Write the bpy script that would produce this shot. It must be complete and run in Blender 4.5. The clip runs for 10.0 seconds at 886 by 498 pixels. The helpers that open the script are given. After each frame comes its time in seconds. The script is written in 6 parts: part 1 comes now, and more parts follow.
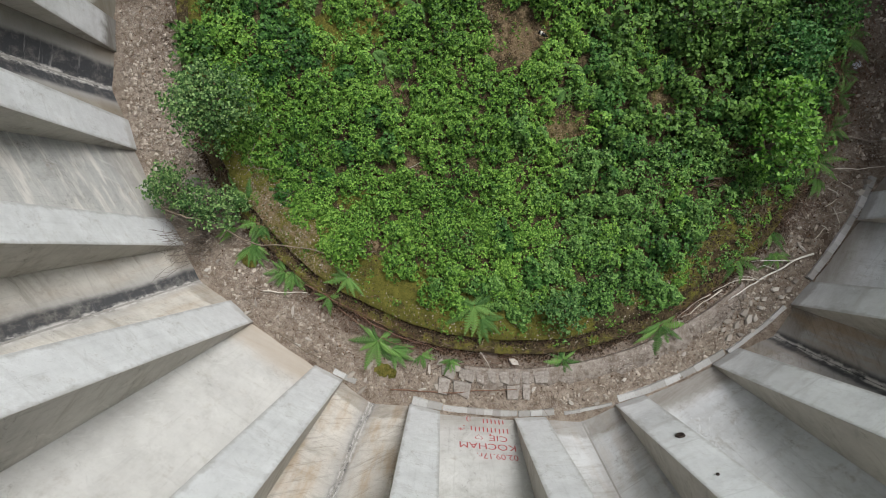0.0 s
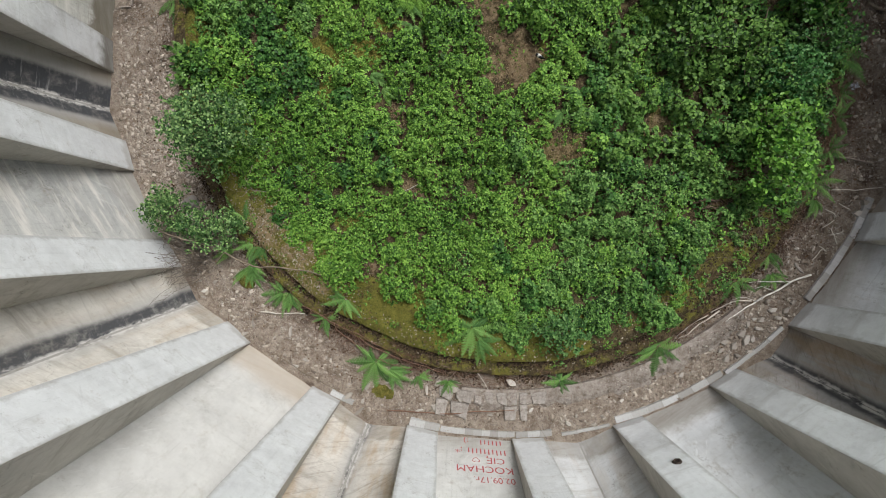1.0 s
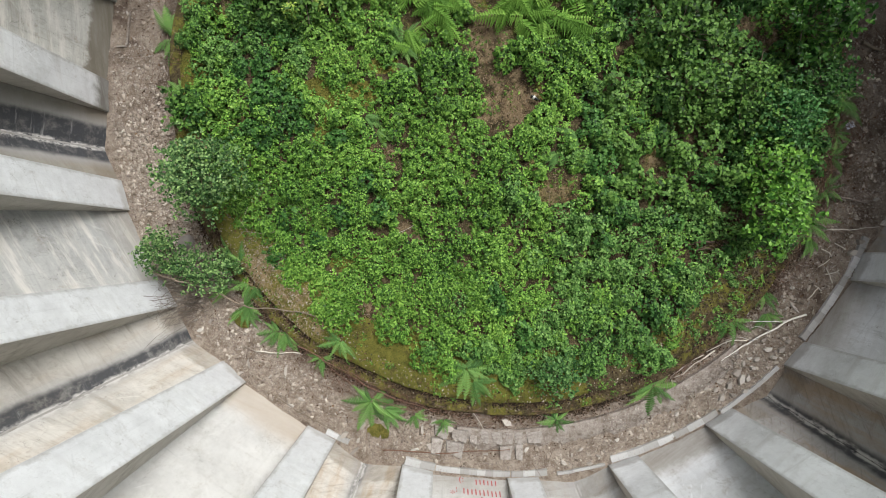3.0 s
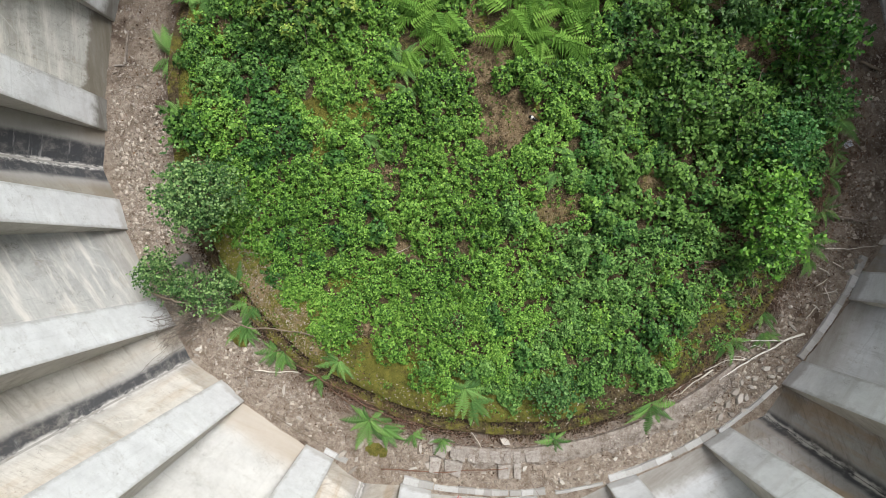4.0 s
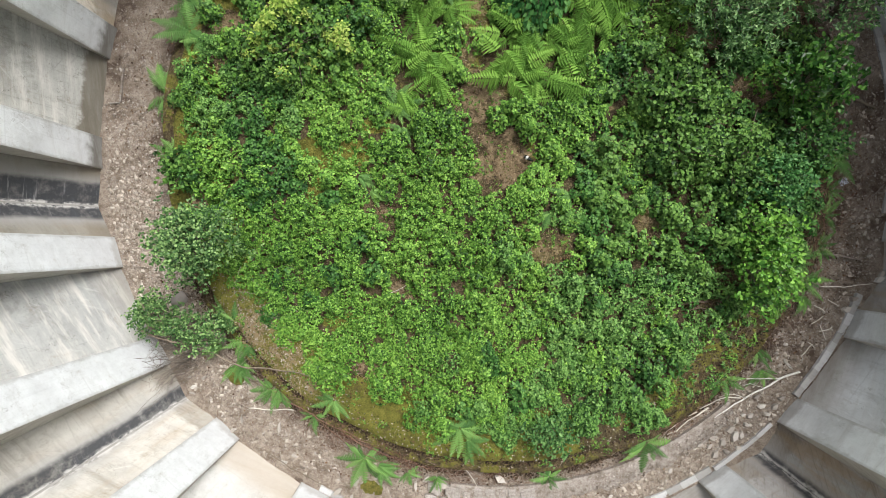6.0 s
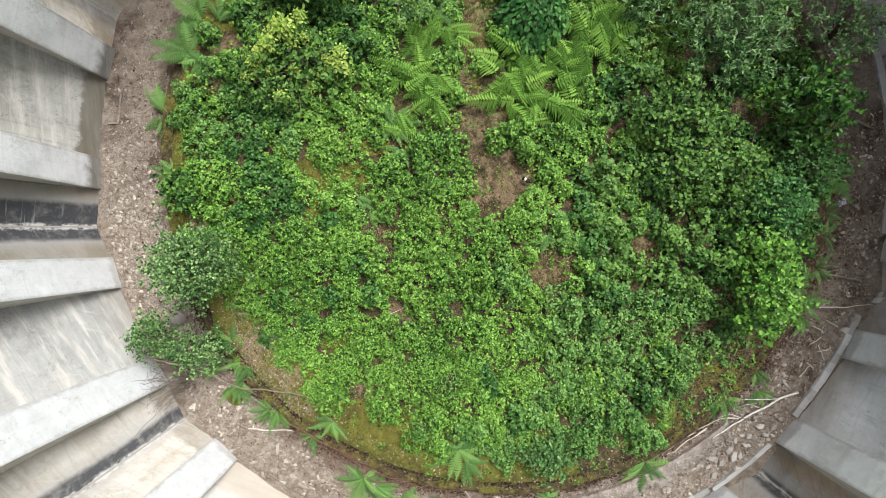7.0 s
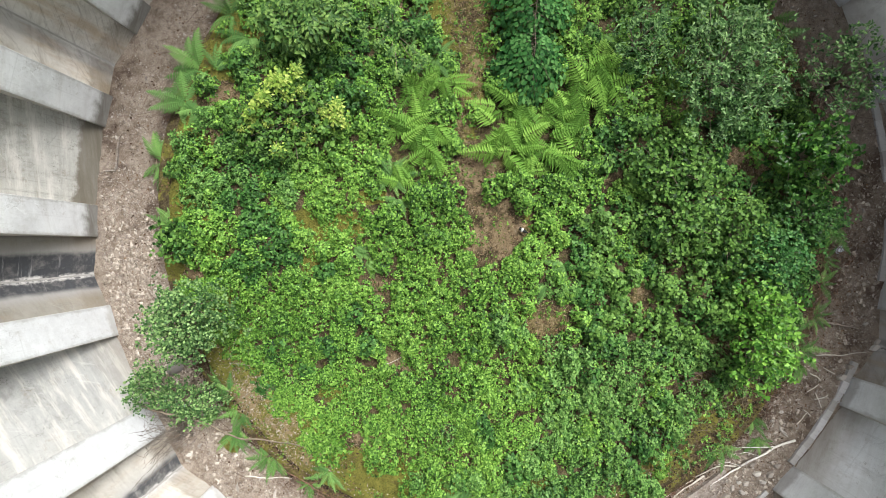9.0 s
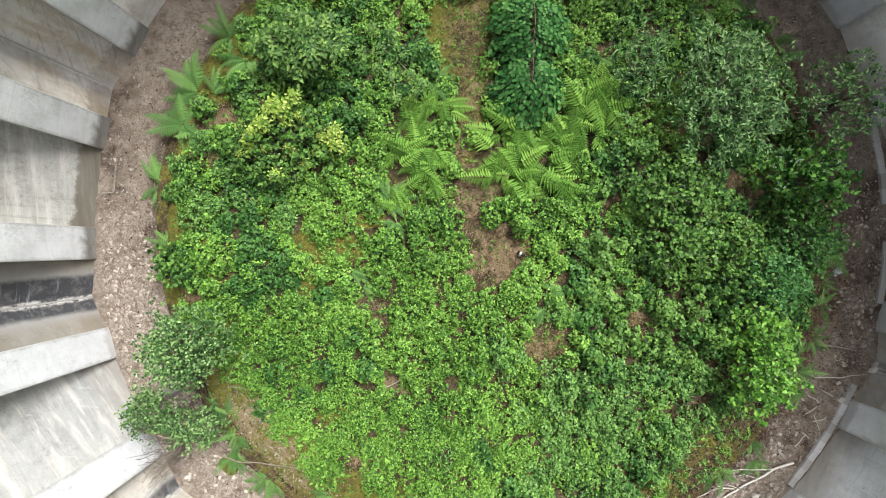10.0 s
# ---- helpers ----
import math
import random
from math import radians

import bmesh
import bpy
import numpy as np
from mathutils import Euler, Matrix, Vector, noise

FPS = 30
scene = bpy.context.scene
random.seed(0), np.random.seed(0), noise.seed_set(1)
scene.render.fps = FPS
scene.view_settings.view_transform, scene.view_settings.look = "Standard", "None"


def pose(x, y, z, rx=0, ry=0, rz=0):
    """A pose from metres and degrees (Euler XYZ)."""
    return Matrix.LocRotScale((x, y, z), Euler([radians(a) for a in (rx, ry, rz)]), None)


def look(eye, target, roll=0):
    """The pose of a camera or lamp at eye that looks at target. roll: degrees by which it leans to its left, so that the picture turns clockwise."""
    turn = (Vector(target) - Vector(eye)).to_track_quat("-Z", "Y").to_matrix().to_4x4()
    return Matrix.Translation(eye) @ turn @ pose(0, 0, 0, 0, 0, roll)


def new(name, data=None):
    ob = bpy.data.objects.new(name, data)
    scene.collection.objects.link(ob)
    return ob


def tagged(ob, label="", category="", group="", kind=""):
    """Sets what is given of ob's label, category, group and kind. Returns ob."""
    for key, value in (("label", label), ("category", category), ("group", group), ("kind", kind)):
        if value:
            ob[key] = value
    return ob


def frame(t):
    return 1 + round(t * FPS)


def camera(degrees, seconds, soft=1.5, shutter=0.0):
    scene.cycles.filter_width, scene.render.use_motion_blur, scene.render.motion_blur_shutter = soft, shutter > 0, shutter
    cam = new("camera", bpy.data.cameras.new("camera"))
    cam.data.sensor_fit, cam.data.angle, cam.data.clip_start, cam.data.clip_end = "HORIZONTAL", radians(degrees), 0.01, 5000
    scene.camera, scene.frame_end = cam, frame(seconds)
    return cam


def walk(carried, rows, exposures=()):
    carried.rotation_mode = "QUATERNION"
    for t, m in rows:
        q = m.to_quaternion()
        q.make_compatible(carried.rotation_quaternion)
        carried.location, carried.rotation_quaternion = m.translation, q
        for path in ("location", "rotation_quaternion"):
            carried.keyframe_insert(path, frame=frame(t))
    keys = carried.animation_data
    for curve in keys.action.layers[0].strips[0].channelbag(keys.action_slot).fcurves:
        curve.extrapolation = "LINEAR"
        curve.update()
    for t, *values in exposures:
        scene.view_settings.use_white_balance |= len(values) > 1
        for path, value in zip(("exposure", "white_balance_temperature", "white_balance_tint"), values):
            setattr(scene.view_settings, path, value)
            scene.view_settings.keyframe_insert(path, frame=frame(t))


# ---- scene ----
cam = camera(95.0, 10.0, soft=0.5)
EYE = 7.9
PATH = [
    (0, -1.353, -4.422),
    (0.5, -1.333, -4.218),
    (1, -1.303, -4.016),
    (1.5, -1.284, -3.817),
    (2, -1.257, -3.628),
    (2.5, -1.233, -3.439),
    (4, -1.180, -2.884),
    (4.5, -1.155, -2.698),
    (5, -1.127, -2.516),
    (5.5, -1.104, -2.336),
    (7, -1.057, -1.756),
    (7.5, -1.039, -1.537),
    (8, -1.027, -1.316),
    (8.5, -1.019, -1.080),
    (9, -1.003, -0.837),
    (9.5, -0.989, -0.608),
    (10, -0.969, -0.405),
]
walk(cam, [(t, pose(x, y, EYE)) for t, x, y in PATH], exposures=[(0.0, -0.02), (1.5, 0.16), (2.5, 0.27), (5.0, 0.57), (7.0, 0.74), (10.0, 0.92)])

# ---- light ----
world = bpy.data.worlds.new("sky")
scene.world = world
world.use_nodes = True
wn = world.node_tree.nodes
sky = wn.new("ShaderNodeTexSky")
sky.sky_type = "NISHITA"
sky.sun_disc = False
SUN_EL, SUN_AZ = 54.0, 56.0
sky.sun_elevation, sky.sun_rotation = radians(SUN_EL), radians(90 - SUN_AZ)
sky.air_density, sky.dust_density = 1.0, 7.0
wn["Background"].inputs["Strength"].default_value = 0.09
haze = wn.new("ShaderNodeHueSaturation")
haze.inputs["Saturation"].default_value = 0.4
world.node_tree.links.new(sky.outputs[0], haze.inputs["Color"])
world.node_tree.links.new(haze.outputs[0], wn["Background"].inputs["Color"])
sun = new("sun", bpy.data.lights.new("sun", "SUN"))
sun.data.energy, sun.data.angle, sun.data.color = 2.5, radians(28), (1.0, 0.99, 0.98)
sx, sy, sz = math.cos(radians(SUN_AZ)) * math.cos(radians(SUN_EL)), math.sin(radians(SUN_AZ)) * math.cos(radians(SUN_EL)), math.sin(radians(SUN_EL))
sun.matrix_world = look((20 * sx, 20 * sy, 20 * sz), (0, 0, 0))

# ---- materials ----
def material(name):
    m = bpy.data.materials.new(name)
    m.use_nodes = True
    nt = m.node_tree
    return m, nt, nt.nodes["Principled BSDF"]


def node(nt, kind, **values):
    n = nt.nodes.new(kind)
    for key, value in values.items():
        n.inputs[key.replace("_", " ")].default_value = value
    return n


def noise_at(nt, coord, scale, detail=4.0, rough=0.6, stretch=None, offset=(0, 0, 0), turn=0.0):
    mp = nt.nodes.new("ShaderNodeMapping")
    mp.inputs["Scale"].default_value = stretch or (1, 1, 1)
    mp.inputs["Location"].default_value = offset
    if turn:
        spin = nt.nodes.new("ShaderNodeMapping")
        spin.inputs["Rotation"].default_value = (0, 0, turn)
        nt.links.new(coord, spin.inputs["Vector"])
        coord = spin.outputs[0]
    nt.links.new(coord, mp.inputs["Vector"])
    n = node(nt, "ShaderNodeTexNoise", Scale=scale, Detail=detail, Roughness=rough)
    nt.links.new(mp.outputs[0], n.inputs["Vector"])
    return n.outputs["Fac"]


def ramp(nt, fac, *stops):
    r = nt.nodes.new("ShaderNodeValToRGB")
    el = r.color_ramp.elements
    while len(el) < len(stops):
        el.new(0.5)
    for e, (p, c) in zip(el, stops):
        e.position = p
        e.color = (*c, 1) if len(c) == 3 else c
    nt.links.new(fac, r.inputs["Fac"])
    return r.outputs["Color"]


def mix(nt, fac, a, b, mode="MIX"):
    n = nt.nodes.new("ShaderNodeMix")
    n.data_type, n.blend_type = "RGBA", mode
    for sock, value in ((n.inputs["Factor"], fac), (n.inputs["A"], a), (n.inputs["B"], b)):
        if isinstance(value, bpy.types.NodeSocket):
            nt.links.new(value, sock)
        elif isinstance(value, (int, float)):
            sock.default_value = value
        else:
            sock.default_value = (*value, 1)
    return n.outputs["Result"]


def calc(nt, op, a, b=0.0, c=0.0):
    n = nt.nodes.new("ShaderNodeMath")
    n.operation = op
    for sock, value in zip(n.inputs, (a, b, c)):
        if isinstance(value, bpy.types.NodeSocket):
            nt.links.new(value, sock)
        else:
            sock.default_value = value
    return n.outputs[0]


def bump(nt, bsdf, height, strength=0.3, distance=0.02):
    b = node(nt, "ShaderNodeBump", Strength=strength, Distance=distance)
    nt.links.new(height, b.inputs["Height"])
    nt.links.new(b.outputs[0], bsdf.inputs["Normal"])


def smooth_step(nt, x, lo, hi):
    n = nt.nodes.new("ShaderNodeMapRange")
    n.interpolation_type = "SMOOTHSTEP"
    n.inputs["From Min"].default_value, n.inputs["From Max"].default_value = lo, hi
    nt.links.new(x, n.inputs["Value"])
    return n.outputs["Result"]


def concrete(name, base, dirt=(0.20, 0.165, 0.12), band=0.0, band_col=(0.17, 0.14, 0.10), band_h=0.42, streaks=0.3,
             white=0.0, tar=0.0, tar_at=(-0.3, 0.05), rust=0.0, seed=0.0, edge=0.0, age=1.0, band_soft=0.05):
    """Cast concrete: u runs across the face, v up it, both in metres."""
    m, nt, bsdf = material(name)
    uv = nt.nodes.new("ShaderNodeUVMap").outputs[0]
    sep = nt.nodes.new("ShaderNodeSeparateXYZ")
    nt.links.new(uv, sep.inputs[0])
    u, v = sep.outputs[0], sep.outputs[1]
    off = (seed * 3.7, seed * 1.9, seed)
    cloud = noise_at(nt, uv, 0.9, 5, 0.65, None, off)
    mott = noise_at(nt, uv, 5.0, 6, 0.7, None, off)
    fine = noise_at(nt, uv, 60.0, 4, 0.7, None, off)
    run = noise_at(nt, uv, 1.0, 6, 0.7, (0.55, 4.6, 1), off, 0.2)
    drip = noise_at(nt, uv, 1.0, 5, 0.75, (1.3, 17.0, 1), off, 0.16)
    spot = noise_at(nt, uv, 17.0, 5, 0.8, None, off)
    col = ramp(nt, cloud, (0.3, [c * 0.80 for c in base]), (0.5, base), (0.7, [min(1, c * 1.14) for c in base]))
    col = mix(nt, calc(nt, "MULTIPLY", smooth_step(nt, mott, 0.47, 0.72), 0.30), col, [c * 0.68 for c in base])
    scuff = noise_at(nt, uv, 2.2, 7, 0.75, (1.0, 2.4, 1), (off[0] + 2, off[1] + 7, 0))
    col = mix(nt, calc(nt, "MULTIPLY", smooth_step(nt, scuff, 0.52, 0.70), 0.24), col, [min(1, c * 1.28) for c in base])
    col = mix(nt, calc(nt, "MULTIPLY", smooth_step(nt, run, 0.48, 0.74), streaks), col, dirt)
    col = mix(nt, calc(nt, "MULTIPLY", smooth_step(nt, drip, 0.54, 0.74), streaks * 0.6), col, [c * 0.55 for c in dirt])
    col = mix(nt, calc(nt, "MULTIPLY", smooth_step(nt, spot, 0.55, 0.75), 0.30), col, [c * 0.6 for c in base])
    col = mix(nt, calc(nt, "MULTIPLY", smooth_step(nt, spot, 0.44, 0.30), 0.22), col, [min(1, c * 1.25) for c in base])
    speck = noise_at(nt, uv, 95.0, 3, 0.8, None, off)
    col = mix(nt, calc(nt, "MULTIPLY", smooth_step(nt, speck, 0.56, 0.74), 0.35), col, [c * 0.5 for c in base])
    lift = calc(nt, "ADD", calc(nt, "MULTIPLY", v, 0.83), calc(nt, "MULTIPLY", mott, 0.03))
    seam = smooth_step(nt, calc(nt, "ABSOLUTE", calc(nt, "SUBTRACT", calc(nt, "FRACT", lift), 0.5)), 0.012, 0.004)
    col = mix(nt, calc(nt, "MULTIPLY", calc(nt, "MULTIPLY", seam, smooth_step(nt, cloud, 0.4, 0.6)), 0.22), col, [c * 0.6 for c in base])
    # weathering: grey blooms, brown blotches, thin runs down the face, pits
    bloom = noise_at(nt, uv, 1.7, 8, 0.78, (1, 0.8, 1), (off[0] + 3, off[1] + 11, 0), 0.5)
    col = mix(nt, calc(nt, "MULTIPLY", smooth_step(nt, bloom, 0.50, 0.66), 0.42 * age), col, [base[0] * 0.60, base[1] * 0.59, base[2] * 0.56])
    blotch = noise_at(nt, uv, 3.1, 8, 0.8, None, (off[0] + 17, off[1] + 3, 0))
    col = mix(nt, calc(nt, "MULTIPLY", smooth_step(nt, blotch, 0.54, 0.68), 0.38 * age), col, (0.24, 0.20, 0.15))
    runs = noise_at(nt, uv, 1.0, 6, 0.75, (16.0, 0.7, 1), (off[0], off[1] + 5, 0))
    col = mix(nt, calc(nt, "MULTIPLY", smooth_step(nt, runs, 0.54, 0.72), 0.34 * age), col, [c * 0.52 for c in base])
    col = mix(nt, calc(nt, "MULTIPLY", smooth_step(nt, runs, 0.44, 0.30), 0.20 * age), col, [min(1, c * 1.2) for c in base])
    pits = noise_at(nt, uv, 36.0, 4, 0.8, None, (off[0] + 1, off[1] + 8, 0))
    col = mix(nt, calc(nt, "MULTIPLY", smooth_step(nt, pits, 0.60, 0.70), 0.5 * age), col, [c * 0.38 for c in base])
    # strokes of the float, in two directions, and hairline cracks
    for turn, tone in ((0.9, 1.26), (-0.5, 0.70)):
        stroke = noise_at(nt, uv, 1.0, 5, 0.7, (1.4, 10.0, 1), (off[0] + 6 * turn, off[1] + 1, 0), turn)
        col = mix(nt, calc(nt, "MULTIPLY", smooth_step(nt, stroke, 0.60, 0.70), 0.42 * age), col, [min(1, c * tone) for c in base])
    vein = noise_at(nt, uv, 1.1, 6, 0.6, None, (off[0] + 21, off[1] + 9, 0))
    crack = calc(nt, "SUBTRACT", 1.0, smooth_step(nt, calc(nt, "ABSOLUTE", calc(nt, "SUBTRACT", vein, 0.5)), 0.0008, 0.0030))
    col = mix(nt, calc(nt, "MULTIPLY", calc(nt, "MULTIPLY", crack, smooth_step(nt, bloom, 0.46, 0.58)), 0.45 * age), col, (0.12, 0.11, 0.10))
    if edge:
        arris = calc(nt, "ABSOLUTE", calc(nt, "SUBTRACT", calc(nt, "ABSOLUTE", u), edge))
        arris = calc(nt, "SUBTRACT", 1.0, smooth_step(nt, calc(nt, "SUBTRACT", arris, calc(nt, "MULTIPLY", calc(nt, "SUBTRACT", mott, 0.5), 0.16)), 0.004, 0.06))
        col = mix(nt, calc(nt, "MULTIPLY", arris, 0.34), col, (0.22, 0.205, 0.18))
    if white:
        wipe = noise_at(nt, uv, 1.0, 7, 0.72, (0.75, 5.5, 1), (off[0] + 5, off[1], 0), 0.12)
        col = mix(nt, calc(nt, "MULTIPLY", smooth_step(nt, wipe, 0.47, 0.66), white * 0.8), col, (0.62, 0.61, 0.57))
        col = mix(nt, calc(nt, "MULTIPLY", smooth_step(nt, wipe, 0.47, 0.30), white * 0.45), col, [c * 0.55 for c in base])
    if rust:
        wet = noise_at(nt, uv, 1.6, 4, 0.6, (2.0, 0.5, 1), (off[0] + 9, off[1], 0))
        col = mix(nt, calc(nt, "MULTIPLY", smooth_step(nt, wet, 0.45, 0.65), rust), col, (0.36, 0.23, 0.10))
    if band:
        edge_v = calc(nt, "ADD", v, calc(nt, "ADD", calc(nt, "MULTIPLY", calc(nt, "SUBTRACT", mott, 0.5), 0.3), calc(nt, "MULTIPLY", calc(nt, "SUBTRACT", cloud, 0.5), 0.35)))
        low = calc(nt, "SUBTRACT", 1.0, smooth_step(nt, edge_v, band_h - band_soft, band_h + band_soft))
        low = calc(nt, "MULTIPLY", low, calc(nt, "MULTIPLY", calc(nt, "ADD", run, 0.45), band))
        col = mix(nt, low, col, band_col)
    if rust:
        brush = noise_at(nt, uv, 1.0, 6, 0.8, (1.1, 13.0, 1), (off[0] + 4, off[1] + 2, 0), 0.75)
        col = mix(nt, calc(nt, "MULTIPLY", smooth_step(nt, brush, 0.50, 0.66), 0.08 + 2.2 * max(0.0, rust - 0.31)), col, (0.15, 0.13, 0.105))
        col = mix(nt, calc(nt, "MULTIPLY", smooth_step(nt, brush, 0.42, 0.30), 0.08 + 1.2 * max(0.0, rust - 0.31)), col, (0.50, 0.48, 0.44))
    rough = 0.85
    if tar:
        wob = calc(nt, "ADD", u, calc(nt, "ADD", calc(nt, "MULTIPLY", calc(nt, "SUBTRACT", cloud, 0.5), 0.16), calc(nt, "MULTIPLY", calc(nt, "SUBTRACT", mott, 0.5), 0.06)))
        a = smooth_step(nt, wob, tar_at[0] - 0.02, tar_at[0] + 0.09)
        b = calc(nt, "SUBTRACT", 1.0, smooth_step(nt, wob, tar_at[1] - 0.07, tar_at[1] + 0.03))
        wide = calc(nt, "MULTIPLY", smooth_step(nt, wob, tar_at[0] - 0.22, tar_at[0] + 0.05), calc(nt, "SUBTRACT", 1.0, smooth_step(nt, wob, tar_at[1] - 0.05, tar_at[1] + 0.2)))
        col = mix(nt, calc(nt, "MULTIPLY", wide, 0.6 * min(1, tar)), col, mix(nt, drip, (0.20, 0.205, 0.21), (0.46, 0.46, 0.46)))
        t = calc(nt, "MULTIPLY", calc(nt, "MULTIPLY", a, b), calc(nt, "MULTIPLY", calc(nt, "ADD", calc(nt, "MULTIPLY", smooth_step(nt, mott, 0.30, 0.55), 0.45), 0.55), tar))
        deep = 0.62 if tar > 0.85 else 1.0
        dark = ramp(nt, mott, (0.35, (0.042 * deep, 0.045 * deep, 0.052 * deep)), (0.62, (0.080 * deep, 0.086 * deep, 0.099 * deep)), (0.82, (0.13, 0.138, 0.15)))
        col = mix(nt, t, col, dark)
        run_off = noise_at(nt, uv, 1.0, 6, 0.75, (0.9, 11.0, 1), (off[0] + 2, off[1] + 4, 0))
        col = mix(nt, calc(nt, "MULTIPLY", calc(nt, "MULTIPLY", t, smooth_step(nt, run_off, 0.56, 0.70)), 0.5), col, (0.40, 0.40, 0.40))
        lime = noise_at(nt, uv, 7.0, 6, 0.75, (1, 0.5, 1), off)
        crust = calc(nt, "SUBTRACT", 1.0, smooth_step(nt, calc(nt, "ABSOLUTE", calc(nt, "ADD", u, calc(nt, "MULTIPLY", calc(nt, "SUBTRACT", mott, 0.5), 0.16))), 0.02, 0.075))
        crust = calc(nt, "MULTIPLY", crust, smooth_step(nt, lime, 0.42, 0.55))
        col = mix(nt, calc(nt, "MULTIPLY", crust, min(1, tar)), col, (0.55, 0.54, 0.52))
    nt.links.new(col, bsdf.inputs["Base Color"])
    bsdf.inputs["Roughness"].default_value = rough
    bsdf.inputs["Specular IOR Level"].default_value = 0.3
    bump(nt, bsdf, calc(nt, "ADD", calc(nt, "MULTIPLY", mott, 0.6), calc(nt, "MULTIPLY", fine, 0.4)), 0.35, 0.012)
    return m


def earth(name, tones, scale=1.0, moss=None, top=(0.24, 0.20, 0.07), bare=None, relief=1.0):
    m, nt, bsdf = material(name)
    co = nt.nodes.new("ShaderNodeTexCoord").outputs["Object"]
    big = noise_at(nt, co, 1.7 * scale, 5, 0.6)
    mid = noise_at(nt, co, 6.0 * scale, 8, 0.72)
    fine = noise_at(nt, co, 55.0 * scale, 5, 0.75)
    col = ramp(nt, mid, (0.3, tones[0]), (0.5, tones[1]), (0.72, tones[2]))
    col = mix(nt, calc(nt, "MULTIPLY", smooth_step(nt, fine, 0.52, 0.72), 0.55), col, tones[3])
    col = mix(nt, calc(nt, "MULTIPLY", smooth_step(nt, fine, 0.5, 0.3), 0.5), col, [c * 0.4 for c in tones[0]])
    blot = noise_at(nt, co, 2.6 * scale, 7, 0.8, None, (9, 4, 0))
    col = mix(nt, calc(nt, "MULTIPLY", smooth_step(nt, blot, 0.50, 0.66), 0.55), col, tones[2])
    col = mix(nt, calc(nt, "MULTIPLY", smooth_step(nt, blot, 0.47, 0.33), 0.55), col, tones[0])
    if moss:
        # on the ground this mask spreads dark soil tones instead of moss
        at = nt.nodes.new("ShaderNodeAttribute")
        at.attribute_name = "moss"
        spread = calc(nt, "ADD", at.outputs["Fac"], calc(nt, "MULTIPLY", calc(nt, "SUBTRACT", calc(nt, "ADD", mid, big), 1.0), 0.9))
        col = mix(nt, calc(nt, "MULTIPLY", smooth_step(nt, spread, 0.38, 0.62), 0.92), col, ramp(nt, calc(nt, "ADD", calc(nt, "MULTIPLY", mid, 0.5), calc(nt, "MULTIPLY", fine, 0.5)), (0.36, moss[0]), (0.62, moss[1]), (0.78, top)))
    if moss:
        fallen = noise_at(nt, co, 3.4 * scale, 7, 0.75, None, (5, 2, 0))
        col = mix(nt, calc(nt, "MULTIPLY", smooth_step(nt, fallen, 0.53, 0.64), 0.6), col, ramp(nt, fine, (0.35, tones[0]), (0.6, tones[1]), (0.75, tones[2])))
    if bare:
        at = nt.nodes.new("ShaderNodeAttribute")
        at.attribute_name = "bare"
        spread = calc(nt, "ADD", at.outputs["Fac"], calc(nt, "MULTIPLY", calc(nt, "SUBTRACT", calc(nt, "ADD", mid, big), 1.0), 1.7))
        col = mix(nt, calc(nt, "MULTIPLY", smooth_step(nt, spread, 0.30, 0.72), 0.9), col, ramp(nt, calc(nt, "ADD", calc(nt, "MULTIPLY", mid, 0.45), calc(nt, "MULTIPLY", fine, 0.55)), (0.36, bare[0]), (0.5, bare[1]), (0.68, bare[2])))
    nt.links.new(col, bsdf.inputs["Base Color"])
    bsdf.inputs["Roughness"].default_value = 0.95
    bsdf.inputs["Specular IOR Level"].default_value = 0.2
    bump(nt, bsdf, calc(nt, "ADD", mid, calc(nt, "MULTIPLY", fine, 0.9)), relief, 0.045)
    return m


def leafy(name, dark, mid, light, gloss=0.45, through_light=0.04, patch=0.7, spread=0.85, whole=False):
    """Leaves: each leaf has a tone of its own, in patches that drift over the ground."""
    m, nt, bsdf = material(name)
    geo = nt.nodes.new("ShaderNodeNewGeometry")
    co = nt.nodes.new("ShaderNodeTexCoord").outputs["Object"]
    drift = noise_at(nt, co, patch, 3, 0.5)
    pick = nt.nodes.new("ShaderNodeObjectInfo").outputs["Random"] if whole else geo.outputs["Random Per Island"]
    f = calc(nt, "ADD", calc(nt, "MULTIPLY", pick, spread), calc(nt, "MULTIPLY", drift, 0.8))
    f = calc(nt, "SUBTRACT", f, 0.5 * spread - 0.10)
    col = ramp(nt, f, (0.10, dark), (0.5, mid), (0.92, light))
    nt.links.new(col, bsdf.inputs["Base Color"])
    bsdf.inputs["Roughness"].default_value = gloss
    bsdf.inputs["Specular IOR Level"].default_value = 0.16
    tr = nt.nodes.new("ShaderNodeBsdfTranslucent")
    nt.links.new(mix(nt, 1.0, col, (1.0, 1.0, 0.45), "MULTIPLY"), tr.inputs["Color"])
    ms = nt.nodes.new("ShaderNodeMixShader")
    ms.inputs[0].default_value = through_light
    nt.links.new(bsdf.outputs[0], ms.inputs[1])
    nt.links.new(tr.outputs[0], ms.inputs[2])
    nt.links.new(ms.outputs[0], nt.nodes["Material Output"].inputs["Surface"])
    return m


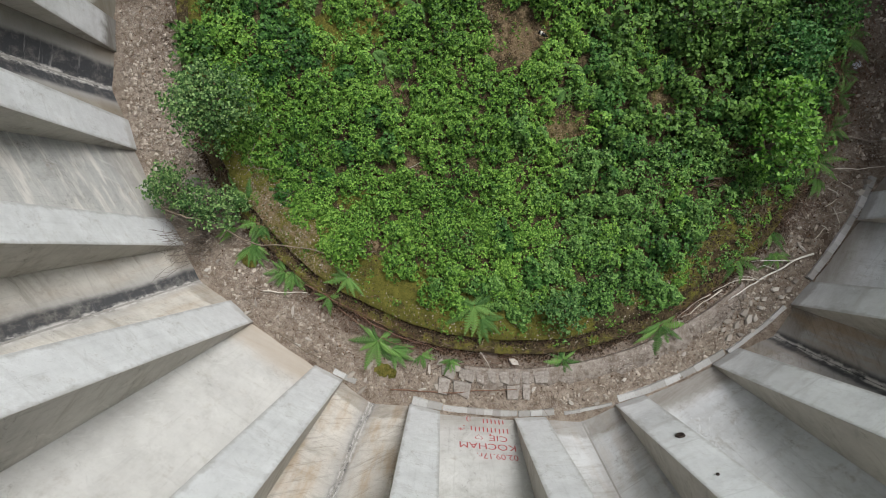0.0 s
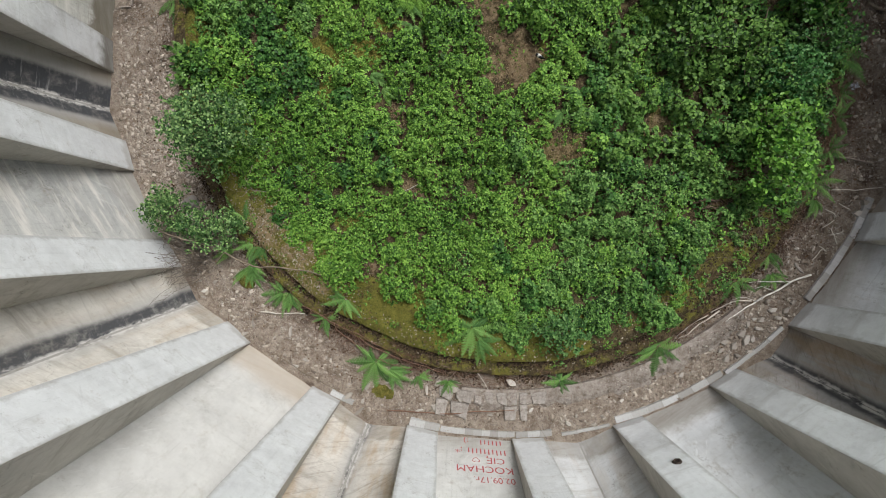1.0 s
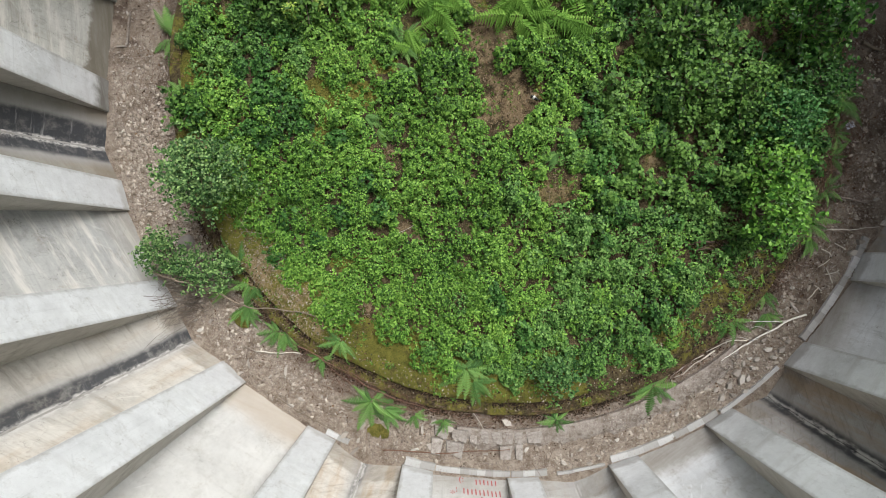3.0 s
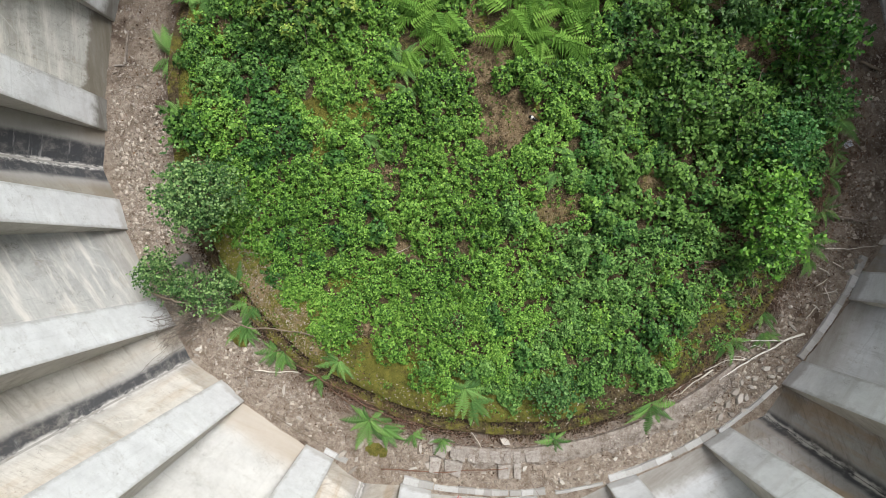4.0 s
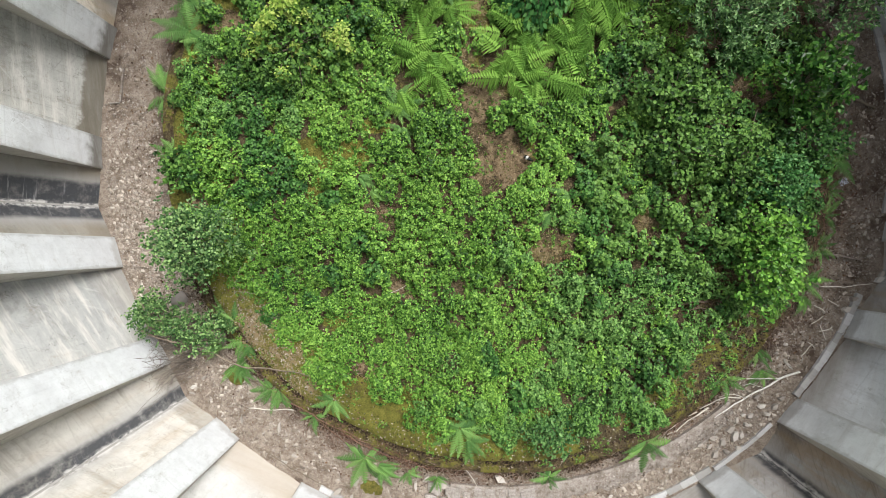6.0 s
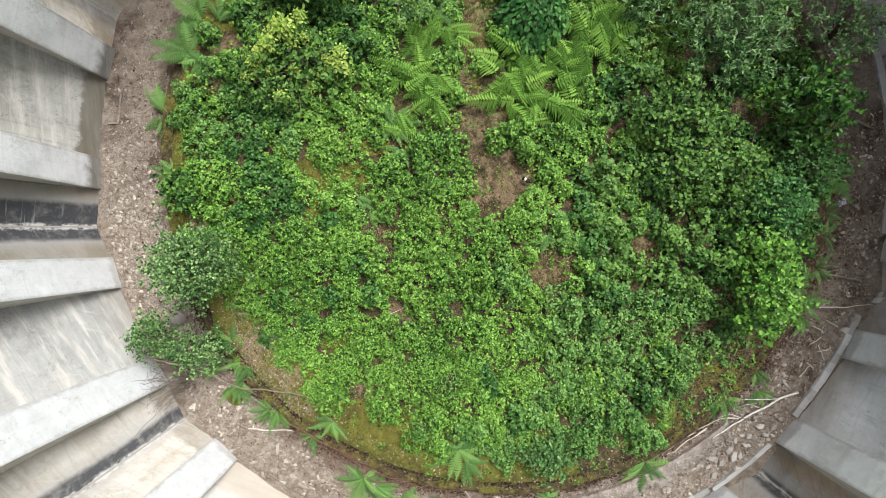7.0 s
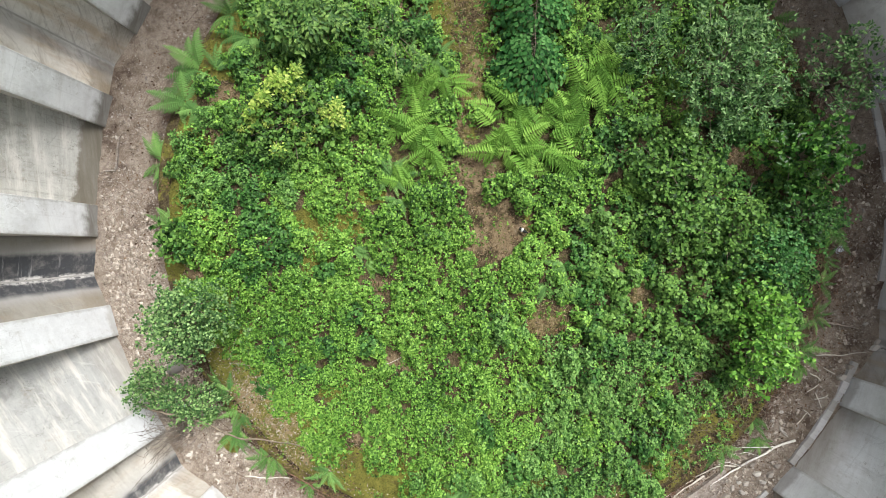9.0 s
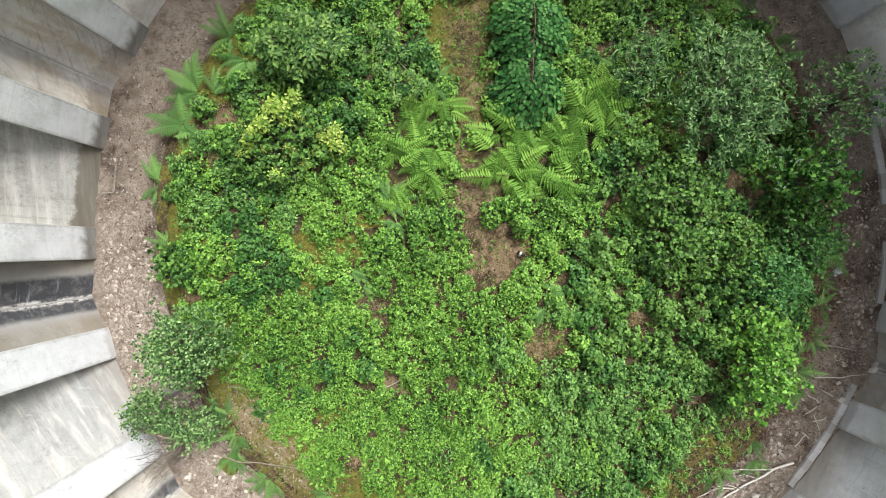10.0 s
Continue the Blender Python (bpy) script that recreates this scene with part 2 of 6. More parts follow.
def stony(name, a, b, c, per_object=True):
    m, nt, bsdf = material(name)
    co = nt.nodes.new("ShaderNodeTexCoord").outputs["Object"]
    if per_object:
        pick = nt.nodes.new("ShaderNodeObjectInfo").outputs["Random"]
    else:
        pick = nt.nodes.new("ShaderNodeNewGeometry").outputs["Random Per Island"]
    col = ramp(nt, pick, (0.0, a), (0.55, b), (1.0, c))
    grit = noise_at(nt, co, 25.0, 6, 0.7)
    col = mix(nt, calc(nt, "MULTIPLY", smooth_step(nt, grit, 0.5, 0.7), 0.5), col, (0.19, 0.15, 0.12))
    nt.links.new(col, bsdf.inputs["Base Color"])
    bsdf.inputs["Roughness"].default_value = 0.9
    bump(nt, bsdf, grit, 0.4, 0.01)
    return m


def woody(name, a, b):
    m, nt, bsdf = material(name)
    co = nt.nodes.new("ShaderNodeTexCoord").outputs["Object"]
    grain = noise_at(nt, co, 14.0, 6, 0.7)
    nt.links.new(ramp(nt, grain, (0.3, a), (0.7, b)), bsdf.inputs["Base Color"])
    bsdf.inputs["Roughness"].default_value = 0.85
    bump(nt, bsdf, grain, 0.4, 0.01)
    return m


# second tone pair: dark patches, those to the east are painted shade
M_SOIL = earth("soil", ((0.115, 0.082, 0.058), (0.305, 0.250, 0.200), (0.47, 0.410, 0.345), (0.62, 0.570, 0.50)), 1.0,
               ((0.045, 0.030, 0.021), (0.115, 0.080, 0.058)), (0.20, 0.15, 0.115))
# dark first tones put shade between plants into the earth colour
M_MOUND = earth("mossy_earth", ((0.026, 0.019, 0.010), (0.085, 0.065, 0.034), (0.17, 0.135, 0.075), (0.30, 0.25, 0.15)), 1.0,
                ((0.070, 0.076, 0.014), (0.230, 0.218, 0.041)), (0.33, 0.275, 0.11), bare=((0.100, 0.070, 0.040), (0.245, 0.180, 0.105), (0.40, 0.31, 0.195)))
M_FIELD = earth("grassy_field", ((0.04, 0.06, 0.02), (0.06, 0.09, 0.03), (0.09, 0.12, 0.04), (0.12, 0.13, 0.06)), 0.3)
M_FIN = concrete("light_concrete", (0.665, 0.69, 0.708), streaks=0.12, edge=0.30, age=0.75, band=0.45, band_col=(0.26, 0.24, 0.21), band_h=0.16)
# copy of the fin concrete, made paler to offset dim light on east fins
M_FIN_EAST = concrete("east_fin_concrete", (0.72, 0.752, 0.775), edge=0.30, age=0.6, streaks=0.2, band=0.5, band_col=(0.20, 0.18, 0.16), band_h=0.2, seed=8)
M_FIN_DARK = concrete("light_concrete_dark_foot", (0.70, 0.72, 0.735), edge=0.30, streaks=0.2, band=0.9, band_col=(0.145, 0.135, 0.115), band_h=0.30, seed=4, band_soft=0.09)
# browner than the face, with the flank's shade put into the colour
M_FIN_SIDE = concrete("shaded_side_concrete", (0.51, 0.495, 0.452), streaks=0.35, age=1.2, band=0.5, band_col=(0.2, 0.18, 0.15), band_h=0.3, seed=6)
M_BARK = woody("bark", (0.10, 0.075, 0.05), (0.24, 0.20, 0.15))
M_PALE = woody("bleached_wood", (0.42, 0.38, 0.32), (0.66, 0.62, 0.55))
M_TWIG = woody("red_brown_twig", (0.10, 0.05, 0.03), (0.22, 0.13, 0.09))
M_STONE = stony("rubble_stone", (0.25, 0.225, 0.195), (0.38, 0.35, 0.31), (0.53, 0.505, 0.465))
M_GRIT = stony("grit", (0.13, 0.100, 0.080), (0.30, 0.255, 0.218), (0.46, 0.42, 0.375), False)
M_RUBBLE = stony("tan_rubble", (0.19, 0.155, 0.122), (0.33, 0.283, 0.230), (0.50, 0.450, 0.385), False)
M_BRAMBLE = leafy("bramble_leaf", (0.017, 0.055, 0.009), (0.089, 0.212, 0.029), (0.212, 0.388, 0.067))
M_IVY = leafy("dark_leaf", (0.009, 0.034, 0.007), (0.038, 0.118, 0.022), (0.095, 0.215, 0.048), 0.5)
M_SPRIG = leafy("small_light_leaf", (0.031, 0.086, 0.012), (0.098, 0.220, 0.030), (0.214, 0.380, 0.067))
M_FERN = leafy("fern_green", (0.060, 0.140, 0.036), (0.112, 0.232, 0.060), (0.185, 0.335, 0.088), 0.6, 0.08, 0.8, 0.8, True)


# ---- mesh helpers ----
def mesh_of(name, verts, faces, mat, smooth=False):
    me = bpy.data.meshes.new(name)
    me.from_pydata([tuple(v) for v in verts], [], faces)
    me.materials.append(mat)
    if smooth:
        me.polygons.foreach_set("use_smooth", [True] * len(me.polygons))
    me.update()
    return me


def part_mesh(name, me, parent, label=""):
    ob = new(name, me)
    ob.parent = parent
    if label:
        ob["label"] = label
    return ob


def part(name, bm, mat, parent, label=""):
    me = bpy.data.meshes.new(name)
    bm.to_mesh(me)
    bm.free()
    me.materials.append(mat)
    return part_mesh(name, me, parent, label)


def polar(r, deg, z=0.0):
    return Vector((r * math.cos(radians(deg)), r * math.sin(radians(deg)), z))


def big_mesh(name, verts, faces_per, mat, smooth=True):
    """A large mesh from numpy arrays: verts (n, 3) and quads (m, 4)."""
    me = bpy.data.meshes.new(name)
    me.vertices.add(len(verts))
    me.vertices.foreach_set("co", np.asarray(verts, np.float32).ravel())
    q = np.asarray(faces_per, np.int32)
    me.loops.add(q.size)
    me.loops.foreach_set("vertex_index", q.ravel())
    me.polygons.add(len(q))
    me.polygons.foreach_set("loop_start", np.arange(0, q.size, q.shape[1], dtype=np.int32))
    me.materials.append(mat)
    me.update(calc_edges=True)
    me.validate()
    if smooth:
        me.polygons.foreach_set("use_smooth", np.ones(len(me.polygons), bool))
    return me


# Half outline of a leaf: how far along, how wide.
OVAL = ((0.28, 0.95), (0.68, 0.80))
OVATE = ((0.3, 1.0), (0.68, 0.68))
LANCE = ((0.35, 1.0), (0.7, 0.62))
PINNA = ((0.04, 1.0), (0.55, 0.72))
LOBED = ((0.14, 0.66), (0.42, 1.0), (0.60, 0.58))
TOOTHED = ((0.12, 0.50), (0.45, 1.0), (0.68, 0.66))


def leaf_arrays(pos, yaw, pitch, roll, length, width, form=OVAL, fold=0.25, droop=0.15):
    """Leaves folded along the midrib: two halves each. pos is the leaf's foot."""
    n = len(pos)
    k = len(form)
    along, half = [a for a, w in form], [w for a, w in form]
    x = np.array([0, *along, 1, *along[::-1]])
    y = np.array([0, *half, 0, *[-w for w in half[::-1]]]) * 0.5
    lx = length[:, None] * x[None]
    ly = width[:, None] * y[None]
    lz = np.abs(ly) * fold - droop * length[:, None] * x[None] ** 2
    cr, sr = np.cos(roll)[:, None], np.sin(roll)[:, None]
    ly, lz = ly * cr - lz * sr, ly * sr + lz * cr
    cp, sp = np.cos(pitch)[:, None], np.sin(pitch)[:, None]
    lx, lz = lx * cp - lz * sp, lx * sp + lz * cp
    cy, sy_ = np.cos(yaw)[:, None], np.sin(yaw)[:, None]
    lx, ly = lx * cy - ly * sy_, lx * sy_ + ly * cy
    v = np.stack([lx, ly, lz], 2) + np.asarray(pos)[:, None, :]
    base = np.arange(n)[:, None] * (2 * k + 2)
    f = np.concatenate([base + np.array([[0, *range(k + 1, 0, -1)]]), base + np.array([[0, *range(2 * k + 1, k, -1)]])])
    return v.reshape(-1, 3), f


def join_arrays(chunks):
    vs, fs, k = [], [], 0
    for v, f in chunks:
        vs.append(v)
        fs.append(f + k)
        k += len(v)
    return np.concatenate(vs), np.concatenate(fs)


def tube(points, radii, sides=6):
    """A tapered limb along points, as vertices and quads."""
    verts, faces = [], []
    for i, p in enumerate(points):
        p = Vector(p)
        d = Vector(points[min(i + 1, len(points) - 1)]) - Vector(points[max(i - 1, 0)])
        q = d.to_track_quat("Z", "Y") if d.length > 1e-6 else Vector((0, 0, 1)).to_track_quat("Z", "Y")
        for k in range(sides):
            a = 2 * math.pi * k / sides
            verts.append(p + q @ Vector((radii[i] * math.cos(a), radii[i] * math.sin(a), 0)))
        if i:
            b = (i - 1) * sides
            for k in range(sides):
                k2 = (k + 1) % sides
                faces.append((b + k, b + k2, b + sides + k2, b + sides + k))
    n = len(verts)
    faces.append(tuple(range(sides))[::-1])
    faces.append(tuple(range(n - sides, n)))
    return verts, faces


# ---- the pit: ground, wall, buttresses ----
R, H = 7.70, 6.0
FIN0, FIN_W = 2.2, 0.62
FIN_SHIFT = {11: -0.9, 13: -0.5, 15: -0.25, 16: 0.2, 18: 0.3, 20: 0.2, 21: -0.5}


def lean_of(k):
    """How far the wall leans out per metre of height, by bay."""
    return 0.36 if 18 <= k <= 23 else 0.29


def lumps(x, y, scale, seed=0.0):
    return noise.noise(Vector((x * scale, y * scale, seed)))


def build_ground():
    rings = [0, 2, 4, 5.5, 6.0] + [6.2 + 0.08 * i for i in range(21)] + [8.2]
    seg = 288
    verts, faces = [], []
    for r in rings:
        for k in range(seg):
            a = 360 * k / seg
            p = polar(r, a)
            z = 0.0
            if 6.2 < r < 7.9:
                z = 0.035 * lumps(p.x, p.y, 1.3, 3) + 0.02 * lumps(p.x, p.y, 5, 7) + 0.01 * lumps(p.x, p.y, 14, 9)
                z += 0.05 * max(0, (6.6 - r) / 0.4) + 0.03 * max(0, (r - 7.3) / 0.4)
            verts.append((p.x, p.y, z))
    for r, z in ((11.0, H - 0.4), (14, H - 0.02), (40, H), (400, H), (3000, H)):
        for k in range(seg):
            p = polar(r, 360 * k / seg)
            verts.append((p.x, p.y, z))
    n = len(rings) + 5
    for i in range(n - 1):
        for k in range(seg):
            k2 = (k + 1) % seg
            faces.append((i * seg + k, (i + 1) * seg + k, (i + 1) * seg + k2, i * seg + k2))
    me = mesh_of("ground", verts, faces, M_SOIL, True)
    me.materials.append(M_FIELD)
    for p in me.polygons:
        if p.index >= (len(rings)) * seg:
            p.material_index = 1
    # mask of dark soil: shade painted along the east, litter at the mound's foot
    ground_dark = []
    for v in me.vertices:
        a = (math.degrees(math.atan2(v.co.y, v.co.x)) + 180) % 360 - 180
        ground_dark.append(0.33 + 0.17 * math.exp(-((a + 4) / 24) ** 2) + 0.16 * math.exp(-((a + 36) / 9) ** 2) - 0.08 * math.exp(-((a + 80) / 45) ** 2) - 0.10 * math.exp(-((a + 163) / 14) ** 2) + 0.10 * math.exp(-((a - 168) / 16) ** 2) + 0.12 * math.exp(-((a + 184) / 6) ** 2))
        ground_dark[-1] += 0.16 * max(0.0, min(1.0, (6.85 - math.hypot(v.co.x, v.co.y)) / 0.25))
    me.attributes.new("moss", "FLOAT", "POINT").data.foreach_set("value", ground_dark)
    return tagged(new("ground", me), "brown soil strewn with grit, chips and dead twigs", "ground", kind="structure")


def lofted(name, profile, mat, parent, lean, thick=0.35, label="", h=H, steps=6):
    """A wall slab: profile is a list of (across, outward) at the foot, in the frame of its bay's middle; it leans out with height."""
    deg, pts = profile
    out = Vector((math.cos(radians(deg)), math.sin(radians(deg)), 0))
    side = Vector((-out.y, out.x, 0))
    n = len(pts)
    verts, faces, uvs = [], [], []
    for layer in (0, 1):
        for i in range(steps + 1):
            z = -0.15 + (h + 0.15) * i / steps
            for t, o in pts:
                verts.append(side * t + out * (R + o + lean * max(z, -0.15) + layer * thick) + Vector((0, 0, z)))
                uvs.append((t, z))
    m = n * (steps + 1)
    for i in range(steps):
        for k in range(n - 1):
            a = i * n + k
            faces.append((a, a + n, a + n + 1, a + 1))
            faces.append((m + a, m + a + 1, m + a + n + 1, m + a + n))
    for i in range(steps):
        a, b = i * n, i * n + n - 1
        faces.append((a, m + a, m + a + n, a + n))
        faces.append((b, b + n, m + b + n, m + b))
    top, bot = steps * n, 0
    for k in range(n - 1):
        faces.append((top + k, m + top + k, m + top + k + 1, top + k + 1))
        faces.append((bot + k, bot + k + 1, m + bot + k + 1, m + bot + k))
    me = mesh_of(name, verts, faces, mat)
    layer = me.uv_layers.new(name="UVMap")
    for lp in me.loops:
        layer.data[lp.index].uv = uvs[lp.vertex_index]
    return part_mesh(name, me, parent, label)


def buttress(deg, parent, mat):
    """A pier with an upright face; the wall behind it leans away, so that it deepens with height."""
    out = Vector((math.cos(radians(deg)), math.sin(radians(deg)), 0))
    side = Vector((-out.y, out.x, 0))
    w = FIN_W / 2
    bm = bmesh.new()
    rows = []
    for z in (-0.15, H + 0.05):
        back = 0.25 + 0.37 * max(z, 0)
        rows.append([bm.verts.new(side * a + out * (R - 0.012 + b) + Vector((0, 0, z))) for a, b in ((-w, back), (-w, 0), (w, 0), (w, back))])
    for k in range(4):
        k2 = (k + 1) % 4
        bm.faces.new((rows[0][k], rows[1][k], rows[1][k2], rows[0][k2]))
    bm.faces.new(rows[1][::-1])
    bm.faces.new(rows[0])
    edges = [e for e in bm.edges if {e.verts[0], e.verts[1]} in ({rows[0][1], rows[1][1]}, {rows[0][2], rows[1][2]})]
    bmesh.ops.bevel(bm, geom=edges, offset=0.014, segments=2, affect="EDGES", profile=0.5)
    bmesh.ops.recalc_face_normals(bm, faces=bm.faces)
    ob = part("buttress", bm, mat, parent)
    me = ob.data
    # flanks take a darker, browner tone than the face, part of it shade
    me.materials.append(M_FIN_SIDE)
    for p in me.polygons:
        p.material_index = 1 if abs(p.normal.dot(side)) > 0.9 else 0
    layer = me.uv_layers.new(name="UVMap")
    for lp in me.loops:
        c = me.vertices[lp.vertex_index].co
        t, o = c.dot(side), c.dot(out) - R
        layer.data[lp.index].uv = (t + (o if abs(t) > w - 0.01 else 0) * (1 if t > 0 else -1), c.z)
    return ob


def build_wall():
    wall = tagged(new("wall"), "ring of leaning pale concrete panels with upright buttresses", "wall", kind="structure")
    for k in range(24):
        deg = FIN0 + 15 * k
        fin = buttress(deg + FIN_SHIFT.get(k, 0), wall, M_FIN_DARK if k in (11, 12, 10) else M_FIN_EAST if k > 18 else M_FIN)
        BUTTRESS[k] = fin
        mid = deg + 7.5
        lean = lean_of(k)
        half = R * math.tan(radians(7.5)) - 0.1
        warm = TONE.get(k, (0.50, 0.495, 0.475))
        if k % 2:
            mat = concrete("panel_concrete", warm, streaks=0.5 if k == 11 else 0.10 if k == 15 else 0.2, white=0.95 if k in (13, 11) else 0.15, band={11: 0.95, 15: 0.8, 19: 0.8, 21: 0.8}.get(k, 0.5),
                           band_h={11: 0.40, 15: 0.60, 19: 0.48, 21: 0.42}.get(k, 0.36), band_col={11: (0.150, 0.135, 0.105), 15: (0.43, 0.375, 0.305)}.get(k, (0.24, 0.215, 0.18)),
                           band_soft={11: 0.05, 15: 0.22, 19: 0.12}.get(k, 0.28), seed=k, age={15: 0.7, 13: 1.4, 11: 1.8, 9: 1.7}.get(k, 1.1))
            BAY[k] = lofted("panel", (mid, [(-half - 0.25, 0.0), (half + 0.25, 0.0)]), mat, wall, lean)
        else:
            tar = JOINTS.get(k, (0.25, (-0.12, 0.03), 0.2))
            mat = concrete("joint_panel_concrete", warm, streaks=0.55, tar=tar[0], tar_at=tar[1], rust=tar[2], band=0.5, band_h=0.4, seed=k)
            e = half + 0.25
            deep = 0.23 if k == 20 else 0.17
            cove = [(0.70, 0.0), (0.48, deep * 0.32), (0.24, deep * 0.68), (0.08, deep * 0.93), (0.0, deep)]
            left = [(-e, 0.0)] + [(-max(t, 0.005), o) for t, o in cove]
            right = [(max(t, 0.005), o) for t, o in cove[::-1]] + [(e, 0.0)]
            lofted("panel", (mid, left), mat, wall, lean)
            lofted("panel", (mid, right), mat, wall, lean)
            back = deep + 0.02 if k > 18 else deep - 0.004
            lofted("joint_filler", (mid, [(-0.016, back), (0.016, back)]), M_FILLER if k > 18 else M_LIMED, wall, lean, 0.1, "black joint filler" if k > 18 else "pale limed joint filler")
    return wall


BUTTRESS, BAY = {}, {}
# the concrete of each bay: clean and pale, weathered grey, or brown with seepage; bays on dim sides raised in tone to
# offset the light
TONE = {9: (0.773, 0.751, 0.714), 10: (0.64, 0.62, 0.575), 11: (0.429, 0.431, 0.403), 12: (0.265, 0.254, 0.226), 13: (0.400, 0.409, 0.400), 14: (0.56, 0.546, 0.505),
        15: (0.565, 0.570, 0.558), 16: (0.565, 0.545, 0.505), 17: (0.546, 0.556, 0.546), 18: (0.561, 0.580, 0.590), 19: (0.680, 0.708, 0.730), 20: (0.410, 0.398, 0.390),
        21: (0.650, 0.678, 0.700), 22: (0.440, 0.436, 0.437), 23: (0.50, 0.518, 0.536), 0: (0.684, 0.684, 0.657), 1: (0.752, 0.752, 0.723), 2: (0.692, 0.684, 0.647), 3: (0.684, 0.684, 0.657)}
# how black, from where to where across the joint, how rusty
JOINTS = {12: (0.97, (-0.46, 0.27), 0.1), 14: (0.93, (-0.27, 0.03), 0.25), 16: (0.88, (-0.09, 0.06), 0.45), 18: (0.35, (-0.03, 0.05), 0.15),
          20: (0.9, (-0.20, 0.13), 0.5), 10: (0.35, (-0.05, 0.25), 0.5), 22: (0.5, (-0.1, 0.2), 0.4)}
M_FILLER = concrete("joint_filler", (0.05, 0.05, 0.05), streaks=0.2)
M_LIMED = concrete("limed_joint_filler", (0.34, 0.335, 0.32), streaks=0.5, age=1.5)
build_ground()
build_wall()


# ---- the mound ----
def mound_z(r, a):
    w = 0.06 * noise.noise(Vector((math.cos(a) * 3, math.sin(a) * 3, 1.0))) + 0.025 * noise.noise(Vector((math.cos(a) * 14, math.sin(a) * 14, 2.0)))
    r = r - w
    if r > 6.42:
        return 0.0
    if r > 6.12:
        return 0.15 + 0.05 * (6.42 - r) / 0.3
    return 0.32 + 0.10 * min(1, (6.12 - r) / 3.0)


def mound_height(x, y):
    z = mound_z(math.hypot(x, y), math.atan2(y, x))
    return z + 0.05 * lumps(x, y, 0.7, 11) + 0.02 * lumps(x, y, 3, 12)


# places where earth or moss shows between the plants: x, y, radii
PATHS = [
    (-0.43, 3.63, 0.49, 0.74), (-0.43, 2.57, 0.29, 0.84), (-0.64, 1.56, 0.25, 0.53), (-0.46, 0.52, 0.44, 0.56),
    (-0.06, -0.52, 0.54, 0.70), (5.39, 1.99, 0.22, 0.35), (3.38, 1.78, 0.22, 0.22), (4.86, 0.56, 0.22, 0.34),
    (4.76, -0.24, 0.27, 0.14), (3.86, 1.67, 0.17, 0.17), (4.17, -2.51, 0.26, 0.18), (0.88, -2.2, 0.44, 0.46),
    (-1.86, -2.93, 0.27, 0.22), (-2.2, -1.56, 0.22, 0.27), (2.75, -1.75, 0.46, 0.31),
]
CLEARINGS = [
    (4.39, 0.93, 0.35, 0.32), (-5.06, 1.98, 0.47, 0.29), (-5.12, 1.4, 0.34, 0.22), (-2.33, 1.09, 0.18, 0.29),
    (3.7, -3.15, 0.3, 0.18), (4.7, -1.45, 0.22, 0.26), (-2.49, -4.36, 0.38, 0.18), (-0.59, -2.51, 0.12, 0.12),
    (-1.86, 3.94, 0.17, 0.42), (1.42, 0.56, 0.3, 0.1), (3.33, -1.03, 0.26, 0.15), (4.23, -2.62, 0.26, 0.18),
    (1.32, 0.77, 0.15, 0.17), (-3.18, 3.1, 0.26, 0.18), (-5.56, -1.24, 0.26, 0.21),
]
BARE = PATHS + CLEARINGS
MOSSY = [
    (-4.56, -3.67, 0.47, 0.45), (-4.08, -4.15, 0.52, 0.34), (-3.5, -4.71, 0.43, 0.27), (-5.03, -3.04, 0.31, 0.36),
    (-3.2, -0.38, 0.85, 0.27), (-3.39, -1.08, 0.23, 0.21), (-2.92, -3.52, 0.36, 0.14), (-5.83, 0.08, 0.14, 0.3),
    (3.75, -4.57, 0.49, 0.23), (3.01, -4.94, 0.45, 0.18), (-5.99, -1.24, 0.34, 0.23), (-2.33, 0.13, 0.21, 0.13),
    (-5.24, 2.99, 0.23, 0.36), (-2.92, -4.73, 0.22, 0.22), (-0.99, 3.63, 0.37, 0.67), (-0.8, 2.67, 0.16, 0.36),
    (-2.03, -5.05, 0.63, 0.23), (-2.77, -4.62, 0.49, 0.27), (2.31, -5.36, 0.36, 0.14), (3.37, -4.62, 0.27, 0.18),
    (0.47, -0.34, 0.13, 0.18),
]


def moss_at(x, y):
    r, a = math.hypot(x, y), math.degrees(math.atan2(y, x)) % 360
    m = 0.3 if r < 5.2 else 0.8
    if r > 6.14:
        m = 0.46
    # east side: moss cut back to dark earth, partly shade put into the colour
    if x > 1.9 and r < 5.4:
        m = 0.22
    elif a > 326 or a < 60:
        m = min(m, 0.22)
    elif a > 284:
        m = min(m, 0.40 + 0.12 * max(0.0, min(1.0, (a - 298) / 6)))
    for cx, cy, rx, ry in MOSSY:
        if ((x - cx) / rx) ** 2 + ((y - cy) / ry) ** 2 < 1.3:
            m = max(m, 0.85 if a < 284 else 0.5)
    for cx, cy, rx, ry in BARE:
        if ((x - cx) / rx) ** 2 + ((y - cy) / ry) ** 2 < 1.3:
            m = 0.52 if (cx, cy, rx, ry) in PATHS[:3] else 0.46 if cx > 0.8 and cy < -1 else 0.3
    return m


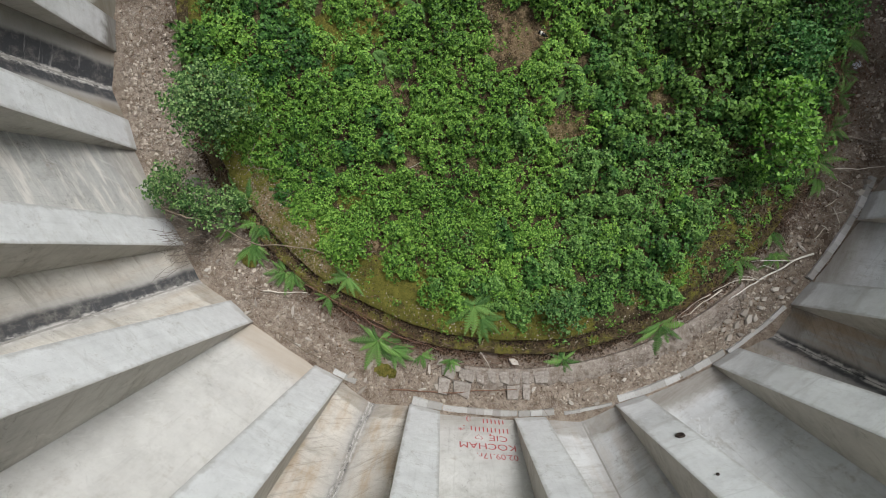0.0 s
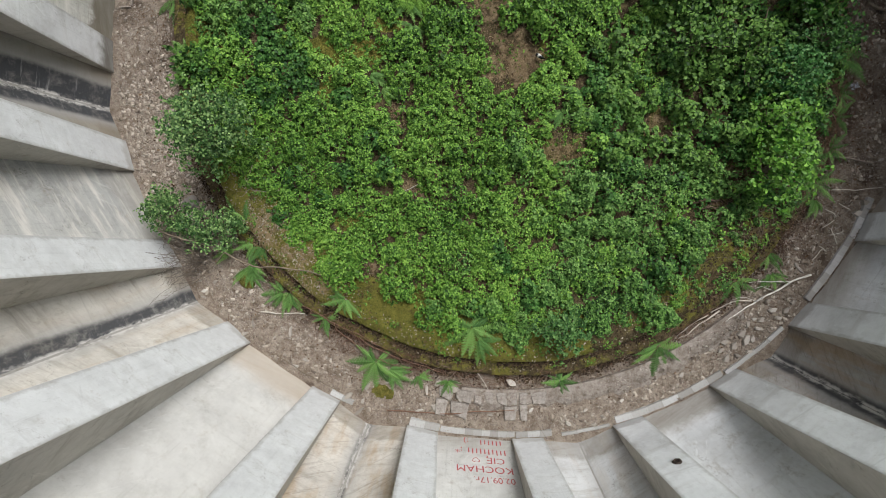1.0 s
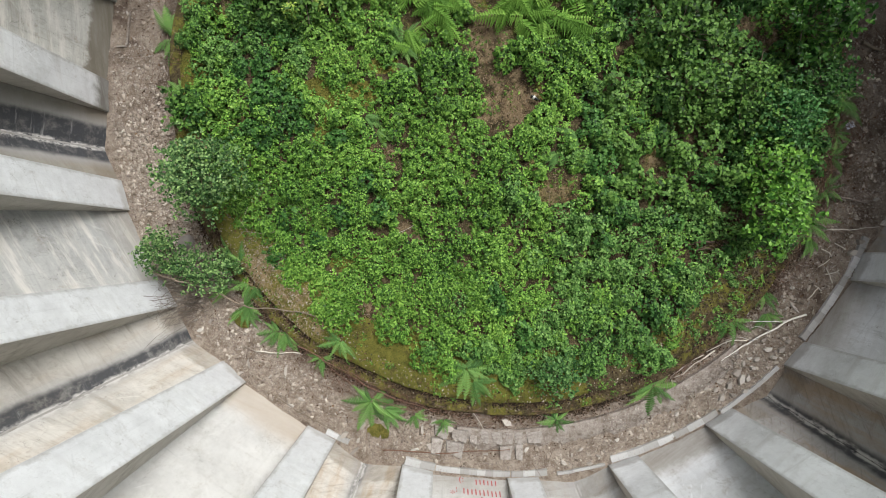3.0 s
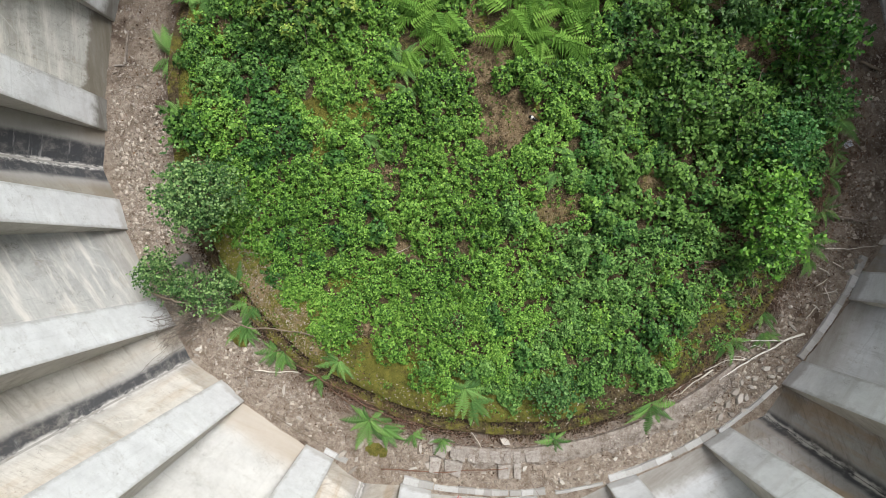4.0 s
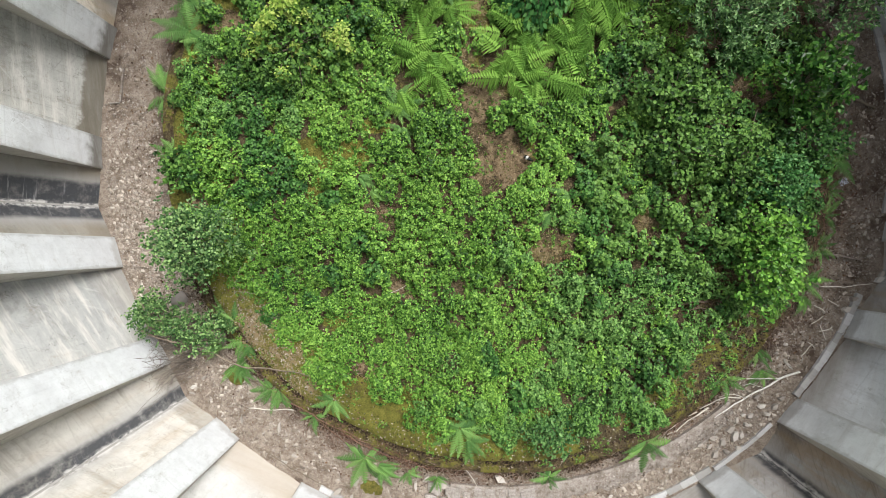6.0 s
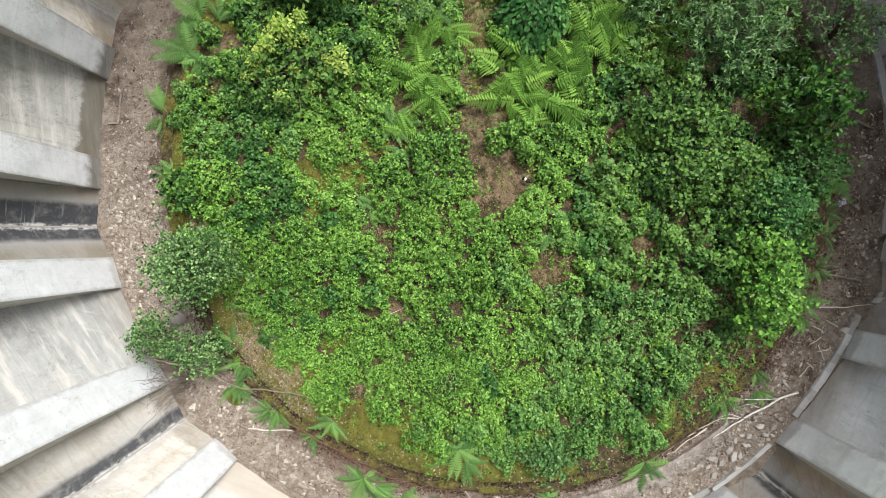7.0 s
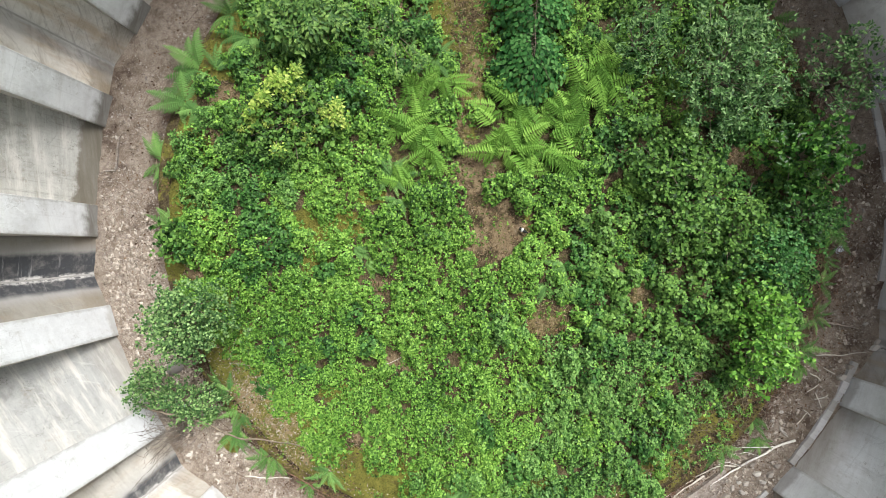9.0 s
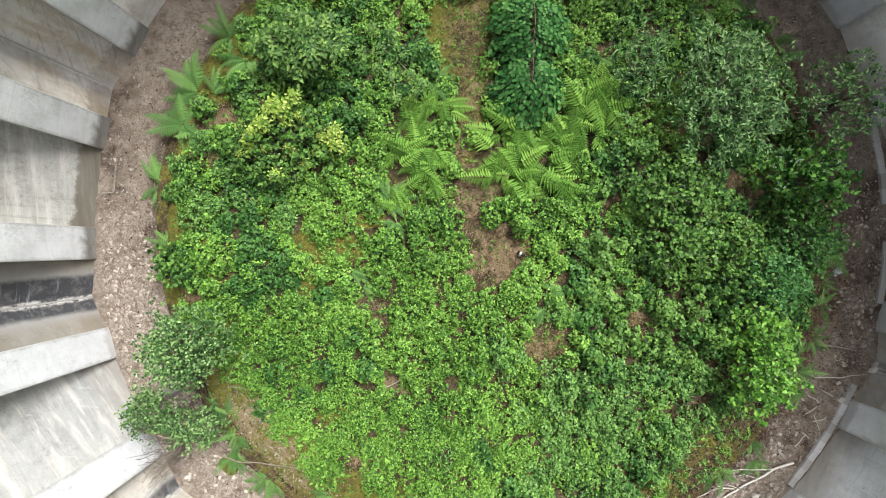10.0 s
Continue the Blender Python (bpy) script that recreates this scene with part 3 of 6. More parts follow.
def bare_at(x, y):
    """How much dry tan litter lies open here."""
    b = 0.0
    for cx, cy, rx, ry in BARE:
        q = ((x - cx) / rx) ** 2 + ((y - cy) / ry) ** 2
        b = max(b, (0.45 if (cx, cy, rx, ry) in PATHS[:3] or (cx > 0.8 and cy < -1) else 0.75) * max(0.0, 1.6 - q) / 1.6)
    for cx, cy, rx, ry in MOSSY[:3]:
        q = ((x - cx) / rx) ** 2 + ((y - cy) / ry) ** 2
        b = max(b, 0.42 * max(0.0, 1.6 - q))
    return min(b, 0.75)


def build_mound():
    """Rings from the middle out; the two ledges hang over their risers a little."""
    rings = [(0.12 * i, 0, None) for i in range(51)]
    rings += [(6.125, 0, 0.30), (6.14, 0, 0.27), (6.07, 0, 0.19), (6.13, 1, None), (6.2, 1, None), (6.28, 1, None), (6.36, 1, None), (6.41, 1, None),
              (6.43, 0, 0.145), (6.435, 0, 0.11), (6.33, 0, 0.03), (6.36, 0, -0.06)]
    seg = 400
    verts, faces, moss, bare = [], [], [], []
    for r, ledge, z in rings:
        for k in range(seg):
            a = 2 * math.pi * k / seg
            c, sn = math.cos(a), math.sin(a)
            w = 0.06 * noise.noise(Vector((c * 3, sn * 3, 1.0))) + 0.025 * noise.noise(Vector((c * 14, sn * 14, 2.0)))
            rr = r + w if r > 5.9 else r
            x, y = rr * c, rr * sn
            swell = 0.05 * lumps(x, y, 0.7, 11) + 0.02 * lumps(x, y, 3, 12) + 0.014 * lumps(x, y, 9, 4)
            if z is not None:
                h = z + swell
            elif ledge:
                h = 0.15 + 0.05 * (6.42 - r) / 0.3 + swell
            else:
                h = 0.32 + 0.10 * min(1, (6.12 - r) / 3.0) + swell
            verts.append((x, y, h))
            moss.append(moss_at(x, y))
            bare.append(bare_at(x, y))
    for i in range(len(rings) - 1):
        for k in range(seg):
            k2 = (k + 1) % seg
            faces.append((i * seg + k, (i + 1) * seg + k, (i + 1) * seg + k2, i * seg + k2))
    me = mesh_of("mound", verts, faces, M_MOUND, True)
    me.attributes.new("moss", "FLOAT", "POINT").data.foreach_set("value", moss)
    me.attributes.new("bare", "FLOAT", "POINT").data.foreach_set("value", bare)
    return tagged(new("mound", me), "round stepped mound covered with moss and brown litter", "mound", kind="structure")


build_mound()


# ---- kerbs and gutter on the floor of the pit ----
M_KERB = stony("kerb_concrete", (0.28, 0.275, 0.26), (0.37, 0.37, 0.36), (0.47, 0.475, 0.475))


def block_mesh(name, lx, ly, lz, mat, seed, rough=0.012, cut=0.012):
    """A worn block with chipped corners, standing on z = 0."""
    rnd = random.Random(seed)
    bm = bmesh.new()
    bmesh.ops.create_cube(bm, size=1.0)
    for v in bm.verts:
        v.co = Vector((v.co.x * lx, v.co.y * ly, (v.co.z + 0.5) * lz))
    bmesh.ops.bevel(bm, geom=list(bm.edges), offset=cut, segments=1, affect="EDGES")
    for v in bm.verts:
        v.co += Vector((rnd.uniform(-rough, rough), rnd.uniform(-rough, rough), rnd.uniform(-rough, rough) if v.co.z > 0.02 else 0))
    me = bpy.data.meshes.new(name)
    bm.to_mesh(me)
    bm.free()
    me.materials.append(mat)
    return me


def build_kerb(lo, hi, r, width, high, step, label):
    kerb = tagged(new("kerb"), label, "kerb", kind="structure")
    n = max(1, round(radians(hi - lo) * r / step))
    step = radians(hi - lo) * r / n
    shapes = [block_mesh("block", step + 0.010, width, high, M_KERB, 40 + i, 0.007, 0.006) for i in range(4)]
    rnd = random.Random(int(lo))
    for i in range(n):
        a = lo + (hi - lo) * (i + 0.5) / n
        ob = part_mesh("block", shapes[rnd.randrange(4)], kerb)
        ob.matrix_basis = Matrix.Translation(polar(r + rnd.uniform(-0.005, 0.005), a, -0.014 + rnd.uniform(-0.006, 0.006))) @ pose(0, 0, 0, rnd.uniform(-2, 2), rnd.uniform(-0.7, 0.7), a + 90 + rnd.uniform(-0.5, 0.5))
    return kerb


for lo, hi, r, w, st in ((255.2, 259.6, 7.60, 0.15, 0.24), (259.8, 270.6, 7.60, 0.11, 0.16), (270.8, 276.0, 7.61, 0.12, 0.26), (277.5, 284.5, 7.66, 0.06, 0.33), (285.6, 302.5, 7.60, 0.13, 0.34),
                         (303.0, 313.5, 7.64, 0.08, 0.36), (319.0, 336.5, 7.60, 0.13, 0.22),
                         (3.5, 17.0, 7.6, 0.13, 0.3), (349.0, 358.0, 7.62, 0.12, 0.3), (243.0, 246.5, 7.62, 0.1, 0.3)):
    build_kerb(lo, hi, r, w, 0.07, st, "worn pale concrete kerb blocks at the foot of the wall")


def build_apron(lo, hi, inner, outer):
    """A flat ring of old concrete round the mound; its outer side sinks into the soil."""
    n = 90
    verts, faces = [], []
    for i in range(n + 1):
        a = lo + (hi - lo) * i / n
        w = 0.012 * noise.noise(Vector((i * 0.3, lo, 0)))
        fade = 0.16 * noise.noise(Vector((i * 0.16, lo, 4))) + 0.05 * noise.noise(Vector((i * 0.7, lo, 6)))
        q = min(1.0, i / 6, (n - i) / 6)
        far = inner + 0.07 + (outer - inner - 0.07) * q
        for rr, z in ((inner + w, -0.05), (inner + 0.004 + w, 0.066), (inner + 0.05 + w, 0.072), (inner + 0.055 + w, 0.056), ((inner + far) / 2, 0.052), (far + fade * q, 0.040), (far + 0.22 + fade * q, -0.03)):
            verts.append(polar(rr, a, z + 0.007 * noise.noise(Vector((i * 0.9, rr * 5, 3)))))
    m = 7
    for i in range(n):
        for k in range(m - 1):
            b = i * m + k
            faces.append((b, b + m, b + m + 1, b + 1))
    faces += [tuple(range(m)), tuple(n * m + k for k in range(m - 1, -1, -1))]
    me = mesh_of("concrete_apron", verts, faces, M_GUTTER)
    return tagged(new("concrete_apron", me), "flat dirty concrete band with a raised edge round the mound", "kerb", kind="structure")


M_GUTTER = earth("dirty_concrete", ((0.11, 0.084, 0.065), (0.240, 0.208, 0.178), (0.38, 0.35, 0.32), (0.50, 0.475, 0.445)), 1.5, relief=0.3)
M_PAVING = earth("worn_paving", ((0.13, 0.105, 0.085), (0.285, 0.258, 0.232), (0.42, 0.395, 0.37), (0.54, 0.52, 0.49)), 1.6, relief=0.3)
build_apron(262, 311, 6.74, 7.0)


def build_paving(lo, hi):
    """Three courses of cracked slabs between the mound and the wall, sunk to uneven depths."""
    paving = tagged(new("paving"), "cracked grey paving slabs sunk in soil below the graffiti", "paving", kind="structure")
    rnd = random.Random(17)
    for row, (r0, r1) in enumerate(((6.80, 7.04), (7.06, 7.36))):
        a = lo + 1.2 * row
        while a < hi - 1.5 * row:
            wide = rnd.uniform(1.3, 3.4)
            if rnd.random() < 0.74:
                bm = bmesh.new()
                z = rnd.uniform(0.050, 0.075) - 0.012 * row
                ring = []
                for q, rr in ((a + 0.07, r0), (a + wide * rnd.uniform(0.35, 0.65), r0 + rnd.uniform(-0.02, 0.02)), (a + wide - 0.07, r0), (a + wide - 0.07 + rnd.uniform(-0.5, 0.1), r1), (a + 0.07 + rnd.uniform(-0.1, 0.5), r1 + rnd.uniform(-0.06, 0.0))):
                    ring.append(polar(rr + rnd.uniform(-0.015, 0.015), q))
                mid = sum(ring, Vector()) / 5
                tilt = Vector((rnd.uniform(-0.12, 0.12), rnd.uniform(-0.12, 0.12), 0))
                low = [bm.verts.new(p - mid + Vector((0, 0, -0.05))) for p in ring]
                rise = [bm.verts.new(p - mid + Vector((0, 0, z - 0.012 + (p - mid).dot(tilt)))) for p in ring]
                top = [bm.verts.new((p - mid) * 0.94 + Vector((0, 0, z + (p - mid).dot(tilt)))) for p in ring]
                for x0, x1 in ((low, rise), (rise, top)):
                    for k in range(5):
                        bm.faces.new((x0[k], x0[(k + 1) % 5], x1[(k + 1) % 5], x1[k]))
                bm.faces.new(top)
                bmesh.ops.recalc_face_normals(bm, faces=bm.faces)
                part("slab", bm, M_PAVING, paving).location = mid
            a += wide + rnd.uniform(0.0, 0.3)
    return paving


build_paving(253.5, 275.0)

# ---- undergrowth ----
# x, y, frond length, fronds, direction, spread
FERNS_WEST = [
    (-4.95, 3.55, 0.62, 7, 200, 300), (-5.1, 3.4, 0.45, 4, 280, 120), (-5.6, 2.58, 0.80, 6, 150, 150),
    (-5.2, 2.5, 0.55, 4, 60, 120), (-5.82, 1.92, 0.60, 9, 200, 320), (-5.5, 1.75, 0.50, 5, 270, 200), (-6.4, 0.86, 0.62, 3, 110, 50),
    (-6.36, 0.8, 0.58, 5, 260, 130), (-6.12, -0.39, 0.48, 5, 180, 220), (-6.1, -0.77, 0.44, 4, 150, 160),
    (-4.98, -3.5, 0.42, 4, 150, 160), (-4.72, -3.96, 0.45, 4, 300, 140), (-4.93, -4.23, 0.42, 3, 250, 60),
    (-5.35, -4.02, 0.40, 3, 200, 60),
]
FERNS_SOUTH = [
    (-4.99, -4.36, 0.5, 5, 270, 160), (-4.4, -4.86, 0.52, 6, 215, 240), (-4.24, -4.84, 0.47, 5, 300, 120),
    (-3.54, -5.32, 0.38, 6, 250, 260), (-3.11, -4.95, 0.44, 5, 230, 200), (-2.6, -6.2, 0.58, 8, 250, 320),
    (-2.34, -6.34, 0.48, 5, 335, 100), (-1.77, -6.47, 0.31, 5, 300, 200), (-1.2, -6.56, 0.31, 5, 270, 200),
    (-0.77, -5.48, 0.64, 8, 285, 300), (-0.65, -5.7, 0.54, 4, 320, 120), (2.85, -5.9, 0.62, 7, 290, 330),
    (0.96, -6.56, 0.36, 7, 270, 360), (-5.13, -3.39, 0.47, 4, 200, 150), (-4.88, -3.93, 0.44, 4, 240, 160),
]
FERNS_EAST = [
    (4.95, -4.07, 0.54, 7, 200, 300), (4.26, -4.6, 0.54, 6, 220, 300), (5.04, -4.5, 0.44, 4, 300, 150),
    (5.75, -2.74, 0.48, 6, 320, 250), (5.89, -3.06, 0.4, 4, 260, 120), (6.02, -2.1, 0.47, 5, 340, 200),
    (6.18, -1.51, 0.42, 5, 60, 250), (6.23, -0.39, 0.68, 7, 350, 240), (6.25, -1.03, 0.38, 5, 330, 260),
    (6.02, -0.87, 0.31, 4, 100, 200), (5.38, -2.36, 0.42, 3, 330, 90), (5.75, -2.36, 0.37, 4, 90, 160),
    (5.27, 3.12, 0.68, 6, 270, 260), (4.85, 3.97, 0.73, 7, 200, 280), (5.59, 2.48, 0.57, 4, 280, 160),
]
FERNS_TOP = [
    (-1.96, 0.5, 0.59, 7, 90, 360), (-1.85, 0.08, 0.47, 5, 260, 160), (-2.64, -0.81, 0.47, 3, 330, 60),
    (-2.43, -1.08, 0.47, 3, 330, 60), (1.25, -1.18, 0.52, 4, 200, 120), (0.88, -1.5, 0.42, 3, 220, 80),
    (-4.59, 3.07, 0.57, 5, 250, 200), (-1.54, 3.29, 0.52, 5, 300, 260), (-1.8, 3.44, 0.52, 4, 200, 200),
    (3.04, 3.5, 0.52, 6, 320, 300), (1.93, 3.07, 0.52, 5, 250, 260), (4.03, 3.71, 0.52, 4, 200, 250),
    (5.4, 3.6, 0.47, 4, 300, 200), (-1.12, 2.65, 0.47, 5, 300, 260), (-2.38, 3.18, 0.47, 4, 220, 200),
    (2.14, 2.44, 0.57, 5, 340, 260),
]
BRACKEN = [
    (0.12, 1.08, 0.72, 8, 260, 340), (0.09, 1.49, 0.69, 7, 100, 300), (0.56, 1.43, 0.65, 6, 20, 300),
    (1.13, 0.96, 0.77, 8, 270, 340), (0.92, 1.59, 0.63, 6, 60, 260), (1.65, 2.06, 0.79, 8, 300, 340),
    (1.91, 2.48, 0.63, 6, 60, 260), (1.5, 1.75, 0.63, 6, 220, 200), (-1.38, 1.22, 0.69, 7, 250, 340),
    (-1.64, 1.38, 0.63, 6, 160, 220), (-1.22, 1.1, 0.57, 5, 320, 200), (-1.43, 2.06, 0.61, 7, 200, 320),
    (-1.01, 2.22, 0.54, 5, 330, 220), (0.52, 0.8, 0.52, 5, 280, 180), (-1.69, 0.55, 0.52, 4, 160, 160),
]
rng = np.random.default_rng(5)


def noise_field(x, y, scale, seed):
    return np.array([noise.noise(Vector((a * scale, b * scale, seed))) for a, b in zip(x, y)])


def ground_of(x, y):
    return np.array([mound_height(a, b) for a, b in zip(x, y)])


def rim(a):
    """How far out the undergrowth reaches in the direction a (degrees)."""
    a = a % 360
    south = max(0.0, min(1.0, (a - 200) / 15, (296 - a) / 15))
    thin = max(0.0, min(1.0, (a - 300) / 5, (328 - a) / 6))
    return 6.15 - 0.36 * south - 0.62 * thin + 0.14 * noise.noise(Vector((a * 0.12, 0, 5))) + 0.10 * noise.noise(Vector((a * 0.5, 0, 9)))


def open_ground(x, y, grow=1.0):
    w = 0.35 * noise.noise(Vector((x * 2.2, y * 2.2, 21))) + 0.35 * noise.noise(Vector((x * 6, y * 6, 23))) - 0.08
    return any(((x - cx) / (rx * grow)) ** 2 + ((y - cy) / (ry * grow)) ** 2 < (1.0 if i < 5 or i >= len(BARE) else 1.0 if cx > 0.8 else 0.7) + 1.6 * w for i, (cx, cy, rx, ry) in enumerate(BARE + MOSSY))


class Thicket:
    """Gathers the leaves of one kind, to be joined into one mesh."""

    def __init__(self, form, fold=0.25):
        self.form, self.fold, self.chunks = form, fold, []

    def leaves(self, pos, yaw, pitch, roll, length, width, droop=0.15):
        self.chunks.append(leaf_arrays(pos, yaw, pitch, roll, length, width, self.form, self.fold, droop))

    def mesh(self, name, mat):
        v, f = join_arrays(self.chunks)
        return big_mesh(name, v, f, mat)


def plant(thicket, x, y, r, h, sprays, size, trefoil=3, wide=(0.62, 0.85), tilt=0.35):
    """One low plant: compound leaves over a dome, the leaflets of each one spread like fingers in one plane."""
    d = r * np.sqrt(rng.uniform(0, 1, sprays))
    a = rng.uniform(0, 2 * np.pi, sprays)
    wob = 1 + 0.35 * np.sin(a * 3 + rng.uniform(0, 6)) * rng.uniform(0.3, 1)
    px, py = x + d * np.cos(a) * wob, y + d * np.sin(a) * wob
    top = h * (1.0 - 0.75 * (d / r) ** 2)
    z = ground_of(px, py) + np.maximum(0.02, 1.25 * top * (1 - 0.88 * rng.uniform(0, 1, sprays) ** 1.15))
    lean = 0.45 * d / r
    gx, gy = -lean * np.cos(a) + 0.7 * tilt * rng.standard_normal(sprays), -lean * np.sin(a) + 0.7 * tilt * rng.standard_normal(sprays)
    face = np.where(rng.uniform(0, 1, sprays) < 0.5, a, rng.uniform(0, 6.28, sprays))
    big = size * rng.uniform(0.65, 1.25, sprays)
    foot = np.stack([px, py, z], 1)
    for k in range(trefoil):
        side = k - (trefoil - 1) / 2
        yaw = face + side * (1.45 if trefoil == 3 else 1.0) + 0.12 * rng.standard_normal(sprays)
        c, sn = np.cos(yaw), np.sin(yaw)
        ln = big * (1.12 if side == 0 else 0.95) * rng.uniform(0.9, 1.1, sprays)
        pos = foot + 0.12 * big[:, None] * np.stack([c, sn, gx * c + gy * sn], 1)
        thicket.leaves(pos, yaw, np.arctan(gx * c + gy * sn) - 0.08 + 0.10 * rng.standard_normal(sprays),
                       np.arctan(gy * c - gx * sn) + 0.12 * rng.standard_normal(sprays), ln, ln * rng.uniform(*wide, sprays))


# where dark lobed leaves and where small light ones grow: x, y, radii
IVY_AT = [
    (-4.29, -0.82, 0.58, 0.63), (-2.92, -2.4, 0.63, 0.63), (-2.92, -1.13, 0.42, 0.32), (-3.76, -2.93, 0.42, 0.42),
    (-6.09, -0.71, 0.53, 0.42), (-2.49, 3.63, 0.63, 0.53), (-3.55, 2.67, 0.84, 0.48), (-4.29, 2.89, 0.53, 0.53),
    (-4.72, 2.36, 0.42, 0.63), (-2.7, 2.67, 0.42, 0.53), (-4.5, 1.09, 0.53, 0.42), (-1.65, 2.78, 0.42, 0.42),
    (-4.5, 0.77, 0.63, 0.32), (4.49, -1.24, 0.63, 0.63), (4.39, -3.46, 0.42, 0.63), (3.64, -2.3, 0.53, 0.42),
    (2.37, 0.77, 0.53, 0.42), (3.86, 0.77, 0.63, 0.42), (5.44, 0.03, 0.63, 0.42),
]
SPRIG_AT = [
    (-3.02, -1.66, 0.53, 0.42), (-4.61, -2.51, 0.53, 0.37), (-2.39, -4.1, 0.63, 0.42), (-3.34, -3.99, 0.42, 0.42),
    (0.05, -3.36, 0.74, 0.42), (-0.8, -4.63, 0.95, 0.37), (2.9, 2.04, 0.63, 0.63), (-5.03, 2.78, 0.42, 0.42),
    (3.86, 3.84, 0.63, 0.42), (0.68, -0.82, 0.53, 0.42), (-1.22, 0.66, 0.42, 0.42), (-3.34, 0.03, 1.06, 0.32),
    (1.42, 3.52, 0.53, 0.63), (-1.12, -2.09, 0.63, 0.32), (-3.09, -4.52, 0.63, 0.32),
    (-1.0, -1.0, 1.2, 0.85), (-2.2, -1.6, 0.8, 0.5), (-2.6, -4.2, 1.1, 0.7), (-1.3, -4.2, 0.8, 0.7), (-3.2, -0.9, 1.4, 0.4), (-1.0, -2.7, 0.8, 0.55),
]


def within(x, y, patches):
    return any(((x - cx) / rx) ** 2 + ((y - cy) / ry) ** 2 < 1 for cx, cy, rx, ry in patches)


NEAR_FERNS = [(f[0], f[1], f[2], 0.62 if f in BRACKEN else 0.42) for f in FERNS_WEST + FERNS_SOUTH + FERNS_EAST + FERNS_TOP + BRACKEN]


def build_undergrowth():
    bramble, rubus, ivy, sprig, rounded, carpet = Thicket(TOOTHED), Thicket(TOOTHED), Thicket(LOBED, 0.15), Thicket(OVATE), Thicket(OVAL, 0.12), Thicket(OVATE)
    rnd = random.Random(8)
    grid = 0.285
    n = int(6.6 / grid)
    for i in range(-n, n + 1):
        for j in range(-n, n + 1):
            x = (i + 0.5 * (j % 2)) * grid + rnd.uniform(-0.13, 0.13)
            y = j * grid * 0.88 + rnd.uniform(-0.13, 0.13)
            r, a = math.hypot(x, y), math.degrees(math.atan2(y, x))
            if r > rim(a) - 0.1:
                continue
            if open_ground(x, y):
                soft = within(x, y, MOSSY[4:8])
                if rnd.random() < (0.8 if y > 1.2 and abs(x) < 1.3 else 0.9 if soft else 0.5 if r < 5.2 else 0.25):
                    plant(sprig, x, y, 0.15, 0.05, rnd.choice((8, 12, 18) if soft else (4, 8, 14)), 0.032, 3)
                continue
            if any((x - fx) ** 2 + (y - fy) ** 2 < (reach * size) ** 2 for fx, fy, size, reach in NEAR_FERNS):
                if rnd.random() < 0.35:
                    plant(sprig, x, y, 0.15, 0.08, 12, 0.05, 3)
                continue
            lush = noise.noise(Vector((x * 0.55, y * 0.55, 3.3)))
            kind = noise.noise(Vector((x * 0.75, y * 0.75, 40.0))) + 0.25 * rnd.uniform(-1, 1)
            edge = min(1.0, (rim(a) - r) / 0.5)
            h = (0.14 + 0.24 * max(0, lush + 0.35) + 0.17 * rnd.random() ** 1.5) * (0.55 + 0.45 * edge)
            rr = 0.15 + 0.10 * rnd.random()
            if within(x, y, IVY_AT):
                kind = 0.6 if rnd.random() < 0.52 else 0.0
            elif within(x, y, SPRIG_AT):
                kind = -0.6 if rnd.random() < 0.75 else 0.0
            else:
                kind *= 0.72
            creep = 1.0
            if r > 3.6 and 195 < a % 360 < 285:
                # low creeping shoots towards the south-west edge; extra light-leaved ones put brightness into the
                # colour
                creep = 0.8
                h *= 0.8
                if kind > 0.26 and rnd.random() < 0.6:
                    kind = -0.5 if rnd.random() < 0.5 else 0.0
            full = 0.75 + 0.75 * noise.noise(Vector((x * 1.7, y * 1.7, 77.0))) + 0.12 * rnd.uniform(-1, 1)
            full = max(0.7 if creep < 1 else 0.22, min(1.15, full + 0.12 + 0.38 * noise.noise(Vector((x * 4.2, y * 4.2, 15.0)))))
            # east: darker leaves and sparser plants stand in for shade there
            east = x > 1.6 + 0.5 * lush and y > -2.4
            if x > 2.9 and y < -2.2:
                kind = 0.3 if rnd.random() < 0.3 else 0.0
            if x > 1.7:
                full = max(0.18, 1.25 * full - 0.40)
            if east and kind > 0.05:
                plant(rounded, x, y, rr * 1.05, h * 1.3, int(64 * full), 0.062, 4, (0.72, 0.92), 0.36)
            elif kind > 0.26 or (east and kind > -0.12):
                plant(ivy, x, y, rr, h * 1.1, int(66 * full), 0.060, 3, (0.65, 0.95), 0.34)
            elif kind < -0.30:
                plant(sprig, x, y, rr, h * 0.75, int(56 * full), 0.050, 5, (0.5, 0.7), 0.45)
            else:
                cool = x - 0.6 * (y + 2.5) + 1.3 * lush + 1.5 * rnd.uniform(-1, 1) > 1.0 and y < -0.4 + 0.5 * lush
                cool = cool or (x < -3.2 + 0.6 * lush and y > -0.2 and rnd.random() < 0.65)
                plant(rubus if cool else bramble, x, y, rr, h, int(84 * full / creep), 0.052 * creep, 3 if rnd.random() < 0.6 else 5, (0.58, 0.80), 0.34)
            if rnd.random() < 0.4:
                plant(sprig, x + rnd.uniform(-0.2, 0.2), y + rnd.uniform(-0.2, 0.2), 0.2, h * 0.9, 9, 0.05, 3)
    # a fine carpet of moss tufts and seedlings under the rest
    k = 24000
    d, a = 6.12 * np.sqrt(rng.uniform(0, 1, k)), rng.uniform(0, 2 * np.pi, k)
    x, y = d * np.cos(a), d * np.sin(a)
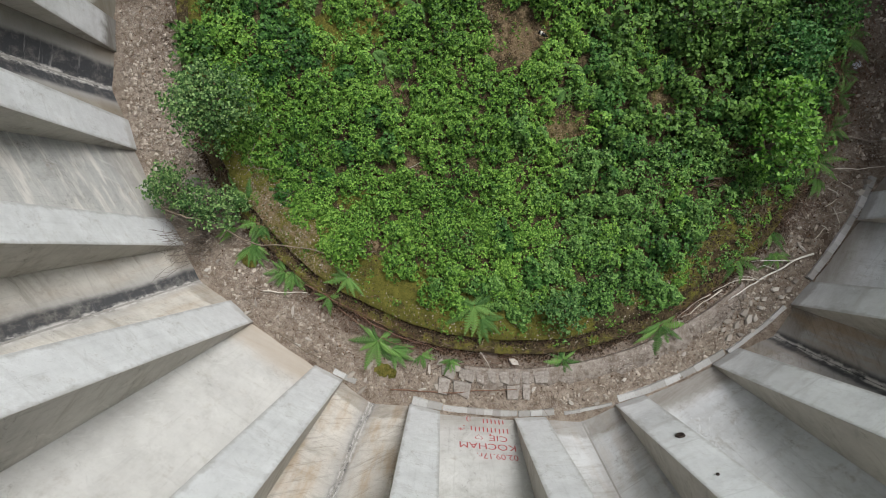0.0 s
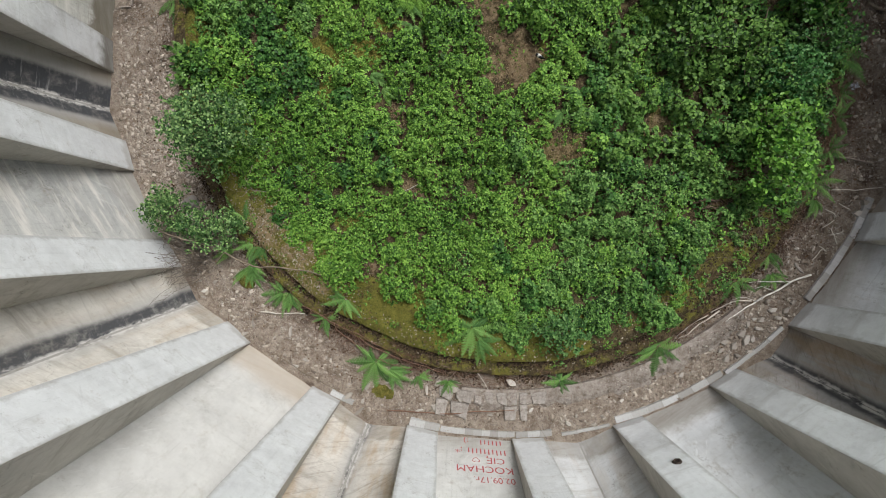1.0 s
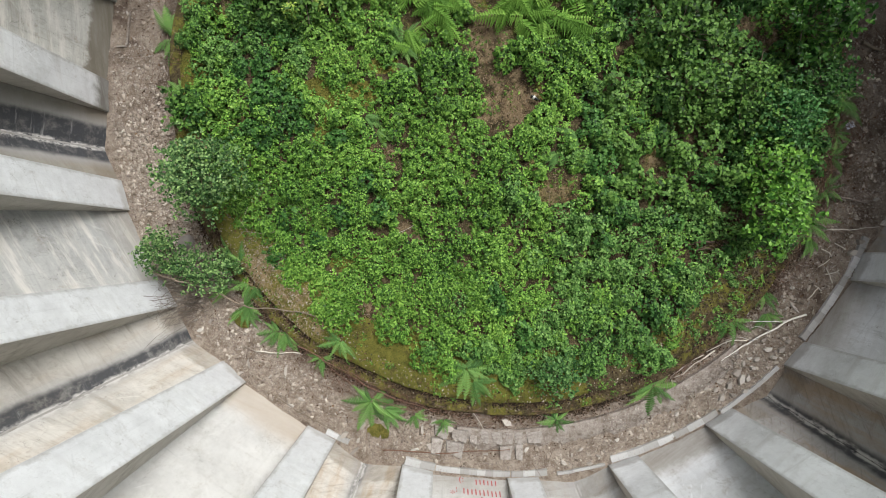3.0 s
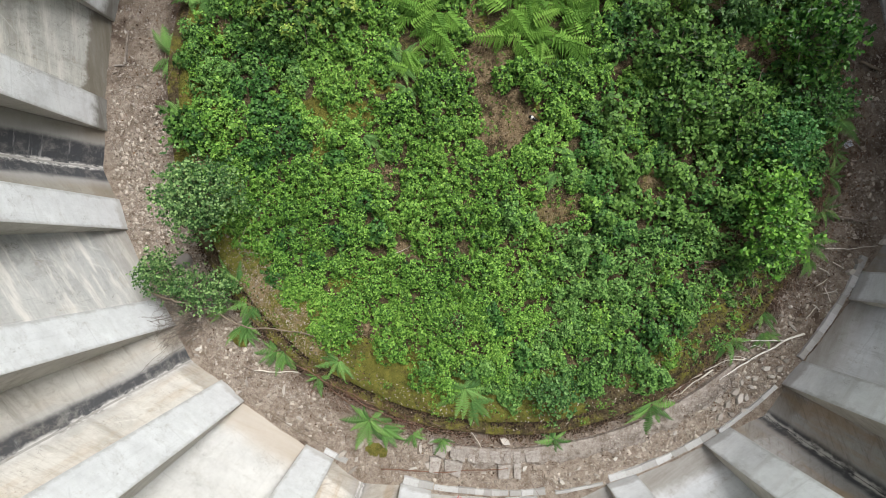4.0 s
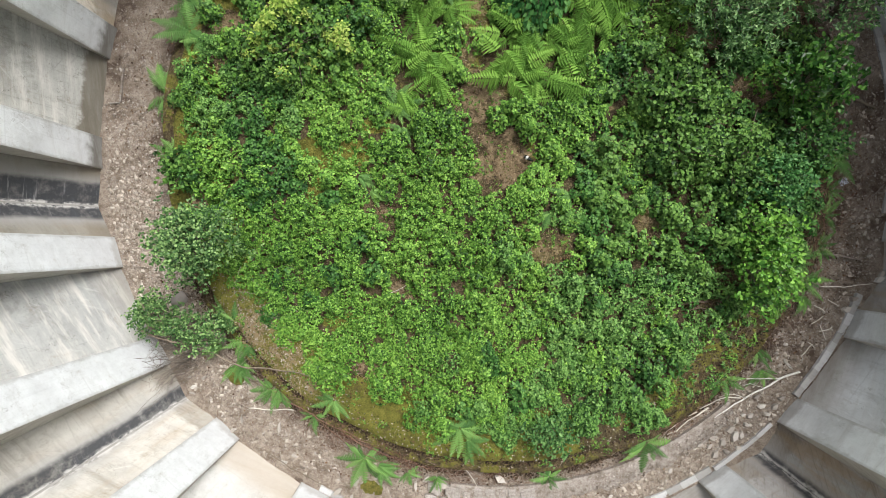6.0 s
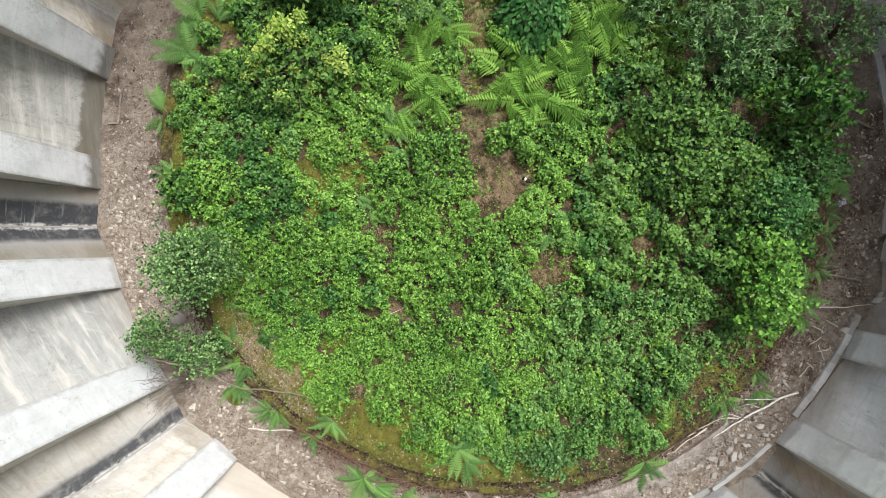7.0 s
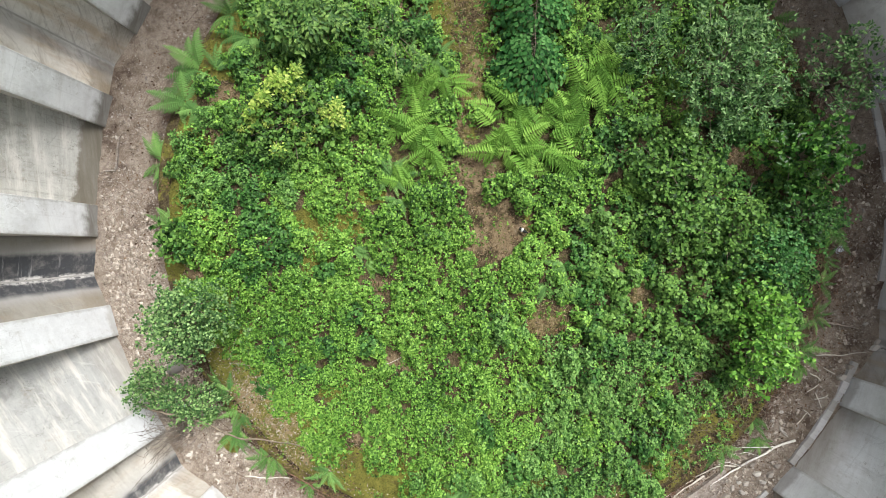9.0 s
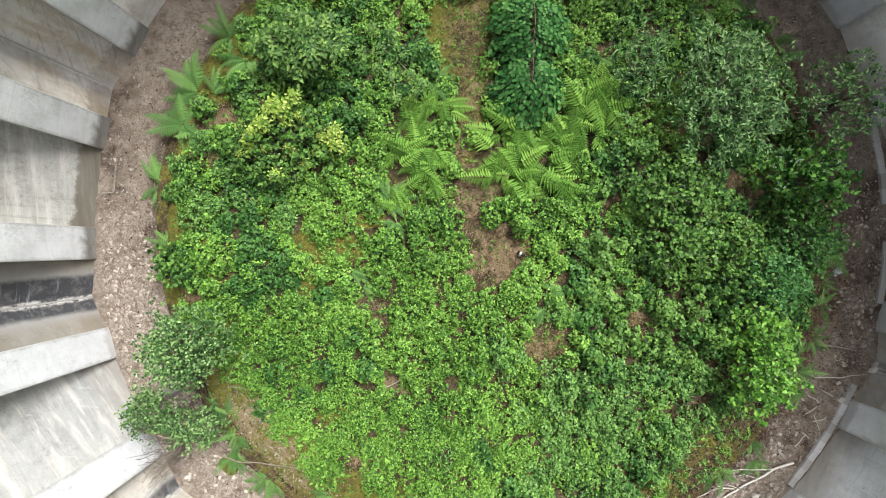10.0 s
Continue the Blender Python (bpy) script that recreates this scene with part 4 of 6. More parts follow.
    keep = np.array([rng.uniform() < (0.75 if any(((p - cx) / rx) ** 2 + ((q - cy) / ry) ** 2 < 1 for cx, cy, rx, ry in BARE) else 0.85 if p < 1.8 else 0.14) for p, q in zip(x, y)])
    x, y = x[keep], y[keep]
    k = len(x)
    ln = rng.uniform(0.018, 0.042, k)
    carpet.leaves(np.stack([x, y, ground_of(x, y) + rng.uniform(0.004, 0.05, k)], 1), rng.uniform(0, 6.28, k), 0.3 * rng.standard_normal(k) + 0.2, 0.3 * rng.standard_normal(k), ln, ln * rng.uniform(0.35, 0.75, k))
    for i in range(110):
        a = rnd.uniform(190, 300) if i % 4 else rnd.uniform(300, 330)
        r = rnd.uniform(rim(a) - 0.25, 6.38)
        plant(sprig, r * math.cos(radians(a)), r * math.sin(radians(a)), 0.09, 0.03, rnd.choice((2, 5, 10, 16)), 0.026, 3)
    for i in range(44):
        # young shoots on the open mossy edge in the south-east
        a, r = rnd.uniform(300, 328), rnd.uniform(5.35, 6.3)
        plant(rubus if i % 3 else sprig, r * math.cos(radians(a)), r * math.sin(radians(a)), rnd.uniform(0.06, 0.15), 0.08, rnd.choice((5, 9, 16, 24)), 0.04, 3)
    for name, label, th, mat in (("brambles", "dense mid-green bramble leaves covering the mound", bramble, M_BRAMBLE),
                                 ("dewberries", "low cool green bramble leaves with dark gaps on the mound", rubus, M_RUBUS),
                                 ("ivy", "patches of dark green lobed ground leaves among brambles", ivy, M_IVY),
                                 ("weeds", "small light green weeds between the brambles", sprig, M_SPRIG),
                                 ("groundcover", "low shoots with round light green leaves", rounded, M_ROUND),
                                 ("seedlings", "fine carpet of olive-green seedlings and moss tufts", carpet, M_CARPET)):
        tagged(new(name, th.mesh(name, mat)), label, "undergrowth", kind="stuff")


M_RUBUS = leafy("cool_bramble_leaf", (0.014, 0.047, 0.010), (0.078, 0.186, 0.036), (0.176, 0.322, 0.082))
M_ROUND = leafy("round_leaf", (0.012, 0.038, 0.007), (0.066, 0.158, 0.026), (0.148, 0.278, 0.058), 0.5)
M_CARPET = leafy("seedling_leaf", (0.026, 0.038, 0.007), (0.066, 0.090, 0.015), (0.130, 0.160, 0.030), 0.6)
build_undergrowth()


# ---- ferns ----
def blade(rnd, n, half, full_at, arch, tilt=0.0, bend=0.0, form=PINNA):
    """A feathery blade of length 1 along x: pointed leaflets set close on both sides of the midrib; half is its greatest half width."""
    t = np.linspace(0.05, 0.985, n)
    at = np.stack([t, bend * t * t, arch * (1.7 * t - 1.9 * t * t)], 1)
    reach = half * np.where(t < full_at, 0.55 + 0.45 * t / full_at, ((1 - t) / (1 - full_at)) ** 0.85) + 0.012
    chunks = []
    for s in (1, -1):
        yaw = s * (1.25 - 0.28 * t + 0.05 * rnd.standard_normal(n)) + 2 * bend * t
        pitch = np.full(n, -0.16) + 0.05 * rnd.standard_normal(n)
        roll = s * (0.12 + tilt) + 0.06 * rnd.standard_normal(n)
        length = reach * rnd.uniform(0.92, 1.08, n)
        chunks.append(leaf_arrays(at, yaw, pitch, roll, length, np.full(n, 0.84 / n) * (0.8 + 0.4 * (1 - t)), form, 0.15, 0.25))
    tt = np.linspace(0, 1, 7)
    w = 0.006 * (1 - 0.8 * tt)
    sp = np.stack([tt, bend * tt * tt, arch * (1.7 * tt - 1.9 * tt * tt) + 0.002], 1)
    tv = np.stack([sp + np.stack([0 * w, w, 0 * w], 1), sp - np.stack([0 * w, w, 0 * w], 1), sp - np.stack([0 * w, 0 * w, 2 * w], 1)], 1).reshape(-1, 3)
    tf = []
    for k in range(6):
        b = k * 3
        tf += [(b, b + 3, b + 4, b + 1), (b + 1, b + 4, b + 5, b + 2), (b + 2, b + 5, b + 3, b)]
    chunks.append((tv, np.array(tf)))
    return join_arrays(chunks)


def laid(arrays, x, y, z, turn, k, dip=0.0):
    v, f = arrays
    v = v * k
    c, sn = math.cos(dip), math.sin(dip)
    v = np.stack([v[:, 0] * c + v[:, 2] * sn, v[:, 1], v[:, 2] * c - v[:, 0] * sn], 1)
    c, sn = math.cos(turn), math.sin(turn)
    return np.stack([v[:, 0] * c - v[:, 1] * sn + x, v[:, 0] * sn + v[:, 1] * c + y, v[:, 2] + z], 1), f


def frond_mesh(seed, broad):
    """One fern frond of length 1 along x; a broad one is three-cornered and stands on a stalk."""
    rnd = np.random.default_rng(seed)
    if not broad:
        v, f = blade(rnd, 19, rnd.uniform(0.165, 0.225), 0.40, rnd.uniform(0.20, 0.34), 0.0, rnd.uniform(-0.22, 0.22))
    else:
        v, f = laid(blade(rnd, 13, rnd.uniform(0.32, 0.42), 0.14, 0.08, -0.12, rnd.uniform(-0.12, 0.12), ((0.22, 1.15), (0.62, 0.62))), 0, 0, 0.30, 0.0, 1.0, 0.05)
        stalk, quads = tube([(-0.10, 0, 0), (-0.06, 0, 0.16), (0, 0, 0.30)], [0.008, 0.007, 0.006], 4)
        v, f = join_arrays([(v, f), (np.array([tuple(p) for p in stalk]), np.array([q for q in quads[:-2]]))])
    return big_mesh("frond", v, f, M_BRACKEN if broad else M_FERN)


M_BRACKEN = leafy("bracken_green", (0.088, 0.198, 0.031), (0.148, 0.300, 0.048), (0.222, 0.395, 0.075), 0.6, 0.16, 0.8, 0.8, True)
NARROW = [frond_mesh(i, False) for i in range(8)]
BROAD = [frond_mesh(20 + i, True) for i in range(4)]


def fern(x, y, size, count, face, spread, broad, rnd, group):
    r = math.hypot(x, y)
    z = mound_height(x, y) + (0.06 if r < 5.9 else 0.0) if r < 6.4 else 0.06
    ob = new("fern")
    ob.matrix_basis = pose(x, y, z)
    label = "bright green bracken with broad fronds" if broad else "green fern with feathery fronds"
    label += " on the mound" if r < 6.1 else " beside the mossy mound"
    tagged(ob, label, "fern", group)
    shapes = BROAD if broad else NARROW
    count = count + (7 if broad else 2)
    size = size * (1.12 if broad else 1.0)
    for i in range(count):
        a = face + spread * ((i + 0.5) / count - 0.5) + rnd.uniform(-0.3, 0.3) * spread / count
        k = size * rnd.uniform(0.62, 1.1)
        p = part_mesh("frond", rnd.choice(shapes), ob)
        if broad:
            # each frond rises from the ground on a stalk of its own
            away, way = 0.45 * size * math.sqrt(rnd.random()), rnd.uniform(0, 2 * math.pi)
            p.matrix_basis = pose(away * math.cos(way), away * math.sin(way), -0.06, 0, 0, a + rnd.uniform(-80, 80)) @ pose(0, 0, 0, rnd.uniform(-10, 10), rnd.uniform(-5, 9), 0) @ Matrix.Diagonal((0.74 * k, 0.74 * k, k * rnd.uniform(0.7, 1.25), 1))
            continue
        p.matrix_basis = pose(0, 0, -0.02, 0, 0, a) @ pose(0.01, 0, 0, rnd.uniform(-18, 18), rnd.uniform(-18, 8), 0) @ Matrix.Diagonal((k, k * (rnd.uniform(1.05, 1.3) if x < -5.3 and y > 0 else rnd.uniform(0.85, 1.08)), k, 1))
    return ob


rnd = random.Random(3)
for rows, broad, group in ((FERNS_WEST, False, "ferns at the edge"), (FERNS_SOUTH, False, "ferns at the edge"), (FERNS_EAST, False, "ferns at the edge"),
                           (FERNS_TOP, False, "ferns on the mound"), (BRACKEN, True, "bracken on the mound")):
    for x, y, size, count, face, spread in rows:
        fern(x, y, size, count, face, spread, broad, rnd, group)


# ---- shrubs ----
def shrub(name, label, x, y, rx, ry, h, mat, size, form, wide, clumps, per, seed, low=0.25, foot=None, tilt=0.4, spray=0.16):
    """A shrub: a stem that forks into limbs, and leaves in clumps at their ends, with gaps between."""
    rnd = np.random.default_rng(seed)
    fx, fy = foot or (x, y)
    rx, ry = max(0.15, rx - 0.8 * spray), max(0.15, ry - 0.8 * spray)
    rr = math.hypot(fx, fy)
    gz = mound_height(fx, fy) if rr < 6.45 else 0.0
    ob = new(name)
    ob.matrix_basis = pose(fx, fy, gz)
    tagged(ob, label, "shrub")
    th = Thicket(form, 0.2)
    limbs_v, limbs_f = [], []
    ox, oy = x - fx, y - fy
    for c in range(clumps):
        d = math.sqrt((c + 0.5) / clumps)
        a = c * 2.39996 + rnd.uniform(-0.3, 0.3)
        dome = math.sqrt(max(0.0, 1 - 0.9 * d * d))
        cx = ox + rx * d * math.cos(a) * rnd.uniform(0.72, 1.18)
        cy = oy + ry * d * math.sin(a) * rnd.uniform(0.72, 1.18)
        cz = h * (low + (1 - low) * dome) * rnd.uniform(0.62, 1.05)
        s = spray * rnd.uniform(0.7, 1.4)
        tips = max(2, int(per / 7 * rnd.uniform(0.5, 1.2)))
        tip = rnd.standard_normal((tips, 3)) * np.array([s, s, s * 0.5]) * 0.62 + np.array([cx, cy, cz])
        keep = rnd.uniform(0, 1, tips * 7) < 0.78
        g = (np.repeat(tip, 7, 0) + 0.018 * rnd.standard_normal((tips * 7, 3)))[keep]
        m = len(g)
        g[:, 2] = np.maximum(g[:, 2], 0.03)
        out = (np.tile(np.arange(7) * 2.4, tips) + np.repeat(rnd.uniform(0, 6.28, tips), 7))[keep] + 0.35 * rnd.standard_normal(m)
        ln = size * rnd.uniform(0.6, 1.15, m)
        th.leaves(g, out, 0.12 + tilt * rnd.standard_normal(m), tilt * rnd.standard_normal(m), ln, ln * rnd.uniform(*wide, m))
        if c % 3 == 0:
            k0 = Vector((0, 0, 0))
            k1 = Vector((ox * 0.35 + 0.15 * cx, oy * 0.35 + 0.15 * cy, cz * 0.45))
            k2 = Vector((cx, cy, cz - 0.03))
            v, f = tube([k0, k0.lerp(k1, 0.5) + Vector((0, 0, 0.04)), k1, k1.lerp(k2, 0.6), k2], [0.018, 0.015, 0.011, 0.007, 0.003], 5)
            b = len(limbs_v)
            limbs_v += v
            limbs_f += [tuple(i + b for i in q) for q in f]
    part_mesh("stem", mesh_of("stem", limbs_v, limbs_f, M_BARK, True), ob, "thin forked brown stem")
    part_mesh("crown", th.mesh("crown", mat), ob)
    return ob


def limb_mesh(rows):
    """Thin limbs: a list of (points, thick end, thin end), joined."""
    vs, fs = [], []
    for pts, r0, r1 in rows:
        v, f = tube(pts, [r0 + (r1 - r0) * i / (len(pts) - 1) for i in range(len(pts))], 5)
        b = len(vs)
        vs += v
        fs += [tuple(i + b for i in q) for q in f]
    return mesh_of("stem", vs, fs, M_BARK, True)


def tiered_shrub(label, x, y, rx, ry, h, stem, seed):
    """A leaning stem that runs along y, with level boughs to both sides; the leaves overlap like shingles."""
    rnd = np.random.default_rng(seed)
    gz = mound_height(x, y)
    ob = new("shrub")
    ob.matrix_basis = pose(x, y, gz)
    tagged(ob, label, "shrub")
    th = Thicket(OVAL, 0.1)
    limbs = [([Vector((0.01, stem[0] - 0.1, 0)), Vector((0, stem[0], h * 0.8)), Vector((0.015, (stem[0] + stem[1]) / 2, h * 0.96)), Vector((-0.01, stem[1], h))], 0.009, 0.004)]
    for tier in range(3):
        n = 46
        for i in range(n):
            side = 1 if i % 2 else -1
            q = (i + rnd.uniform(0, 1)) / n
            foot_y = stem[0] + (stem[1] - stem[0]) * q
            end = math.pi * (q - 0.5) * 1.15 + rnd.uniform(-0.2, 0.2)
            ex, ey = side * rx * math.cos(end) * rnd.uniform(0.75, 1.1), ry * math.sin(end) * rnd.uniform(0.85, 1.1)
            length = math.hypot(ex, ey - foot_y)
            m = max(3, int(length / 0.062))
            u = (np.arange(m) + rnd.uniform(0.2, 0.9)) / m
            top = h * (1 - 0.17 * tier) * rnd.uniform(0.9, 1.0)
            bx = side * 0.03 + (ex - side * 0.03) * u
            by = foot_y + (ey - foot_y) * u ** 1.25
            bz = top * (1 - 0.55 * u ** 1.8)
            head = math.atan2(ey - foot_y, ex)
            s = np.where(np.arange(m) % 2, 1, -1)
            ln = 0.118 * rnd.uniform(0.75, 1.12, m) * (0.62 + 0.38 * u)
            th.leaves(np.stack([bx, by, bz], 1), head + s * 0.65 + 0.15 * rnd.standard_normal(m), -0.32 - 0.25 * u + 0.10 * rnd.standard_normal(m), 0.14 * rnd.standard_normal(m), ln, ln * rnd.uniform(0.56, 0.68, m), 0.1)
            if tier < 2 and i % 3 == 0:
                limbs.append(([Vector((0, foot_y, top - 0.09)), Vector((ex * 0.5, (foot_y + ey) / 2, top * 0.78)), Vector((ex * 0.92, ey * 0.92, top * 0.52))], 0.005, 0.002))
    part_mesh("stem", limb_mesh(limbs), ob, "thin brown stem with level boughs")
    part_mesh("crown", th.mesh("crown", M_TEAL), ob)
    return ob


def sapling(label, x, y, h, tufts, mat, reach, leaflets, leaves, seed, lower=2):
    """Thin stems that end in tufts of compound leaves; tufts: (x, y, height, size)."""
    rnd = np.random.default_rng(seed)
    ob = new("sapling")
    ob.matrix_basis = pose(x, y, mound_height(x, y))
    tagged(ob, label, "sapling")
    th = Thicket(OVATE, 0.15)
    limbs = []
    for tx, ty, tz, big in tufts:
        cx, cy = tx - x, ty - y
        limbs.append(([Vector((0, 0, 0)), Vector((cx * 0.4, cy * 0.4, tz * 0.55)), Vector((cx, cy, tz))], 0.010, 0.004))
        for low in range(lower):
            for i in range(leaves):
                a = i * 2.39996 + low + rnd.uniform(-0.3, 0.3)
                r0 = reach * big * rnd.uniform(0.7, 1.1) * (1 + 0.15 * low)
                k = np.arange(leaflets)
                u = 0.06 + 0.94 * (k // 2) / max(1, (leaflets - 1) // 2)
                side = np.where(k == leaflets - 1, 0, np.where(k % 2, 1, -1))
                drop = rnd.uniform(0.1, 0.5)
                px, py = cx + r0 * u * math.cos(a), cy + r0 * u * math.sin(a)
                pz = tz - 0.07 * low - drop * r0 * u ** 2 + 0.03
                ln = r0 * (0.62 - 0.22 * np.abs(u - 0.6)) * rnd.uniform(0.85, 1.15, leaflets)
                th.leaves(np.stack([px, py, pz], 1), a + side * 0.95 + 0.12 * rnd.standard_normal(leaflets), -drop * u + 0.12 * rnd.standard_normal(leaflets), 0.15 * rnd.standard_normal(leaflets), ln, ln * rnd.uniform(0.44, 0.60, leaflets))
    part_mesh("stem", limb_mesh(limbs), ob, "thin green-brown stem")
    part_mesh("crown", th.mesh("crown", mat), ob)
    return ob


M_WAX = leafy("waxy_leaf", (0.025, 0.072, 0.020), (0.085, 0.175, 0.055), (0.27, 0.42, 0.15), 0.32, 0.1, 1.5)
M_LIME = leafy("lime_leaf", (0.088, 0.175, 0.022), (0.20, 0.31, 0.046), (0.40, 0.49, 0.115), 0.45, 0.06, 1.5)
M_FEATHER = leafy("feathery_leaf", (0.026, 0.074, 0.016), (0.078, 0.165, 0.036), (0.175, 0.290, 0.070), 0.5, 0.08, 3.0)
M_SALLOW = leafy("sallow_leaf", (0.016, 0.052, 0.013), (0.070, 0.160, 0.046), (0.20, 0.335, 0.12), 0.4)
M_BRIGHT = leafy("bright_oval_leaf", (0.024, 0.088, 0.011), (0.088, 0.225, 0.027), (0.195, 0.385, 0.062), 0.4)
M_DOME = leafy("grey_green_leaflet", (0.018, 0.060, 0.015), (0.068, 0.165, 0.044), (0.160, 0.290, 0.092), 0.45)
M_GLOSS = leafy("glossy_leaf", (0.010, 0.042, 0.007), (0.034, 0.112, 0.016), (0.110, 0.245, 0.044), 0.3, 0.12)
M_TEAL = leafy("deep_green_leaf", (0.014, 0.064, 0.015), (0.042, 0.144, 0.033), (0.115, 0.265, 0.076), 0.45, 0.08, 1.2, 0.9)
shrub("shrub", "rounded shrub with small waxy light green leaves", -5.2, -2.02, 0.75, 0.75, 1.5, M_WAX, 0.045, OVAL, (0.8, 1.0), 120, 66, 1, low=0.35, foot=(-5.74, -1.77))
shrub("shrub", "low shrub with small waxy leaves leaning to the wall", -6.28, -3.3, 0.42, 0.48, 0.95, M_WAX, 0.043, OVAL, (0.75, 0.95), 50, 58, 2, low=0.45, spray=0.13, foot=(-6.48, -3.26))
shrub("shrub", "spreading shrub with small waxy leaves at the mound foot", -5.58, -3.62, 0.67, 0.47, 0.75, M_WAX, 0.043, OVAL, (0.75, 0.95), 66, 58, 22, low=0.45, spray=0.13, foot=(-5.85, -3.37))
shrub("shrub", "dark leafed low shrub under yellow-green shoots", -3.76, 1.49, 1.12, 0.97, 0.72, M_ROUND, 0.085, OVAL, (0.55, 0.75), 60, 42, 4, low=0.3, spray=0.2)
shrub("shrub", "grey-green sallow with narrow leaves", 3.78, 2.15, 1.12, 1.25, 1.25, M_SALLOW, 0.085, LANCE, (0.36, 0.46), 130, 54, 8, low=0.4, spray=0.17)
shrub("shrub", "grey-green sallow with narrow leaves beside the path", 2.43, 2.84, 0.61, 0.61, 0.8, M_SALLOW, 0.085, LANCE, (0.32, 0.42), 30, 40, 9, low=0.4, spray=0.18)
shrub("shrub", "glossy dark green shrub with broad leaves", 5.33, 0.78, 0.79, 0.81, 1.05, M_GLOSS, 0.1, OVAL, (0.55, 0.68), 64, 34, 10, low=0.3, spray=0.17)
shrub("shrub", "thin shrub with small sparse leaves reaching over the wall", 5.71, 2.12, 0.82, 0.85, 1.5, M_SALLOW, 0.07, OVAL, (0.42, 0.55), 84, 32, 11, low=0.7, spray=0.15, foot=(6.36, 2.25))
shrub("shrub", "light green shrub with round leaves", 2.98, 0.57, 0.91, 0.71, 0.8, M_ROUND, 0.074, OVAL, (0.75, 0.92), 52, 40, 12, low=0.3, spray=0.2)
shrub("shrub", "light green shrub with round leaves", 3.16, -0.39, 0.86, 0.61, 0.75, M_ROUND, 0.072, OVAL, (0.75, 0.92), 42, 40, 13, low=0.3, spray=0.2)
shrub("shrub", "bright green shrub with oval leaves at the mound edge", 4.45, -2.6, 0.66, 0.66, 1.05, M_BRIGHT, 0.085, OVAL, (0.55, 0.7), 50, 38, 14, low=0.35, spray=0.19)
shrub("shrub", "bright green shrub with oval leaves at the mound edge", 4.5, -1.85, 0.66, 0.55, 0.95, M_BRIGHT, 0.080, OVAL, (0.6, 0.75), 44, 34, 15, low=0.3, spray=0.2)
shrub("shrub", "blue-green bush with small dense leaves", 4.73, -0.9, 0.76, 0.61, 0.75, M_TEAL, 0.06, OVAL, (0.7, 0.9), 60, 44, 16, low=0.35, spray=0.17)
shrub("shrub", "dark green bush with small dense leaves", 5.53, -0.29, 0.72, 0.51, 0.7, M_IVY, 0.065, OVAL, (0.6, 0.8), 46, 40, 17, low=0.3, spray=0.17)
shrub("shrub", "pale green bramble bush with round leaflets", 4.15, -0.7, 0.72, 0.82, 0.7, M_ROUND, 0.07, OVAL, (0.7, 0.9), 48, 40, 18, low=0.3, spray=0.18)
shrub("shrub", "dark green clump of lobed leaves hanging over the edge", -5.84, -0.72, 0.46, 0.40, 0.4, M_ROUND, 0.08, LOBED, (0.7, 0.95), 24, 34, 19, low=0.3, spray=0.15)
shrub("shrub", "domed plant with small grey-green leaflets at the rim", 0.86, -5.5, 0.55, 0.44, 0.4, M_DOME, 0.06, LOBED, (0.7, 0.9), 40, 44, 20, low=0.25, spray=0.13)
shrub("shrub", "small bright plant of pale leaflets on moss", -3.04, -4.41, 0.42, 0.42, 0.35, M_SPRIG, 0.06, OVAL, (0.6, 0.8), 22, 40, 21, low=0.3, spray=0.12)
sapling("sapling with pale yellow-green leaf tufts above dark brambles", -4.03, 1.88, 0.9, [(-3.69, 1.98, 0.8, 1.25), (-3.87, 1.96, 0.74, 1.1), (-4.01, 1.72, 0.74, 1.1), (-4.19, 1.61, 0.63, 1), (-4.31, 1.49, 0.57, 0.9), (-2.81, 1.6, 0.63, 0.9), (-2.85, 1.43, 0.57, 1), (-3.47, 2.16, 0.74, 0.8), (-4.34, 1.36, 0.45, 0.8), (-3.65, 1.35, 0.51, 0.7), (-3.07, 1.54, 0.51, 0.7), (-3.85, 0.87, 0.57, 0.8), (-4.05, 1.35, 0.51, 0.6), (-3.44, 1.89, 0.57, 0.6), (-3.28, 1.68, 0.51, 0.5), (-3.66, 1.77, 0.63, 0.7), (-4.52, 1.28, 0.45, 0.6), (-2.74, 1.36, 0.45, 0.6), (-3.4, 1.1, 0.4, 0.6), (-3.2, 1.3, 0.4, 0.6)], M_LIME, 0.14, 5, 8, 3, 2)
sapling("tall sapling with feathery mid-green compound leaves", -3.6, 3.36, 1.1, [(-3.34, 3.13, 0.93, 1), (-3.19, 2.89, 1.0, 1.1), (-3.17, 2.75, 1.0, 1.1), (-3.36, 2.57, 0.8, 1), (-2.88, 2.92, 0.93, 1), (-3.77, 2.83, 0.87, 1.1), (-3.92, 3.08, 0.87, 1), (-3.65, 3.2, 0.93, 1), (-3.49, 3.11, 0.87, 1), (-3.01, 3.13, 0.93, 1), (-3.57, 2.97, 0.8, 0.9), (-2.76, 2.86, 0.87, 1), (-3.43, 2.7, 0.87, 0.9), (-3.13, 3.18, 1.0, 1.1), (-4.14, 3.02, 0.73, 1), (-2.72, 3.21, 0.73, 1), (-2.93, 3.41, 0.8, 1), (-3.33, 3.42, 0.87, 1), (-3.61, 3.47, 0.87, 1), (-3.14, 2.74, 0.73, 0.9), (-3.72, 2.7, 0.59, 0.9)], M_FEATHER, 0.165, 5, 6, 5, 2)
